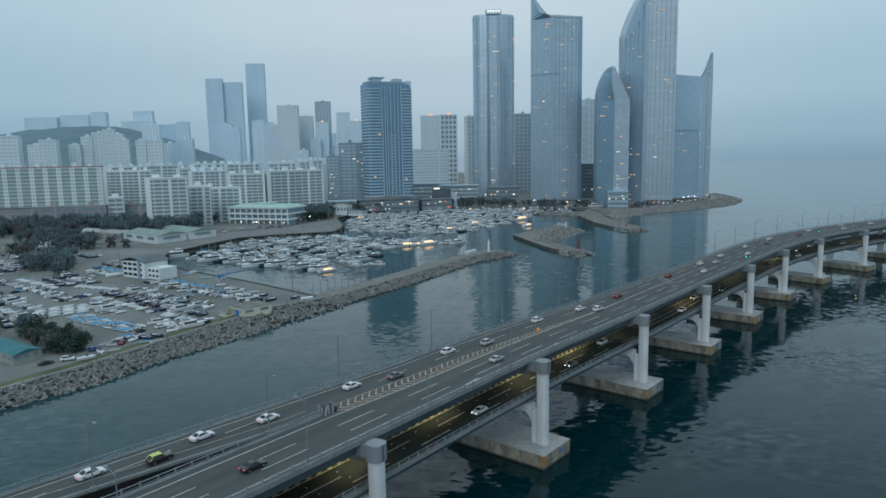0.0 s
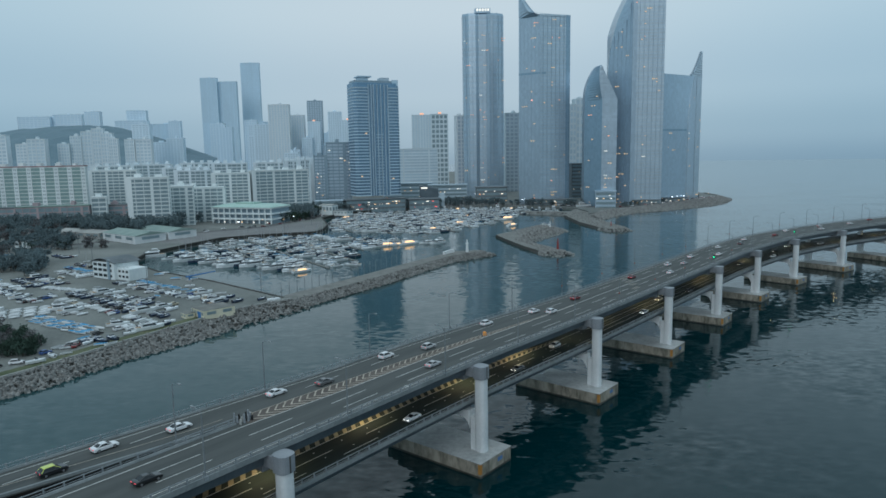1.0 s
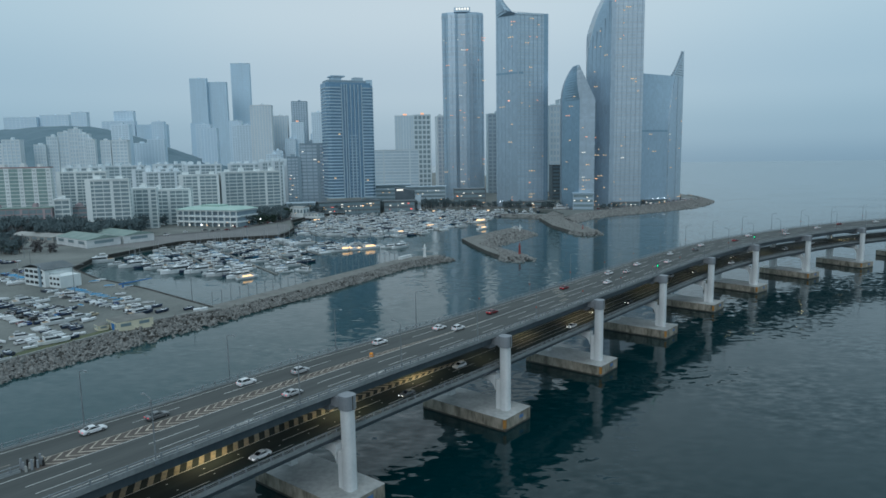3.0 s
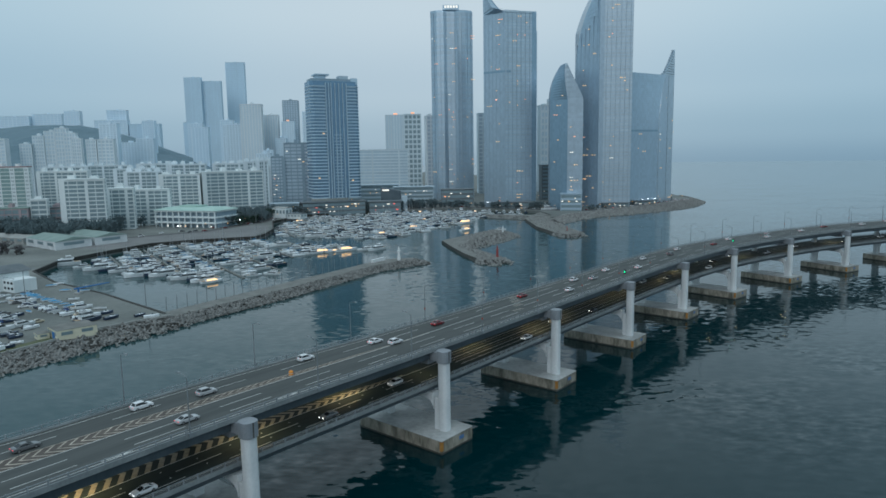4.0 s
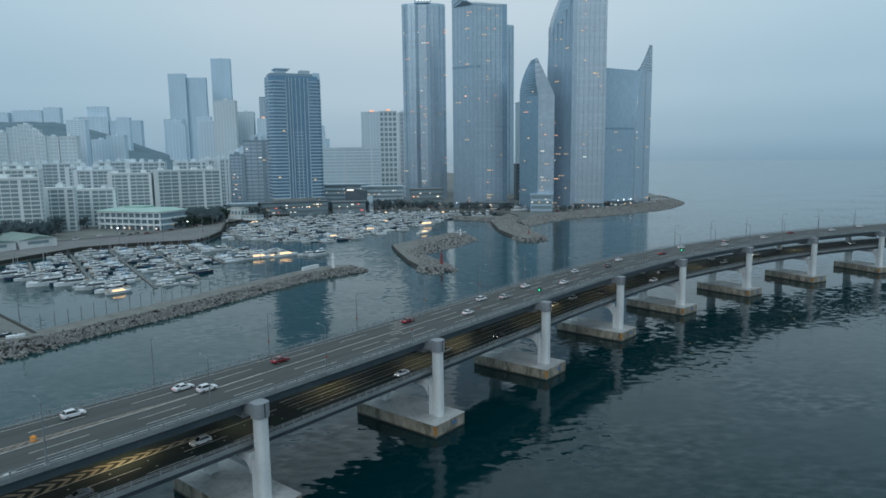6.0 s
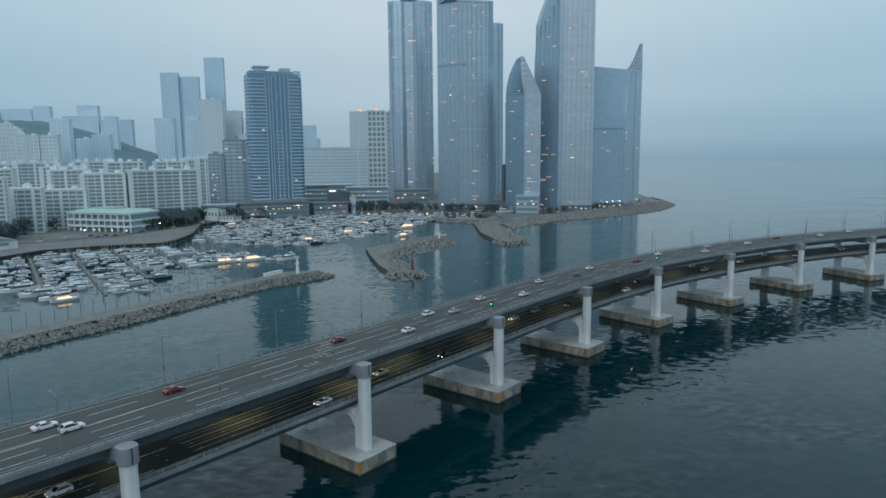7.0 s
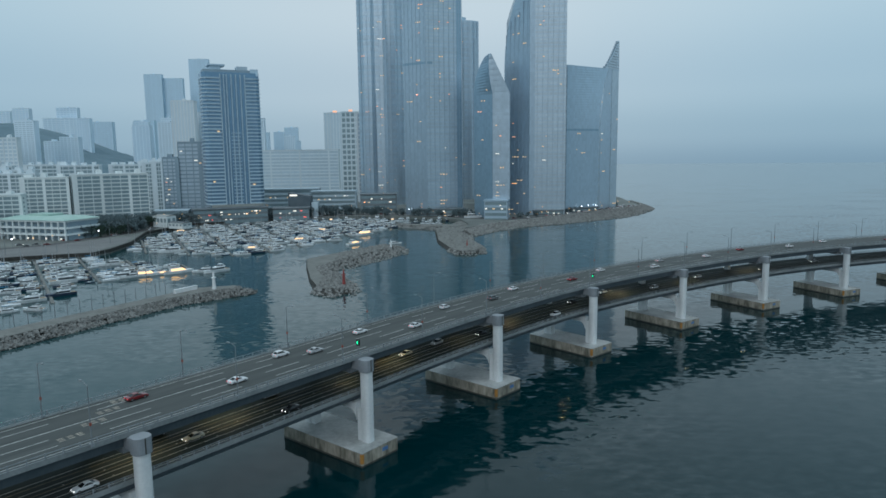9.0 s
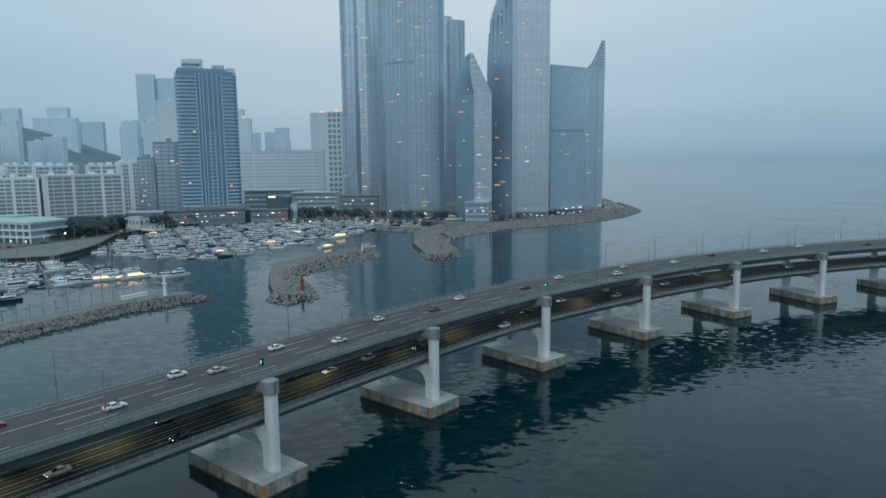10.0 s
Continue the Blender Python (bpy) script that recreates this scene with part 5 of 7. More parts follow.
# white low block behind the banded tower, dark office beside it
block("long grey slab building with rows of windows", -122, 1120, 20, 1122, 22, 0, 79, 16, 10, "wall_mid", "window_far", boxes=0, seed=90, name="slab_building", pier_w=0.5, cat="building")
off = block("dark glass office block with lit floors", -121, 858, -92, 864, 20, 0, 86, 20, 4, "spandrel_dark", "glass_mid", boxes=1, seed=91, name="office_block", cat="office building")
for x, z, w, h, mt in ((2, 76, 2.4, 0.8, "white_light"), (16, 66, 3.5, 0.9, "white_light"), (21, 63, 2.5, 0.8, "warm_light"), (27, 60, 1.0, 1.0, "white_light"), (27, 52, 1.0, 1.0, "white_light"), (27, 44, 1.0, 1.0, "white_light"), (27, 74, 1.0, 1.0, "white_light")):
    bm = bmesh.new()
    box(bm, x, x + w, -0.62, -0.47, z, z + h)
    part("lit_window", bm, M[mt], off, "lamplit windows")
off = block("dark glass office block with lit floors", -136, 852, -122, 855, 18, 0, 70, 18, 3, "spandrel_dark", "glass_mid", boxes=1, seed=92, name="office_block", cat="office building")
for x, z, w, h, mt in ((3, 47, 2, 0.8, "white_light"), (2, 43, 1.6, 0.7, "pink_light"), (7, 43.5, 1.2, 0.7, "white_light"), (4, 35, 2.4, 0.8, "warm_light"), (3, 30, 2.8, 0.7, "white_light"), (1, 24, 2, 0.8, "white_light"), (8, 20, 1.6, 0.8, "warm_light")):
    bm = bmesh.new()
    box(bm, x, x + w, -0.62, -0.47, z, z + h)
    part("lit_window", bm, M[mt], off, "lamplit windows")

# podium shops with lit signs
M["showroom_black"] = surface("black_cladding", (0.06, 0.085, 0.105), (0.10, 0.13, 0.15), 0.6, 0.1, 1.0)
M["podium_wall"] = surface("dim_grey_cladding", (0.13, 0.155, 0.17), (0.20, 0.23, 0.245), 0.8, 0.06, 0.8)


def podium(label, x0, y0, x1, y1, depth, z1, lights, seed, mat="podium_wall"):
    e = thing("shop_building", label, "building")
    a, b = Vector((x0, y0, 0)), Vector((x1, y1, 0))
    w = (b - a).length
    e.matrix_basis = Matrix.Translation(a) @ Matrix.Rotation(math.atan2((b - a).y, (b - a).x), 4, "Z")
    bm = bmesh.new()
    box(bm, 0, w, 0, depth, 0, z1)
    part("wall", bm, M[mat], e)
    bm = bmesh.new()
    box(bm, -0.8, w + 0.8, -1.5, depth + 0.8, z1, z1 + 1.0)
    part("roof_slab", bm, M[mat], e)
    n = max(2, int(z1 / 5))
    for i in range(n):
        bm = bmesh.new()
        box(bm, 0.8, w - 0.8, -0.2, 0.1, z1 * (i + 0.25) / n, z1 * (i + 0.8) / n)
        part("window_band", bm, M["window_mid"], e)
    r = random.Random(seed)
    for i in range(lights):
        bm = bmesh.new()
        x, ww, z = r.uniform(0.04, 0.9) * w, r.uniform(0.6, 2.6), z1 * r.choice((0.3, 0.62, 0.78))
        box(bm, x, x + ww, -0.5, -0.25, z, z + r.uniform(0.5, 1.1))
        part("lit_sign", bm, M[r.choice(["white_light", "warm_light", "red_light", "white_light", "white_light", "white_light", "warm_light"])], e, "lit shop sign, unreadable")
    return e


podium("dark low shop building with lit signs under the tower", -92, 806, -22, 834, 16, 16, 20, 1)
podium("dark low shop building with lit signs", -18, 838, 20, 842, 20, 14, 8, 2)
podium("white low waterfront shop building", -128, 800, -96, 806, 14, 16, 5, 3, "slab_white")
podium("low dark waterfront building with lit signs", 70, 905, 112, 905, 18, 24, 14, 4)
podium("low dark waterfront building with lit signs", 135, 850, 186, 842, 18, 10, 7, 5)
podium("low glass pavilion with a lit sign", 205, 797, 228, 792, 18, 22, 4, 6, "spandrel")
podium("dark podium between the glass towers", 214, 980, 246, 980, 30, 52, 6, 7)
podium("low shops at the foot of the towers", 262, 830, 294, 833, 4, 8, 10, 8)
podium("low shops at the foot of the towers", 310, 863, 345, 881, 5, 7, 9, 9)
podium("low white buildings along the street", 5, 950, 60, 950, 20, 26, 9, 10, "slab_white")
podium("low white buildings along the street", -60, 980, 10, 980, 20, 28, 9, 11, "slab_white")
# black showroom with a sloping roof
e = thing("showroom", "black box-shaped showroom with a sloping roof and lit sign", "building")
bm = bmesh.new()
vs = box(bm, -5, 19, 858, 876, 0, 30)
for v in vs[5:7]:
    v.co.z = 26
part("wall", bm, M["showroom_black"], e)
bm = bmesh.new()
box(bm, -3, 5, 857.5, 857.8, 26.2, 28)
part("lit_sign", bm, M["white_light"], e, "lit white sign, unreadable")
bm = bmesh.new()
box(bm, 20, 27, 860, 872, 0, 19)
part("side_wing", bm, M["slab_white"], e)

# wooded hill
bm = bmesh.new()
hx, hy = 70, 26
grid = []
for j in range(hy + 1):
    row_ = []
    for i in range(hx + 1):
        x, y = -1900 + 1520 * i / hx, 1330 + 900 * j / hy
        ridge = 158 * math.exp(-((x + 880) / (330 if x > -880 else 640)) ** 2)
        h = ridge * math.sin(math.pi * min(1, max(0, (j / hy) * 1.0))) ** 0.8
        h *= min(1, max(0, (-382 - x) / 60))
        h += 5 * noise.noise((x / 40, y / 40, 0)) + 3 * noise.noise((x / 14, y / 14, 3))
        row_.append(bm.verts.new((x, y, max(h, 0) + 1)))
    grid.append(row_)
for j in range(hy):
    for i in range(hx):
        bm.faces.new((grid[j][i], grid[j][i + 1], grid[j + 1][i + 1], grid[j + 1][i]))
# blue-grey haze is put into the forest colour
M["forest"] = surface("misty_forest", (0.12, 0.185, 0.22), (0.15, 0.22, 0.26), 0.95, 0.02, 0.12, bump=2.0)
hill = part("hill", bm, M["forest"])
tagged(hill, "dark wooded hill behind the apartment blocks", "hill", kind="structure")
# ---- breakwaters and rubble banks ----
JETTY = [(-72, 288), (-46, 302.5), (-8.5, 361.5), (8, 393.5), (27, 427), (45, 443), (56, 451), (55, 460), (45, 464), (25, 459), (-13, 397), (-37, 356), (-58, 316)]
JETTY_TOP = [(-74, 292), (-52, 308), (-15, 366), (3, 398), (24, 434), (40, 449), (46, 455), (44, 460), (26, 455), (-11, 395), (-35, 354.5), (-60, 314)]
ISLE = [(64, 556), (69, 525), (78, 480), (84, 450), (90, 440), (98, 436), (108, 443), (111, 450), (107, 466), (99, 488), (90, 512), (104, 536), (131, 584), (131, 605), (126, 622), (113, 628), (82, 584)]
ISLE_TOP = [(65, 555), (70, 525), (79, 482), (86, 460), (90, 454), (94, 453), (96, 456), (96, 460), (92, 472), (85, 490), (76, 520), (86, 548), (113, 598), (117, 610), (116, 618), (112, 625), (83, 582)]
SPUR = [(152, 722), (152, 642), (158, 594), (165, 571), (176, 570), (186, 578), (188, 603), (183, 650), (184, 682), (207, 713), (229, 740), (180, 800)]
SPUR_TOP = [(154, 722), (154, 645), (161, 600), (167, 581), (175, 580), (179, 586), (180, 605), (175, 652), (172, 695), (192, 738), (210, 760), (180, 796)]
M["walkway"] = surface("worn_walkway", (0.13, 0.132, 0.122), (0.21, 0.21, 0.195), 0.9, 0.2, 2.0, bump=0.03)
for nm, lo, hi, zt, lab in (("breakwater_main", JETTY, JETTY_TOP, 3.15, "long grey rubble breakwater with a flat top"), ("breakwater_isle", ISLE, ISLE_TOP, 2.1, "angled detached rubble breakwater"), ("breakwater_spur", SPUR, SPUR_TOP, 2.1, "short rubble breakwater off the shore")):
    bm = bmesh.new()
    bot = [bm.verts.new((x, y, -1.0)) for x, y in lo]
    if len(lo) != len(hi):
        prism(bm, lo, -1.2, 0.3)
        prism(bm, scaled(hi, 2.5), 0.3, zt - 0.4, top=hi)
        for v in bot:
            bm.verts.remove(v)
    else:
        for v in bot:
            bm.verts.remove(v)
        prism(bm, lo, -1.0, zt - 0.4, top=hi)
    base = part(nm, bm, M["rock_base"])
    tagged(base, lab, "breakwater", kind="structure")
    bm = bmesh.new()
    prism(bm, hi, zt - 0.4, zt)
    part("top_slab", bm, M["walkway"], base, "worn concrete walkway")

# crest wall and grass strip along the yard's bank
CREST = [(-235, 30), (-165, 130), (-126, 187), (-112.6, 208.6), (-97.7, 239.8), (-72.3, 288.4), (-52, 308)]
TOE = [(-225, 23), (-156, 124), (-120, 182.5), (-106.5, 197), (-91.5, 227), (-70, 259), (-43, 301.5)]
bm = bmesh.new()
hi = [bm.verts.new((x, y, GROUND + 0.1)) for x, y in CREST]
lo = [bm.verts.new((x, y, -1.0)) for x, y in TOE]
under = [bm.verts.new((x, y, -1.0)) for x, y in CREST]
for i in range(len(CREST) - 1):
    bm.faces.new((hi[i], hi[i + 1], lo[i + 1], lo[i]))
    bm.faces.new((hi[i + 1], hi[i], under[i], under[i + 1]))
bank = part("bank", bm, M["rock_base"])
tagged(bank, "grey rubble bank sloping into the sea", "bank", kind="structure")


def ribbon_on(bm, pts, off0, off1, z0, z1):
    n = len(pts)
    rows = []
    for i in range(n):
        a, b = Vector((*pts[max(i - 1, 0)], 0)), Vector((*pts[min(i + 1, n - 1)], 0))
        t = (b - a).normalized()
        nr = Vector((-t.y, t.x, 0))
        p = Vector((*pts[i], 0))
        rows.append([p + nr * off0 + Vector((0, 0, z0)), p + nr * off1 + Vector((0, 0, z0)), p + nr * off1 + Vector((0, 0, z1)), p + nr * off0 + Vector((0, 0, z1))])
    loft(bm, rows)


bm = bmesh.new()
ribbon_on(bm, CREST[1:], 0.3, 0.9, GROUND, GROUND + 0.75)
wall = part("sea_wall", bm, M["concrete"])
tagged(wall, "low weathered concrete wall along the bank", "sea wall", kind="structure")
bm = bmesh.new()
ribbon_on(bm, CREST[1:-1], 1.2, 7.5, GROUND, GROUND + 0.05)
gr = part("verge", bm, M["grass"])
tagged(gr, "strip of rough grass behind the sea wall", "grass", kind="structure")
# quay edge round the basin
QUAY = [(-57, 313), (-104.9, 359), (-148.7, 394.5), (-182, 432), (-190, 475), (-178, 520), (-164, 559), (-136, 577), (-92, 592), (-88, 612), (-90, 653), (-108, 728), (-92, 800), (-30, 838)]
bm = bmesh.new()
ribbon_on(bm, QUAY, -0.35, 0.9, GROUND - 2.2, GROUND + 0.25)
q = part("quay_edge", bm, M["rock_base"])
tagged(q, "dark stained concrete quay edge round the marina", "quay", kind="structure")
# paved road behind the basin
M["road"] = surface("street_asphalt", (0.07, 0.07, 0.07), (0.11, 0.11, 0.108), 0.9, 0.05, 0.8)
bm = bmesh.new()
ribbon_on(bm, [(-420, 430), (-300, 500), (-215, 590), (-150, 640), (-118, 720), (-110, 790), (-40, 848), (90, 880), (160, 838), (232, 792), (284, 828), (302, 850), (335, 876), (392, 938)], -5, 5, GROUND, GROUND + 0.04)
rd = part("road", bm, M["road"])
tagged(rd, "grey asphalt shore road", "road", kind="structure")
bm = bmesh.new()
prism(bm, [(-180, 525), (-166, 562), (-137, 580), (-94, 595), (-93, 650), (-105, 690), (-150, 640), (-215, 585), (-240, 545)], GROUND, GROUND + 0.03)
ap = part("apron", bm, surface("apron_concrete", (0.15, 0.15, 0.15), (0.21, 0.21, 0.205), 0.9, 0.04, 0.5))
tagged(ap, "wide empty grey concrete apron beside the marina", "pavement", kind="structure")

# ---- boats ----
M["gelcoat"] = surface("white_gelcoat", (0.60, 0.64, 0.66), (0.78, 0.80, 0.81), 0.35, 0.6, 4.0, vary=0.12)
M["hull_dark"] = paint("navy_hull", (0.03, 0.05, 0.09), 0.35)
M["boat_glass"] = surface("dark_boat_glass", (0.02, 0.03, 0.035), (0.04, 0.05, 0.055), 0.12)
M["tarp_blue"] = surface("blue_tarpaulin", (0.02, 0.16, 0.32), (0.06, 0.29, 0.50), 0.7, 0.8, 3.0, vary=0.2)
M["tarp_grey"] = surface("grey_tarpaulin", (0.22, 0.24, 0.25), (0.36, 0.38, 0.38), 0.75, 0.8, 3.0, vary=0.2)
M["tarp_white"] = surface("white_tarpaulin", (0.46, 0.49, 0.50), (0.62, 0.64, 0.65), 0.7, 0.8, 3.0, vary=0.2)
M["teak"] = surface("teak_deck", (0.25, 0.18, 0.11), (0.36, 0.27, 0.18), 0.7, 0.8, 6.0)
M["mast"] = surface("aluminium_mast", (0.35, 0.36, 0.37), (0.5, 0.5, 0.5), 0.4, metal=0.5)
M["engine"] = paint("outboard_cowling", (0.05, 0.05, 0.055), 0.4)


def hull(bm, L, B, H, sheer=0.25):
    secs = []
    for u, bw, zz in ((-0.5, 0.86, 0.0), (-0.25, 1.0, 0.0), (0.1, 1.0, 0.03), (0.32, 0.74, 0.1), (0.44, 0.36, 0.18), (0.5, 0.04, 0.25)):
        hb, z1 = B / 2 * bw, H * (1 + sheer * max(0, u) * 2)
        secs.append([(u * L, -hb, z1), (u * L, -hb * 0.8, H * zz * 0.5), (u * L, 0, -0.25 + H * zz), (u * L, hb * 0.8, H * zz * 0.5), (u * L, hb, z1)])
    loft(bm, secs)


def trapezoid(bm, x0, x1, y, z0, x2, x3, y2, z1):
    loft(bm, [[(x0, -y, z0), (x1, -y * 0.85, z0), (x1, y * 0.85, z0), (x0, y, z0)], [(x2, -y2, z1), (x3, -y2 * 0.85, z1), (x3, y2 * 0.85, z1), (x2, y2, z1)]])


def boat(kind, lit=False):
    if kind in ("yacht", "yacht_dark", "big_yacht"):
        s = 1.55 if kind == "big_yacht" else 1.0
        L, B, H = 12 * s, 3.7 * s, 1.5 * s
        e = thing("motor_yacht", ("navy-hulled" if kind == "yacht_dark" else "white") + " motor yacht with a flybridge and dark windows", "yacht")
        bm = bmesh.new()
        hull(bm, L, B, H)
        part("hull", bm, M["hull_dark" if kind == "yacht_dark" else "gelcoat"], e)
        bm = bmesh.new()
        trapezoid(bm, -3.6 * s, 2.6 * s, 1.45 * s, H, -3.4 * s, 1.0 * s, 1.25 * s, H + 1.5 * s)
        cab = part("cabin", bm, M["gelcoat"], e)
        bm = bmesh.new()
        trapezoid(bm, -3.3 * s, 2.75 * s, 1.53 * s, H + 0.32 * s, -3.2 * s, 1.55 * s, 1.42 * s, H + 1.25 * s)
        part("window", bm, M["boat_glass"] if not lit else M["boat_glow"], cab, "dark cabin glass")
        bm = bmesh.new()
        trapezoid(bm, -3.8 * s, 0.4 * s, 1.25 * s, H + 1.5 * s, -3.9 * s, 0.0, 1.2 * s, H + 2.0 * s)
        part("flybridge", bm, M["gelcoat"], e)
        bm = bmesh.new()
        trapezoid(bm, -3.2 * s, -1.3 * s, 0.95 * s, H + 2.95 * s, -3.1 * s, -1.4 * s, 0.85 * s, H + 3.1 * s)
        for x in (-3.1, -1.4):
            for y in (-0.9, 0.9):
                tube(bm, (x * s, y * s, H + 1.9 * s), (x * s, y * s, H + 3.0 * s), 0.05 * s, 5)
        part("hardtop", bm, M["gelcoat" if kind == "big_yacht" else "tarp_grey"], e)
        bm = bmesh.new()
        box(bm, -3.5 * s, -0.2 * s, -0.95 * s, 0.95 * s, H + 2.003 * s, H + 2.06 * s)
        part("helm_deck", bm, M["boat_glass"], e, "dark helm deck")
        bm = bmesh.new()
        box(bm, -5.8 * s, -3.7 * s, -1.45 * s, 1.45 * s, H + 0.003, H + 0.05)
        part("deck", bm, M["teak"], e)
    elif kind == "sail":
        e = thing("sailing_boat", "white sailing boat with a bare mast", "sailing boat")
        bm = bmesh.new()
        hull(bm, 10.5, 3.2, 1.2)
        part("hull", bm, M["gelcoat"], e)
        bm = bmesh.new()
        trapezoid(bm, -1.6, 2.4, 0.95, 1.2, -1.4, 1.9, 0.8, 1.75)
        cab = part("cabin", bm, M["gelcoat"], e)
        bm = bmesh.new()
        tube(bm, (0.6, 0, 1.7), (0.6, 0, 15.0), 0.15, 6, 0.09)
        part("mast", bm, M["mast"], e)
        bm = bmesh.new()
        tube(bm, (0.5, 0, 2.9), (-3.6, 0, 2.9), 0.2, 6, 0.12)
        part("boom", bm, M["tarp_blue"], e, "boom under a blue sail cover")
    elif kind in ("speed", "speed_dark"):
        e = thing("speedboat", ("dark-hulled" if kind == "speed_dark" else "white") + " open speedboat with a windscreen and an outboard engine", "speedboat")
        bm = bmesh.new()
        hull(bm, 6.4, 2.3, 1.0)
        part("hull", bm, M["hull_dark" if kind == "speed_dark" else "gelcoat"], e)
        bm = bmesh.new()
        trapezoid(bm, -0.4, 1.6, 0.9, 1.0, -0.2, 1.0, 0.75, 1.45)
        part("cuddy", bm, M["gelcoat"], e)
        bm = bmesh.new()
        trapezoid(bm, -0.15, 0.9, 0.78, 1.45, -0.3, 0.15, 0.72, 1.9)
        part("windscreen", bm, M["boat_glass"], e)
        bm = bmesh.new()
        trapezoid(bm, -3.7, -3.15, 0.28, 0.5, -3.7, -3.2, 0.22, 1.5)
        part("outboard_engine", bm, M["engine"], e)
    else:
        e = thing("covered_boat", kind[6:] + " tarpaulin-covered small boat", "boat")
        bm = bmesh.new()
        hull(bm, 5.6, 1.8, 0.6)
        part("hull", bm, M["gelcoat"], e)
        bm = bmesh.new()
        loft(bm, [[(-2.8, -0.78, 0.6), (-2.8, 0, 0.75), (-2.8, 0.78, 0.6)], [(-0.3, -0.92, 0.63), (-0.3, 0, 1.05), (-0.3, 0.92, 0.63)], [(1.6, -0.7, 0.68), (1.6, 0, 0.92), (1.6, 0.7, 0.68)], [(2.5, -0.15, 0.74), (2.5, 0, 0.8), (2.5, 0.15, 0.74)]])
        part("tarpaulin", bm, M["tarp_" + kind[6:]], e)
    return e


BOATS = {}
HEAP_SHORE, HEAP_SEA, HEAP_CARS = Heap(), Heap(), Heap()


def put_boat(kind, x, y, z, turn, group, lit=False, scale=1.0):
    key = (kind, lit, z > 2)
    size = 0.78 + 0.42 * ((x * 7.13 + y * 3.77) % 1.0)
    size *= 0.86 if z > 2 else 0.9
    size *= scale
    m = pose(x, y, z, 0, 0, turn) @ Matrix.Diagonal((size, size, size * (0.9 if z > 2 or kind == "sail" else 0.74), 1))
    far = (y > 375 or x < -190) if z > 2 else y > 452
    if far and key in BOATS and not lit:
        (HEAP_SHORE if z > 2 else HEAP_SEA).add(BOATS[key], m)
        return {}
    if key in BOATS:
        o = repeat_thing(BOATS[key], m)
    else:
        BOATS[key] = o = boat(kind, lit)
        o.matrix_basis = m
    o["group"] = group
    return o


def far_car(kind, colour, lights, m):
    key = (kind, colour, lights, None)
    if key not in CARS:
        return put_car(*key[:3], m)
    HEAP_CARS.add(CARS[key], m)
    return {}


def pick(r, table):
    u = r.random() * sum(w for _, w in table)
    for kd, w in table:
        u -= w
        if u <= 0:
            return kd
    return table[-1][0]


def pontoon(x0, y0, x1, y1):
    e = thing("pontoon", "grey floating pontoon between moored boats", "pontoon", "marina pontoons")
    a, b = Vector((x0, y0, 0)), Vector((x1, y1, 0))
    w = (b - a).length
    e.matrix_basis = Matrix.Translation(a) @ Matrix.Rotation(math.atan2((b - a).y, (b - a).x), 4, "Z")
    bm = bmesh.new()
    box(bm, 0, w, -0.8, 0.8, -0.4, 0.45)
    part("walkway", bm, M["walkway"], e)
    for i in range(int(w / 24) + 1):
        bm = bmesh.new()
        tube(bm, (i * 24, 1.35, -1), (i * 24, 1.35, 4.2), 0.2, 7)
        part("pile", bm, M["steel_lamp"], e)
    return e


r1 = random.Random(21)
AFLOAT = [("yacht", 5), ("yacht_dark", 2.6), ("big_yacht", 0.8), ("sail", 4.2), ("speed", 3), ("cover_blue", 0.4), ("speed_dark", 0.5)]
BASIN1 = [(-180, 470), (-110, 424), (-64, 404), (-36, 418), (-38, 492), (2, 520), (-4, 545), (-88, 588), (-136, 572), (-160, 556), (-172, 520)]
BASIN2 = [(-97, 640), (-60, 606), (0, 582), (26, 590), (55, 640), (116, 752), (128, 806), (92, 848), (5, 842), (-28, 826), (-84, 792), (-97, 726)]
# large yachts lie along the basin's outer side, bows to the water
FRONT = [(-187.9, 473.9), (-170, 464), (-154.3, 454.3), (-145, 449), (-135.8, 444.1), (-126, 436), (-115.8, 428), (-109, 430), (-102.5, 427.4), (-93, 420), (-84.8, 414.6), (-78, 411), (-71.5, 406.4), (-64.4, 453.9), (-50.5, 442.2), (-43.1, 457.1), (16, 521)]
for i, (x, y) in enumerate(FRONT):
    put_boat(("big_yacht", "yacht", "big_yacht", "yacht_dark")[i % 4], x, y, 0.0, 222 + (i * 17) % 13 - 6, "boats moored in the marina", scale=1.12)
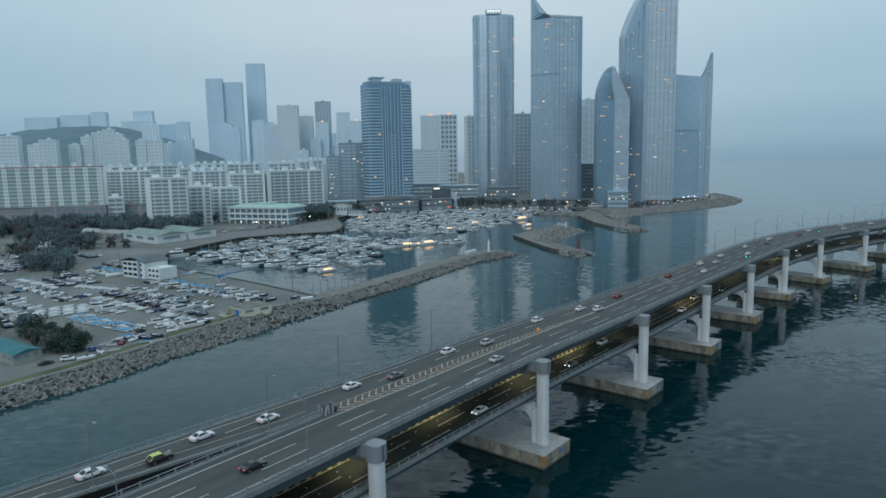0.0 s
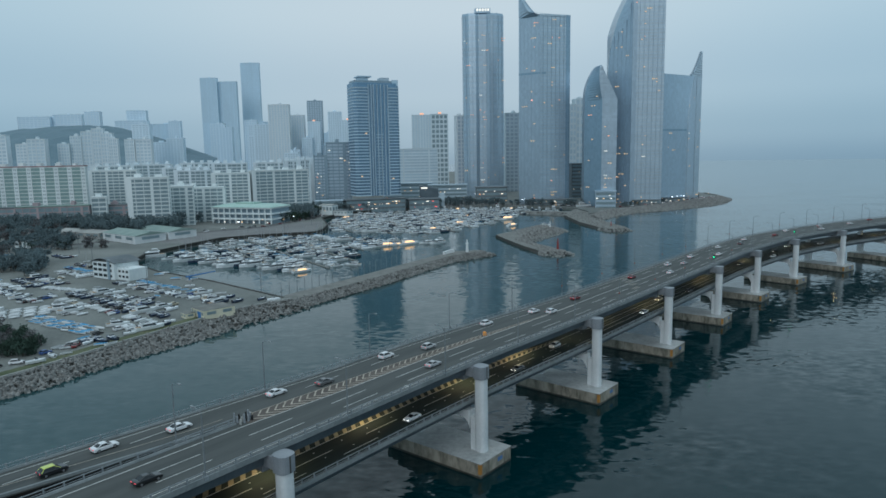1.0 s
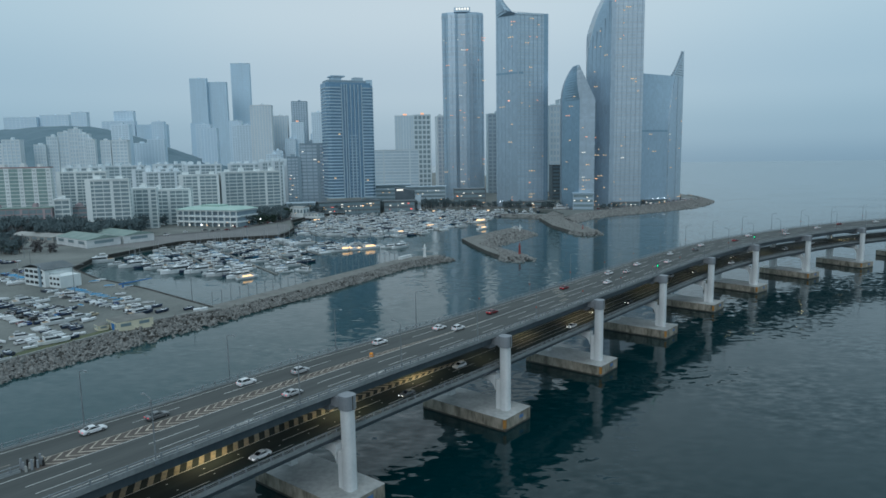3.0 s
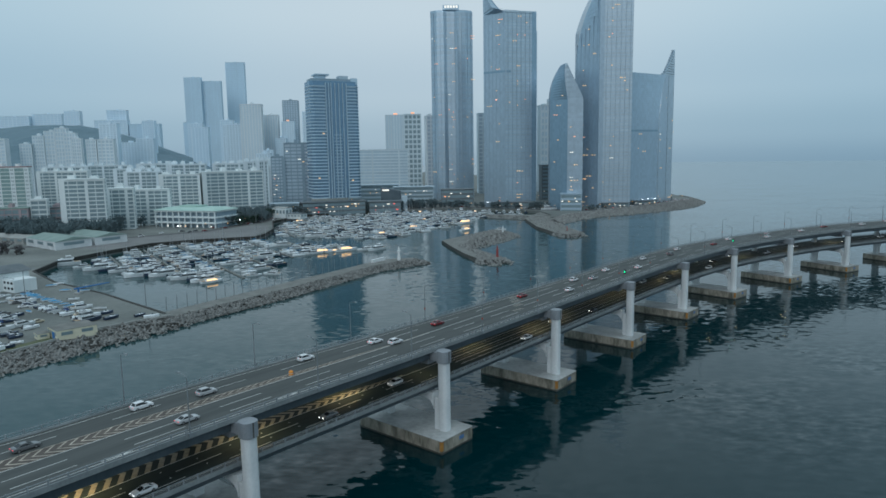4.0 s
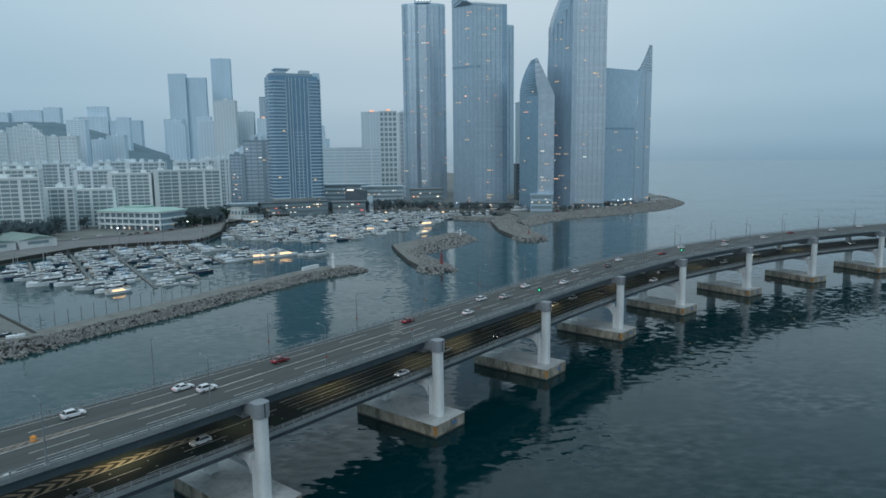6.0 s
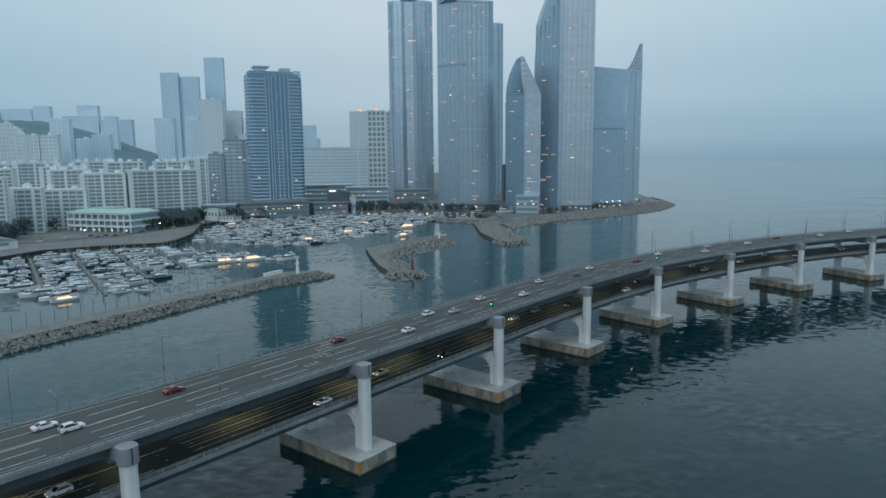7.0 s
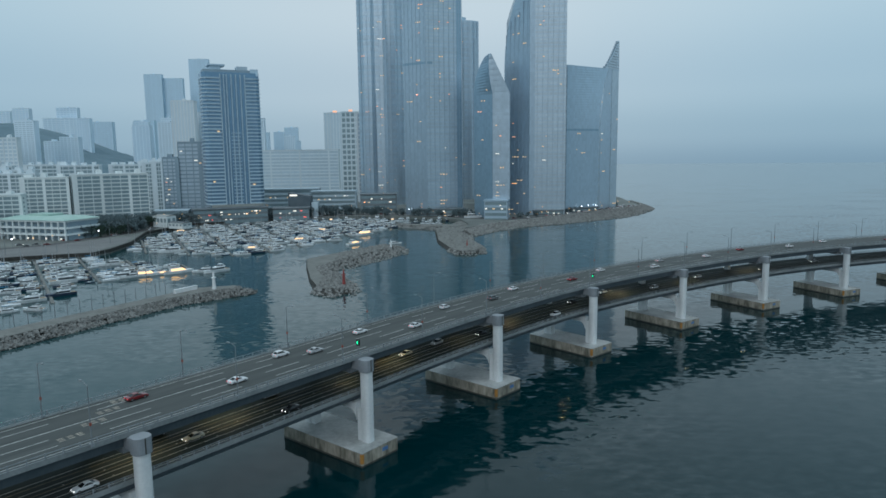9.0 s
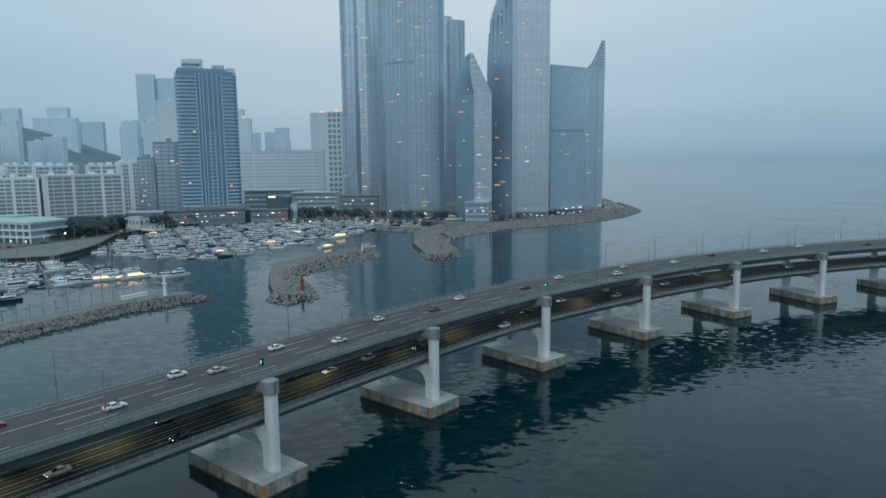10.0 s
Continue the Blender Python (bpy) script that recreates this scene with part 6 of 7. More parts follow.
# pontoons run parallel; boats lie nose-in along both sides
for poly, u0, v0, rows_, spacing, turn in ((BASIN1, -100, 490, range(-7, 8), 26, 122), (BASIN2, 10, 715, range(-7, 8), 27, 114)):
    ux, uy = math.cos(radians(turn)), math.sin(radians(turn))
    vx, vy = -uy, ux
    for j in rows_:
        span = [s for s in range(-170, 171, 2) if inside(poly, u0 + vx * j * spacing + ux * s, v0 + vy * j * spacing + uy * s)]
        if len(span) < 8:
            continue
        s0, s1 = span[0], span[-1]
        cx, cy = u0 + vx * j * spacing, v0 + vy * j * spacing
        pontoon(cx + ux * s0, cy + uy * s0, cx + ux * s1, cy + uy * s1)
        for side in (1, -1):
            s = s0 + 2.5
            while s < s1:
                kd = pick(r1, AFLOAT)
                ln = {"yacht": 12, "yacht_dark": 12, "big_yacht": 18.6, "sail": 10.5}.get(kd, 6.4)
                wd = {"yacht": 4.8, "yacht_dark": 4.8, "big_yacht": 7.0, "sail": 4.4}.get(kd, 3.4)
                off = 1.6 + ln / 2
                off += r1.uniform(-1.2, 1.8)
                x, y = cx + ux * (s + wd / 2) + vx * side * off, cy + uy * (s + wd / 2) + vy * side * off
                if inside(poly, x, y) and r1.random() < 0.62 and min(math.hypot(x - fx, y - fy) for fx, fy in FRONT) > 8.5:
                    put_boat(kd, x, y, 0.0, turn + 90 * side + (180 if r1.random() < 0.3 else 0) + r1.uniform(-7, 7), "boats moored in the marina", r1.random() < 0.02)
                s += wd
# a few single boats
for kd, x, y, tn in (("yacht", -38, 424, 170), ("yacht", 8, 522, 200), ("big_yacht", -120, 436, 150), ("yacht_dark", -104, 428, 160), ("yacht", 120, 640, 10), ("yacht", 150, 780, 30), ("big_yacht", 195, 815, 0)):
    put_boat(kd, x, y, 0.0 if y < 800 else GROUND + 0.25, tn, "boats moored in the marina")
for i, (x, y) in enumerate(((-22, 512), (-14, 516), (-6, 520), (-66, 402), (88, 640), (40, 760))):
    put_boat("yacht" if i % 2 else "big_yacht", x, y, 0.0, 20 + 7 * i, "boats with lit cabins", True)

# yachts lying along the quay under the towers
for i in range(19):
    u = i / 18
    put_boat(("yacht", "big_yacht", "yacht_dark", "yacht")[i % 4], 18 + 150 * u, 846 - 12 * u - 36 * max(0, u - 0.55), 0.0, 250 + (i * 29) % 30, "boats moored in the marina", i in (3, 11))

for i, (x, y) in enumerate(((64, 822), (76, 808), (87, 796), (98, 788), (108, 784), (118, 822), (126, 806), (134, 800), (146, 790), (156, 786), (90, 704))):
    put_boat(("big_yacht", "yacht", "yacht_dark", "big_yacht", "yacht")[i % 5], x, y, 0.0, 200 + (i * 23) % 34, "boats moored in the marina", i == 10)
# boats and cars ashore in the yard
YARD = [(-118, 226), (-104, 250), (-88, 284), (-78, 301), (-118, 342), (-156, 376), (-190, 410), (-232, 462), (-330, 480), (-400, 400), (-300, 300), (-190, 240)]
KEEP = [((-164, -116), (250, 284)), ((-178, -154), (283, 310)), ((-194, -158), (331, 356)), ((-256, -212), (372, 455)), ((-165, -118), (205, 252)), ((-180, -146), (358, 392)), ((-98, -62), (264, 300)), ((-156, -128), (204, 232)), ((-262, -176), (500, 590)), ((-205, -150), (215, 262))]
ASHORE = [("yacht", 0.7), ("yacht_dark", 0.3), ("sail", 0.12), ("speed", 5), ("speed_dark", 4.0), ("cover_blue", 0.35), ("cover_grey", 3.2), ("cover_white", 2.0)]
r2 = random.Random(33)
ux, uy = math.cos(radians(-38)), math.sin(radians(-38))
vx, vy = -uy, ux
for j in range(-16, 24):
    if j % 5 == 3:
        continue
    s = -210.0
    base = pick(r2, (("boat", 3), ("boat", 2), ("car", 2.0)))
    special = pick(r2, ASHORE) if r2.random() < 0.35 else None
    while s < 240:
        x, y = -180 + ux * s + vx * j * 9.2 + r2.uniform(-0.6, 0.6), 330 + uy * s + vy * j * 9.2 + r2.uniform(-0.6, 0.6)
        ok = inside(YARD, x, y) and not any(a < x < b and c < y < d for (a, b), (c, d) in KEEP)
        gap = r2.random() < (0.05 if (j * 31 + int(s / 25) * 17) % 6 else 0.4)
        if ok and not gap:
            if base == "car" and r2.random() < 0.8:
                (put_car if -150 < x and y < 310 else far_car)(r2.choice(["sedan", "suv", "hatch"]), r2.choice(["white", "white", "white", "silver", "grey", "grey", "black", "black", "beige", "blue"]), "off", pose(x, y, GROUND + 0.004, 0, 0, 52 + r2.uniform(-4, 4)))["group"] = "parked cars"
                s += 2.9
                continue
            kd = special if special and r2.random() < 0.8 else pick(r2, ASHORE)
            put_boat(kd, x, y, GROUND + 0.25, (52 if r2.random() < 0.8 else 20) + r2.uniform(-9, 9), "boats stored ashore")
            s += {"yacht": 4.6, "yacht_dark": 4.6, "sail": 4.0}.get(kd, 3.0)
        else:
            s += 3.2
# cars, trailers and small boats parked between the rows
for i in range(520):
    x, y = r2.uniform(-330, -85), r2.uniform(228, 470)
    if not inside(YARD, x, y) or any(a < x < b and c < y < d for (a, b), (c, d) in KEEP):
        continue
    turn = 52 + r2.choice((0, 0, 90)) + r2.uniform(-14, 14)
    if i % 3:
        far_car(r2.choice(["sedan", "suv", "hatch"]), r2.choice(["white", "silver", "grey", "grey", "black", "black", "black", "red", "blue", "beige"]), "off", pose(x, y, GROUND + 0.004, 0, 0, turn))
    else:
        kd = r2.choice(["speed", "speed_dark", "cover_grey", "cover_white", "cover_blue"])
        if (kd, False, True) in BOATS:
            HEAP_SHORE.add(BOATS[(kd, False, True)], pose(x, y, GROUND + 0.25, 0, 0, turn) @ Matrix.Scale(r2.uniform(0.7, 1.0), 4))
# blue trays of dinghies near the sea wall, bank of small white hulls
for i in range(9):
    for j in range(5):
        if (i * 5 + j * 3) % 11:
            put_boat(("cover_blue", "cover_blue", "cover_grey", "cover_blue", "cover_white", "cover_blue", "cover_blue")[(i * 3 + j * 2) % 7], -155 + i * 4.3 + j * 1.0, 275 - i * 2.85 + j * 1.75 + (i % 3) * 0.4, GROUND + 0.2, -36 + (i * 37 + j * 13) % 15, "covered dinghies in a row", scale=0.95)
for i in range(4):
    for j in range(9):
        put_boat("cover_white" if (i + j) % 4 else "cover_grey", -176 + i * 4.6 + j * 1.05, 293 + i * 3.0 - j * 1.9, GROUND + 0.2, 34 + (i * 23 + j * 7) % 8, "white covered dinghies in a row", scale=0.95)
for i in range(13):
    put_boat("cover_white", -188 + i * 2.1, 348 - i * 0.95, GROUND + 0.25, 62 + (i * 23) % 7, "white covered dinghies in a row")
for kd, x, y, tn in (("speed", -116.2, 216.5, 40), ("speed", -114.8, 223.3, 140), ("cover_grey", -111.5, 226, 30), ("speed", -110.5, 238.5, 70), ("cover_blue", -104.8, 236.5, 20), ("cover_grey", -101.5, 237.2, 60), ("speed_dark", -107, 241, 160), ("speed_dark", -104.5, 244, 150), ("speed", -101, 251, 35), ("yacht", -96.5, 258, 40), ("speed_dark", -93.5, 263, 35), ("speed", -93, 269, 20), ("speed", -100, 262, 50), ("speed", -60, 306, 30), ("speed_dark", -66, 309, 60), ("speed", -84, 303, 20), ("yacht", -88, 309, 25), ("speed_dark", -83, 314, 40), ("speed", -94, 318, 15), ("yacht", -99, 326, 35), ("speed", -105, 334, 50), ("speed_dark", -76, 305, 60), ("cover_grey", -90, 324, 10), ("speed", -112, 344, 20)):
    put_boat(kd, x, y, GROUND + 0.25, tn, "boats along the sea wall")
for kd, col, x, y, tn in (("sedan", "red", -113, 235, 100), ("sedan", "black", -115.5, 236, 95), ("hatch", "blue", -119, 227, 60), ("suv", "white", -122, 216, 20), ("sedan", "black", -127, 212, 50)):
    put_car(kd, col, "off", pose(x, y, GROUND + 0.055, 0, 0, tn))["group"] = "parked cars"
for kd, x, y, tn in (("cover_blue", -143, 381, 20), ("cover_blue", -128, 367, 10), ("cover_blue", -118, 366, 15), ("cover_white", -142, 386, 30)):
    put_boat(kd, x, y, GROUND + 0.25, tn, "boats on the quay")

HEAP_SHORE.build("stored_boats", "many far boats stored ashore, mostly white", "boats")
HEAP_SEA.build("moored_boats", "many far white boats crowded at the marina's pontoons", "boats")

# ---- yard buildings ----
def shed(name, label, cat, corners, z1, wall, roof, ridge=2.5, windows=5, over=0.6):
    """A long building on a four-cornered plan with a low gable roof."""
    e = thing(name, label, cat)
    bm = bmesh.new()
    prism(bm, corners, GROUND - 0.5, z1)
    part("wall", bm, M[wall], e)
    c = [Vector((*p, z1)) for p in scaled(corners, over)]
    r_a, r_b = (c[0] + c[3]) / 2 + Vector((0, 0, ridge)), (c[1] + c[2]) / 2 + Vector((0, 0, ridge))
    bm = bmesh.new()
    v = [bm.verts.new(p) for p in (*c, r_a, r_b)]
    for f in ((0, 1, 5, 4), (2, 3, 4, 5), (1, 2, 5), (3, 0, 4), (3, 2, 1, 0)):
        bm.faces.new([v[i] for i in f])
    part("roof", bm, M[roof], e)
    for (pa, pb), n in (((corners[0], corners[1]), windows), ((corners[1], corners[2]), max(1, windows // 2))):
        a, b = Vector((*pa, 0)), Vector((*pb, 0))
        t = (b - a)
        for i in range(n):
            p = a.lerp(b, (i + 0.5) / n)
            m = Matrix.Translation((p.x, p.y, 0)) @ Matrix.Rotation(math.atan2(t.y, t.x), 4, "Z")
            bm = bmesh.new()
            w = t.length / n * 0.28
            box(bm, -w, w, -0.08, 0.1, GROUND + (z1 - GROUND) * 0.45, GROUND + (z1 - GROUND) * 0.8, m)
            part("window", bm, M["window_mid"], e)
    return e


hut = shed("harbour_hut", "cream flat-topped harbour hut with a blue shutter", "hut", [(-88.2, 280.2), (-80.5, 272.3), (-70.5, 282), (-78.2, 289.9)], 6.6, "cream", "walkway", 0.2, 5, 0.15)
bm = bmesh.new()
box(bm, 0, 2.6, -0.2, 0.05, 3.3, 5.9, Matrix.Translation((-83.9, 275.8, 0)) @ Matrix.Rotation(math.atan2(-7.9, 7.7), 4, "Z"))
part("shutter", bm, M["blue_panel"], hut, "blue shutter")
shed("harbour_annex", "small cream lean-to beside the harbour hut", "hut", [(-91.5, 277), (-88.2, 273.6), (-85.4, 276.4), (-88.7, 279.8)], 5.2, "cream", "walkway", 0.15, 2, 0.1)
hoist = thing("boat_hoist", "blue steel boat hoist boom at the quay edge", "crane")
bm = bmesh.new()
box(bm, -1.6, 1.6, -1.6, 1.6, GROUND, GROUND + 0.8, Matrix.Translation((-118, 360, 0)))
part("base", bm, M["concrete"], hoist)
bm = bmesh.new()
tube(bm, (-118, 360, GROUND + 0.8), (-118, 360, GROUND + 3.0), 0.45, 8)
part("mast", bm, M["blue_panel"], hoist)
bm = bmesh.new()
tube(bm, (-119.5, 358.8, GROUND + 2.6), (-107, 369, GROUND + 3.8), 0.42, 6, 0.28)
part("boom", bm, M["blue_panel"], hoist)
shed("boat_house", "grey boat house with a bright teal roof", "house", [(-158, 226), (-137, 211), (-133, 219.5), (-154, 234)], 6.6, "concrete", "roof_teal", 1.2, 6)
club = thing("club_house", "white three-storey yacht club house with a dark arched roof", "club house")
CA, CB = Vector((-179, 379, 0)), Vector((-162, 368.3, 0))
club.matrix_basis = Matrix.Translation(CA) @ Matrix.Rotation(math.atan2((CB - CA).y, (CB - CA).x), 4, "Z")
cw = (CB - CA).length
bm = bmesh.new()
box(bm, 0, cw, 0, 15, 2.5, 12.6)
part("main_wall", bm, M["white_wall"], club)
bm = bmesh.new()
box(bm, cw, cw + 10.5, 2, 13, 2.5, 9.5)
part("side_wing", bm, M["white_wall"], club)
bm = bmesh.new()
arch = [(-1.0 + (cw + 2) * i / 10, 12.5 + 2.3 * math.sin(math.pi * i / 10)) for i in range(11)]
lo_ = [bm.verts.new((x, -0.8, z)) for x, z in arch] + [bm.verts.new((x, -0.8, z - 0.35)) for x, z in arch[::-1]]
hi_ = [bm.verts.new((v.co.x, 15.8, v.co.z)) for v in lo_]
for i in range(len(lo_)):
    bm.faces.new((lo_[i], lo_[(i + 1) % len(lo_)], hi_[(i + 1) % len(lo_)], hi_[i]))
bm.faces.new(lo_[::-1])
bm.faces.new(hi_)
part("arched_roof", bm, M["roof_dark"], club, "dark arched roof")
for z in (4.4, 7.4, 10.2):
    for i in range(4):
        bm = bmesh.new()
        box(bm, 0.9 + i * 4.5, 4.2 + i * 4.5, -0.12, 0.05, z, z + 1.5)
        part("window", bm, M["boat_glass"], club)
for z in (4.6, 7.4):
    for i in range(3):
        bm = bmesh.new()
        box(bm, cw + 0.9 + i * 3.3, cw + 2.8 + i * 3.3, 1.88, 2.05, z, z + 1.2)
        part("window", bm, M["boat_glass"], club)
bm = bmesh.new()
for i in range(9):
    tube(bm, (cw + 0.3 + i * 1.23, 2.3, 9.5), (cw + 0.3 + i * 1.23, 2.3, 10.6), 0.05, 5)
box(bm, cw, cw + 10.5, 2.24, 2.36, 10.55, 10.65)
part("terrace_rail", bm, M["rail"], club)
bm = bmesh.new()
box(bm, cw * 0.72, cw * 0.82, -0.5, 0.02, 2.5, 14.2)
part("stair_fin", bm, M["spandrel_dark"], club)
shed("warehouse", "pale warehouse with a faded green gable roof", "warehouse", [(-262, 560), (-220, 525), (-206, 550.5), (-248, 585)], 9.4, "concrete_pale", "roof_moss", 2.6, 3)
shed("warehouse", "pale warehouse with a faded green gable roof", "warehouse", [(-246, 586.5), (-204.4, 551.8), (-189, 573), (-231, 608)], 9.4, "concrete_pale", "roof_moss", 2.6, 3)
shed("warehouse", "grey warehouse with a pale roof", "warehouse", [(-318, 590), (-268, 566), (-259, 582), (-308, 608)], 8, "concrete", "concrete", 2.0, 6)
# two-storey hall with a pale green roof
hall = thing("sports_hall", "two-storey open-fronted hall with a pale green roof", "hall")
HA, HB = Vector((-213, 690, 0)), Vector((-148, 667, 0))
wv = (HB - HA).length
hall.matrix_basis = Matrix.Translation(HA) @ Matrix.Rotation(math.atan2((HB - HA).y, (HB - HA).x), 4, "Z")
bm = bmesh.new()
box(bm, 0, wv, 3, 34, 2, 19)
part("core_wall", bm, M["spandrel_dark"], hall)
for z in (7.2, 12.6, 18.2):
    bm = bmesh.new()
    box(bm, -1, wv + 1, -1.0, 35, z, z + 1.5)
    part("floor_slab", bm, M["white_wall"], hall)
for i in range(11):
    bm = bmesh.new()
    box(bm, wv * i / 10 - 0.5, wv * i / 10 + 0.5, -0.6, 0.6, 2, 18.2)
    part("column", bm, M["white_wall"], hall)
bm = bmesh.new()
loft(bm, [[(-2, -2, 19.7), (wv + 2, -2, 19.7), (wv + 2, 36, 19.7), (-2, 36, 19.7)], [(8, 8, 22.2), (wv - 8, 8, 22.2), (wv - 8, 26, 22.2), (8, 26, 22.2)]])
part("roof", bm, M["roof_green"], hall, "pale green metal roof")
bm = bmesh.new()
box(bm, wv * 0.3, wv * 0.62, 10, 24, 22.2, 23.8)
part("roof_lantern", bm, M["roof_green"], hall)
for u, mt in ((0.2, "white_light"), (0.42, "white_light"), (0.5, "warm_light"), (0.7, "white_light"), (0.93, "white_light")):
    bm = bmesh.new()
    box(bm, wv * u, wv * u + 1.4, -0.9, -0.62, 4.2, 5.4)
    part("lamp", bm, M[mt], hall, "bright lamp")
# school and low houses
sch = block("pink and white school building with striped floors", -420, 700, -352, 716, 16, 0, 22, 4, 10, "brick_pink", "window_mid", "roof_moss", 2, "school_building", 0.5, 95, 0.2, "school")
block("pale low house with red band", -356, 735, -318, 745, 14, 0, 20, 4, 4, "brick_pink", "window_mid", "roof_dark", 1, "low_house", 0.6, 96, 0.3, "house")
block("white stair tower building", -352, 722, -338, 726, 10, 0, 30, 6, 2, "white_wall", "window_mid", None, 1, "low_house", 0.6, 97, 0.3, "house")
block("long low pink apartment building", -560, 712, -425, 722, 12, 0, 20, 4, 16, "brick_pink", "window_mid", "roof_dark", 0, "low_house", 0.5, 98, 0.3, "house")
for i, (x, y, z, wl_) in enumerate(((-330, 560, 9, "concrete"), (-310, 520, 8, "white_wall"), (-360, 600, 10, "concrete"), (-300, 640, 9, "wall_mid"), (-118, 770, 14, "white_wall"), (-100, 760, 8, "white_wall"))):
    shed("low_house", "small low building among trees", "house", [(x, y), (x + 16, y - 8), (x + 21, y + 3), (x + 5, y + 11)], z, wl_, "roof_dark" if i % 2 else "concrete", 1.2, 4)

# lights on the breakwaters
def beacon(label, mat, x, y, z, h):
    e = thing("harbour_light", label, "lighthouse", at=(x, y, z))
    bm = bmesh.new()
    tube(bm, (0, 0, 0), (0, 0, h * 0.62), 0.115 * h, 12, 0.075 * h)
    part("tower", bm, M[mat], e)
    bm = bmesh.new()
    tube(bm, (0, 0, h * 0.62), (0, 0, h * 0.66), 0.14 * h, 12)
    part("gallery", bm, M[mat], e)
    bm = bmesh.new()
    tube(bm, (0, 0, h * 0.66), (0, 0, h * 0.86), 0.06 * h, 10, 0.055 * h)
    part("lantern", bm, M[mat], e)
    bm = bmesh.new()
    tube(bm, (0, 0, h * 0.86), (0, 0, h), 0.05 * h, 10, 0.05)
    part("cap", bm, M[mat], e)


M["beacon_white"] = paint("white_beacon_paint", (0.75, 0.76, 0.76), 0.5)
M["beacon_red"] = paint("red_beacon_paint", (0.26, 0.05, 0.045), 0.5)
beacon("white harbour light on the breakwater head", "beacon_white", 36, 451, 3.15, 9)
beacon("red harbour light on the rubble breakwater", "beacon_red", 99.5, 463, 2.1, 8)
beacon("white harbour light at the detached breakwater's end", "beacon_white", 118, 603, 2.1, 6)
beacon("red harbour light on the short breakwater", "beacon_red", 174, 606, 2.1, 4.5)
e = thing("wall_block", "long white concrete block on the breakwater", "block", at=(20, 441, 3.15), rz=58)
bm = bmesh.new()
box(bm, 0, 13, -0.8, 0.8, 0, 1.7)
part("block", bm, M["beacon_white"], e)
bm = bmesh.new()
box(bm, -0.2, 13.2, -0.95, 0.95, 1.7, 1.85)
part("coping", bm, M["concrete_pale"], e)

# mooring posts behind the long breakwater
post = thing("mooring_post", "tall dark mooring post standing in the basin", "mooring post", "mooring posts")
bm = bmesh.new()
tube(bm, (0, 0, -2), (0, 0, 8.2), 0.16, 7, 0.13)
part("post", bm, M["steel_lamp"], post)
bm = bmesh.new()
tube(bm, (0, 0, 8.2), (0, 0, 8.45), 0.19, 7, 0.05)
part("cap", bm, M["rail"], post)
for i in range(30):
    u = i / 29
    p = Vector((-60, 322, 0)).lerp(Vector((22, 461, 0)), u)
    if i == 0:
        post.location = p
    else:
        copy_thing(post, Matrix.Translation(p))

# masts with floodlights ashore
M["flood"] = glow("floodlight", (0.95, 0.97, 1.0), 5.0)
mast_p = thing("flood_mast", "tall grey floodlight mast in the boat yard", "lamp mast", "floodlight masts")
bm = bmesh.new()
tube(bm, (0, 0, 0), (0, 0, 16), 0.2, 8, 0.1)
part("pole", bm, M["steel_lamp"], mast_p)
bm = bmesh.new()
tube(bm, (0, 0, 15.6), (4.5, 0, 16.2), 0.09, 6)
part("arm", bm, M["steel_lamp"], mast_p)
bm = bmesh.new()
box(bm, 4.2, 5.0, -0.25, 0.25, 15.95, 16.2)
part("lamp_head", bm, M["rail"], mast_p)
spots = [(-132, 340), (-71, 327), (-200, 420), (-120, 600), (-150, 590), (-112, 700), (-105, 650), (-60, 835), (30, 858), (-240, 480)]
for i, (x, y) in enumerate(spots):
    if i == 0:
        mast_p.matrix_basis = pose(x, y, GROUND, 0, 0, 20)
    else:
        copy_thing(mast_p, pose(x, y, GROUND, 0, 0, 20 + 70 * i))
lamp_p = thing("street_light", "low lit street light by the shore road", "street light", "lit street lights")
bm = bmesh.new()
tube(bm, (0, 0, 0), (0, 0, 6), 0.1, 6, 0.07)
part("pole", bm, M["steel_lamp"], lamp_p)
bm = bmesh.new()
box(bm, -0.45, 0.45, -0.45, 0.45, 6, 6.5)
part("lamp_head", bm, M["flood"], lamp_p)
warm_p = thing("street_light", "low street light with a warm lamp by the shore road", "street light", "lit street lights")
bm = bmesh.new()
tube(bm, (0, 0, 0), (0, 0, 5), 0.1, 6, 0.07)
part("pole", bm, M["steel_lamp"], warm_p)
bm = bmesh.new()
box(bm, -0.4, 0.4, -0.4, 0.4, 5, 5.5)
part("lamp_head", bm, M["warm_light"], warm_p)
r3 = random.Random(5)
SHORE_ROAD = [(-330, 600), (-290, 700), (-240, 610), (-215, 590), (-150, 650), (-118, 720), (-110, 790), (-40, 848), (90, 880), (160, 838), (232, 794), (284, 828), (335, 876), (392, 938), (300, 1000), (60, 1000), (-20, 930)]
ok1 = ok2 = False
for i in range(64):
    a, b = r3.choice(list(zip(SHORE_ROAD, SHORE_ROAD[1:])))
    u = r3.random()
    x, y = a[0] + (b[0] - a[0]) * u + r3.uniform(-12, 12), a[1] + (b[1] - a[1]) * u + r3.uniform(2, 14)
    if not inside(SHORE, x, y):
        continue
    m = pose(x, y, GROUND)
    if r3.random() < 0.4:
        if ok1:
            copy_thing(lamp_p, m)
        else:
            lamp_p.matrix_basis, ok1 = m, True
    else:
        if ok2:
            copy_thing(warm_p, m)
        else:
            warm_p.matrix_basis, ok2 = m, True
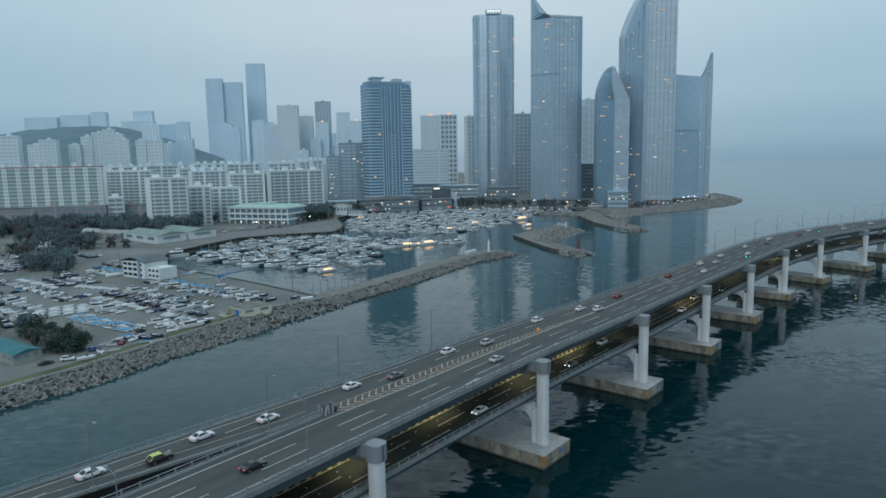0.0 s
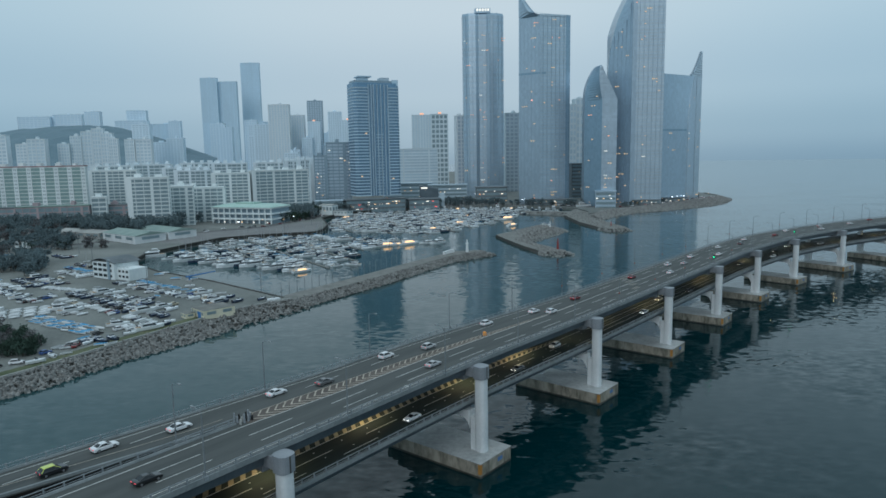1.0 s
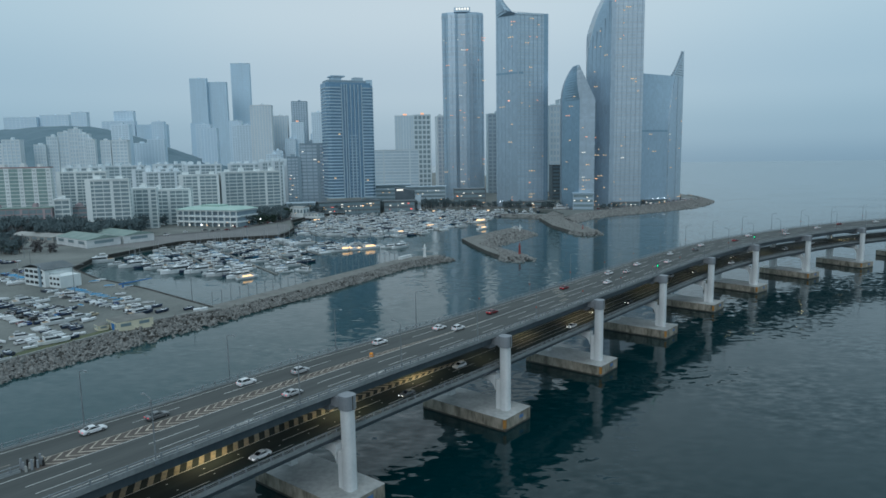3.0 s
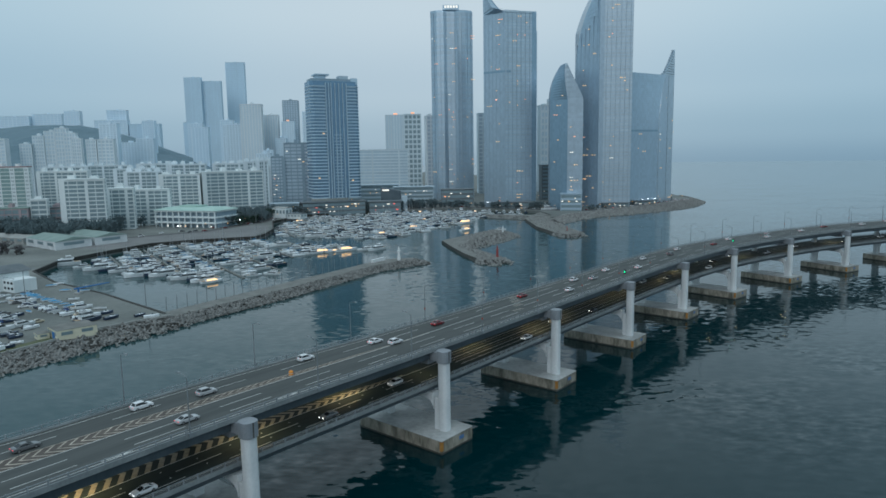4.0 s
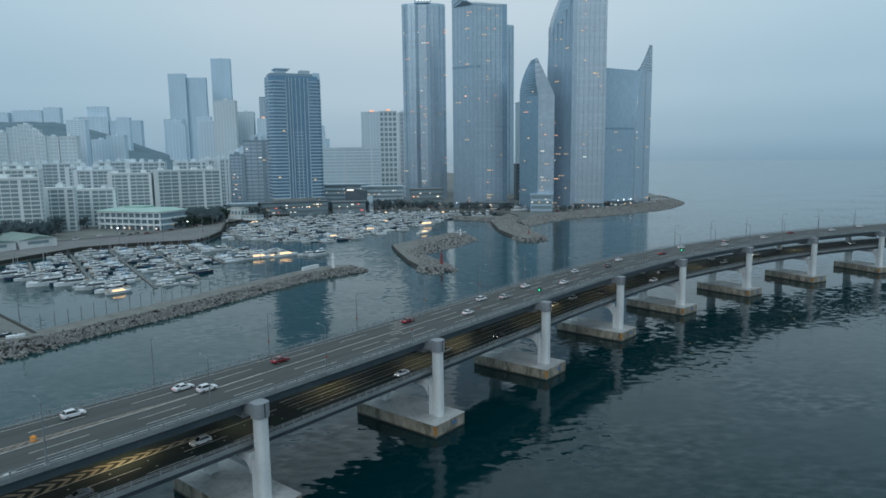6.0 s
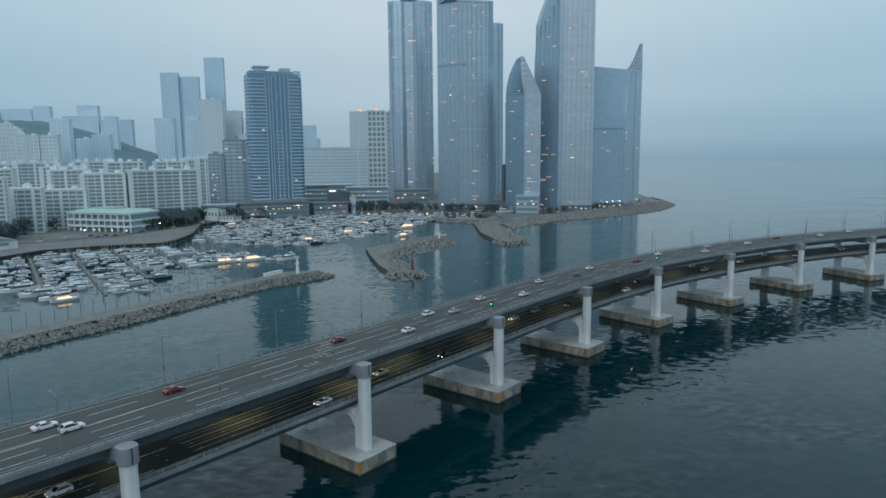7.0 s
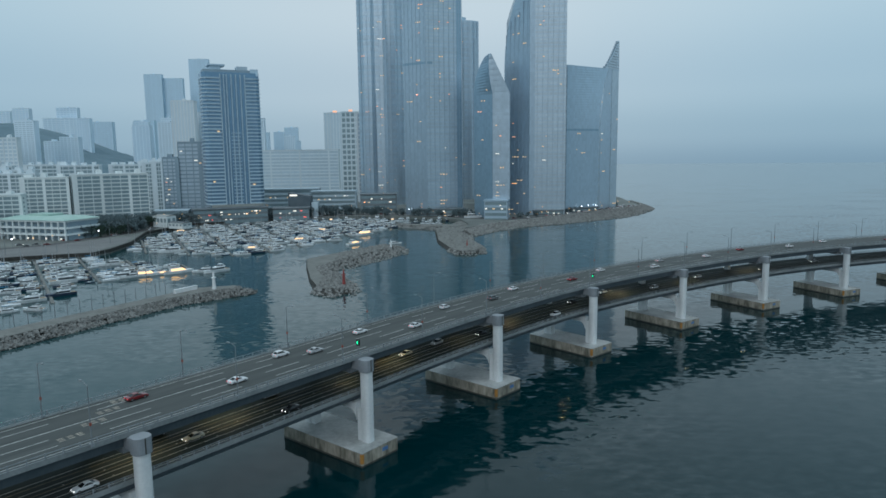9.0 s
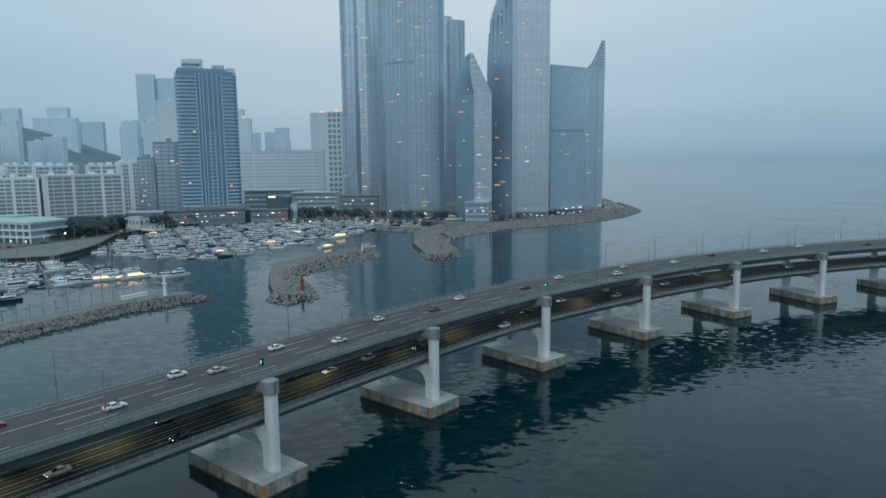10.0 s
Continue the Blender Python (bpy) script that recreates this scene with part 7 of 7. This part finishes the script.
# parked cars along the cape and shore road
for i in range(70):
    a, b = r3.choice(list(zip(SHORE_ROAD[2:14], SHORE_ROAD[3:15])))
    u = r3.random()
    x, y = a[0] + (b[0] - a[0]) * u + r3.uniform(-8, 8), a[1] + (b[1] - a[1]) * u + r3.uniform(-4, 6)
    if inside(SHORE, x, y) and inside(SHORE, x, y - 6):
        far_car(r3.choice(["sedan", "suv", "hatch"]), r3.choice(["white", "white", "silver", "grey", "red", "black"]), r3.choice(["off", "off", "rear", "front"]), pose(x, y, GROUND + 0.05, 0, 0, math.degrees(math.atan2(b[1] - a[1], b[0] - a[0])) + r3.choice((0, 180))))["group"] = "parked cars"
for i in range(26):
    u = i / 25
    far_car(("sedan", "suv", "hatch")[i % 3], ("white", "red", "silver", "white", "grey")[i % 5], ("rear", "off", "front")[i % 3], pose(330 + 78 * u, 872 + 70 * u + (i % 3) * 4, GROUND + 0.05, 0, 0, 40 + 180 * (i % 2)))
HEAP_CARS.build("parked_cars", "many far parked cars, mostly white and grey", "cars")
# ---- trees ----
def leaf_material(name, a, b):
    return surface(name, a, b, 0.8, 0.3, 2.0, vary=0.25, spec=0.2)


# foliage made paler and bluer, with distance haze in its colour
M["leaf_hazed"] = leaf_material("dark_pine_foliage", (0.118, 0.162, 0.176), (0.15, 0.198, 0.21))
M["leaf_mid"] = leaf_material("evergreen_foliage", (0.032, 0.058, 0.046), (0.06, 0.095, 0.072))
M["leaf_bare"] = leaf_material("bare_twig_crown", (0.095, 0.095, 0.10), (0.145, 0.145, 0.148))
M["bark"] = surface("bark", (0.05, 0.04, 0.03), (0.10, 0.08, 0.065), 0.9, 1.0, 6.0, bump=0.03)


def tree(seed, height, spread, leaf, label, n=640):
    r = random.Random(seed)
    e = thing("tree", label, "tree", "waterfront trees")
    bm = bmesh.new()
    tube(bm, (0, 0, 0), (0.2, 0.1, height * 0.55), 0.28, 7, 0.15)
    clumps = []
    for i in range(12):
        a, rr = r.uniform(0, 6.28), spread * r.uniform(0.2, 0.85)
        c = Vector((rr * math.cos(a), rr * math.sin(a), height * r.uniform(0.13, 0.90)))
        clumps.append((c, spread * r.uniform(0.34, 0.58)))
        tube(bm, (0.1, 0.05, height * r.uniform(0.12, 0.3)), c, 0.11, 5, 0.04)
    part("trunk", bm, M["bark"], e)
    bm = bmesh.new()
    for i in range(n):
        c, rad = r.choice(clumps)
        d = Vector((r.gauss(0, 1), r.gauss(0, 1), r.gauss(0, 0.75)))
        p = c + d.normalized() * rad * r.random() ** 0.4
        s = r.uniform(0.35, 0.85) * spread * 0.165
        q = Euler((r.uniform(0, 3.1), r.uniform(0, 3.1), r.uniform(0, 3.1))).to_matrix()
        vs = [bm.verts.new(p + q @ Vector(v) * s) for v in ((-1, -0.35, 0.1), (0.3, -0.75, 0), (1, 0.3, 0.1), (-0.3, 0.8, 0))]
        bm.faces.new(vs)
    me = bpy.data.meshes.new("crown")
    bm.to_mesh(me)
    bm.free()
    me.materials.append(M[leaf])
    new("crown", me).parent = e
    return e


TREES = [tree(1, 9, 4.4, "leaf_hazed", "dark rounded evergreen tree on the waterfront"), tree(2, 11, 4.0, "leaf_hazed", "tall dark evergreen tree on the waterfront"), tree(3, 7.5, 4.0, "leaf_mid", "broad green tree on the waterfront"), tree(4, 8, 4.2, "leaf_bare", "brown leafless winter tree on the waterfront", 560)]
placed = [0, 0, 0, 0]
HEAP_TREES = Heap()
r4 = random.Random(77)


def put_tree(kind, x, y, s=1.0, z=GROUND):
    m = Matrix.Translation((x, y, z)) @ Matrix.Rotation(r4.uniform(0, 6.28), 4, "Z") @ Matrix.Diagonal((s, s, s * r4.uniform(0.9, 1.15), 1))
    if placed[kind] and (y > 430 or x < -330):
        HEAP_TREES.add(TREES[kind], m)
    elif placed[kind]:
        o = repeat_thing(TREES[kind], m)
    else:
        TREES[kind].matrix_basis = m
    placed[kind] += 1


def grove(poly, n, kinds, s0=0.8, s1=1.3):
    xs, ys = [p[0] for p in poly], [p[1] for p in poly]
    made, tries = 0, 0
    while made < n and tries < n * 30:
        tries += 1
        x, y = r4.uniform(min(xs), max(xs)), r4.uniform(min(ys), max(ys))
        if inside(poly, x, y):
            put_tree(r4.choice(kinds), x, y, r4.uniform(s0, s1))
            made += 1


grove([(-205, 218), (-158, 238), (-148, 252), (-160, 264), (-215, 262), (-260, 240)], 34, [2, 0, 2, 3], 0.6, 0.9)
grove([(-160, 240), (-150, 251), (-139, 248), (-127, 239), (-123, 229), (-127, 222), (-140, 232), (-152, 240)], 26, [2, 2, 2, 2, 3], 0.5, 0.78)
grove([(-246, 384), (-217, 377), (-223, 404), (-246, 452), (-256, 440), (-256, 400)], 26, [0, 1], 0.8, 1.15)
grove([(-340, 534), (-296, 512), (-263, 493), (-256, 508), (-292, 562), (-322, 585), (-390, 640)], 42, [0, 1, 0, 3], 0.9, 1.3)
grove([(-420, 480), (-300, 500), (-236, 520), (-236, 505), (-270, 470), (-380, 430)], 44, [0, 1, 2, 3], 0.8, 1.2)
grove([(-430, 560), (-310, 610), (-240, 640), (-222, 660), (-230, 700), (-350, 690), (-480, 660)], 170, [0, 1, 3], 1.0, 1.6)
grove([(-300, 590), (-246, 575), (-216, 600), (-230, 640), (-300, 625)], 60, [0, 1], 1.0, 1.5)
grove([(-212, 700), (-140, 670), (-116, 720), (-112, 795), (-135, 800), (-190, 760)], 130, [0, 1, 2], 1.0, 1.5)
grove([(-108, 795), (-30, 836), (60, 868), (60, 890), (-30, 850), (-104, 812)], 70, [0, 1], 0.8, 1.25)
grove([(60, 872), (150, 838), (186, 812), (200, 830), (140, 868), (62, 900)], 34, [0, 1], 0.6, 1.0)
grove([(240, 800), (270, 818), (330, 880), (384, 938), (376, 945), (320, 884), (240, 810)], 26, [0, 1], 0.4, 0.7)
grove([(-720, 690), (-560, 690), (-430, 640), (-420, 690), (-540, 735), (-720, 740)], 50, [0, 1, 3], 1.0, 1.5)

grove([(-205, 702), (-150, 668), (-128, 700), (-119, 780), (-90, 813), (-30, 846), (-30, 856), (-95, 830), (-140, 803), (-190, 745)], 60, [0, 1], 1.0, 1.4)
HEAP_TREES.build("far_trees", "dark trees massed along the far waterfront", "trees")

# ---- rubble: rocks on the banks ----
def rock_mesh(seed):
    r = random.Random(seed)
    bm = bmesh.new()
    bmesh.ops.create_icosphere(bm, subdivisions=1, radius=1.0)
    for v in bm.verts:
        v.co *= r.uniform(0.72, 1.12)
        v.co.z *= 0.75
    me = bpy.data.meshes.new("rock")
    bm.to_mesh(me)
    bm.free()
    me.materials.append(M["rock"])
    return me


def tetrapod_mesh():
    bm = bmesh.new()
    for d in (Vector((0, 0, 1)), Vector((0.943, 0, -0.333)), Vector((-0.471, 0.816, -0.333)), Vector((-0.471, -0.816, -0.333))):
        tube(bm, d * 0.05, d * 1.35, 0.52, 6, 0.34)
    me = bpy.data.meshes.new("tetrapod")
    bmesh.ops.recalc_face_normals(bm, faces=bm.faces)
    bm.to_mesh(me)
    bm.free()
    me.materials.append(M["rock"])
    return me


ROCKS = [rock_mesh(i) for i in range(4)]
TETRA = tetrapod_mesh()
r5 = random.Random(9)


def slope_points(lo, hi, n, zlo, zhi):
    """Places spread over a slope between two lines of equal length."""
    lens = [math.hypot(hi[i + 1][0] - hi[i][0], hi[i + 1][1] - hi[i][1]) for i in range(len(hi) - 1)]
    for _ in range(n):
        u = r5.random() * sum(lens)
        i = 0
        while u > lens[i]:
            u -= lens[i]
            i += 1
        f, g = u / lens[i], r5.random()
        lx, ly = lo[i][0] + (lo[i + 1][0] - lo[i][0]) * f, lo[i][1] + (lo[i + 1][1] - lo[i][1]) * f
        hx_, hy_ = hi[i][0] + (hi[i + 1][0] - hi[i][0]) * f, hi[i][1] + (hi[i + 1][1] - hi[i][1]) * f
        yield Vector((lx + (hx_ - lx) * g, ly + (hy_ - ly) * g, zlo + (zhi - zlo) * g))


def turn_any():
    return Euler((r5.uniform(0, 6.28), r5.uniform(0, 6.28), r5.uniform(0, 6.28))).to_matrix().to_4x4()


def strew(parent, points, single, size, mesh_choice, name):
    """The first ones as pieces of their own, the rest joined."""
    verts, faces = [], []
    for i, p in enumerate(points):
        me = r5.choice(mesh_choice)
        s = r5.uniform(*size)
        m = Matrix.Translation(p) @ turn_any() @ Matrix.Scale(s, 4)
        if i < single:
            share(name, me, parent, m)
        else:
            k = len(verts)
            verts.extend(m @ v.co for v in me.vertices)
            faces.extend([k + j for j in f.vertices] for f in me.polygons)
    if verts:
        me = bpy.data.meshes.new("rubble")
        me.from_pydata(verts, [], faces)
        me.materials.append(M["rock_heap"])
        ob = new("rubble", me)
        ob.parent = parent
        tagged(ob, kind="stuff")


M["rock_heap"] = surface("heaped_stone", (0.112, 0.114, 0.110), (0.285, 0.285, 0.272), 0.9, 0.5, 1.6, bump=0.05)
JL = [JETTY[i] for i in range(1, 8)]
JH = [(-52, 308), (-15, 366), (3, 398), (24, 434), (40, 449), (46, 455), (45, 459)]
strew(bank, slope_points(TOE[1:], CREST[1:], 1500, -0.4, 3.0), 120, (0.8, 1.2), [TETRA], "tetrapod")
main_jetty = bpy.data.objects["breakwater_main"]
strew(main_jetty, slope_points(JL, JH, 1700, -0.3, 2.7), 100, (0.6, 0.98), [TETRA, TETRA, ROCKS[0]], "tetrapod")
isle = bpy.data.objects["breakwater_isle"]
IL, IH = ISLE[3:15], ISLE_TOP[3:15]
strew(isle, slope_points(IL, IH, 1100, -0.3, 2.1), 70, (0.7, 1.25), ROCKS, "rock")
spur = bpy.data.objects["breakwater_spur"]
SL, SH = SPUR[2:11], SPUR_TOP[2:11]
strew(spur, slope_points(SL, SH, 700, -0.3, 2.1), 60, (0.7, 1.25), ROCKS, "rock")
cape = thing("cape_rubble", "grey boulder shore round the cape", "boulders", kind="structure")
CL = [(187, 683), (207, 713), (229, 738), (255, 758), (279, 770), (306, 787), (333, 808), (357, 825), (385, 859), (412, 900), (430, 938), (436, 975), (440, 1030)]
CH = [(178, 700), (196, 738), (214, 756), (241, 780), (266, 802), (299, 833), (328, 858), (352, 882), (376, 908), (400, 930), (420, 955), (426, 985), (430, 1035)]
bm = bmesh.new()
hi = [bm.verts.new((x, y, GROUND + 0.1)) for x, y in CH]
lo = [bm.verts.new((x, y, -1.0)) for x, y in CL]
under = [bm.verts.new((x, y, -1.0)) for x, y in CH]
for i in range(len(CH) - 1):
    bm.faces.new((hi[i], hi[i + 1], lo[i + 1], lo[i]))
    bm.faces.new((hi[i + 1], hi[i], under[i], under[i + 1]))
part("slope", bm, M["rock_heap"], cape, "rubble slope under the boulders")
strew(cape, slope_points(CL, CH, 3600, -0.3, 3.3), 40, (0.9, 1.9), ROCKS, "rock")
bm = bmesh.new()
ribbon_on(bm, CH[1:], 0.6, 1.2, GROUND, GROUND + 1.0)
part("parapet_wall", bm, M["concrete"], cape, "low concrete wall above the boulders")
# quay arm that shelters the yachts
arm = thing("quay_arm", "low grey concrete quay arm with a rubble side", "quay", kind="structure")
AL = [(113, 766), (135, 747), (153, 728), (168, 722)]
AH = [(114, 770), (137, 756), (158, 744), (172, 738)]
bm = bmesh.new()
prism(bm, [*AH, (184, 752), (168, 760), (140, 768), (117, 778)], -1.0, 2.6)
part("quay_top", bm, M["walkway"], arm)
strew(arm, slope_points(AL, AH, 300, -0.3, 2.2), 0, (0.8, 1.5), ROCKS, "rock")


def on_top(poly, n, z):
    xs, ys = [p[0] for p in poly], [p[1] for p in poly]
    while n:
        x, y = r5.uniform(min(xs), max(xs)), r5.uniform(min(ys), max(ys))
        if inside(poly, x, y):
            n -= 1
            yield Vector((x, y, z))


# loose stones lie over the two small breakwaters' tops
strew(isle, on_top(ISLE_TOP[3:], 520, 2.0), 0, (0.4, 1.2), ROCKS, "rock")
strew(spur, on_top(SPUR_TOP, 420, 2.0), 0, (0.4, 1.1), ROCKS, "rock")
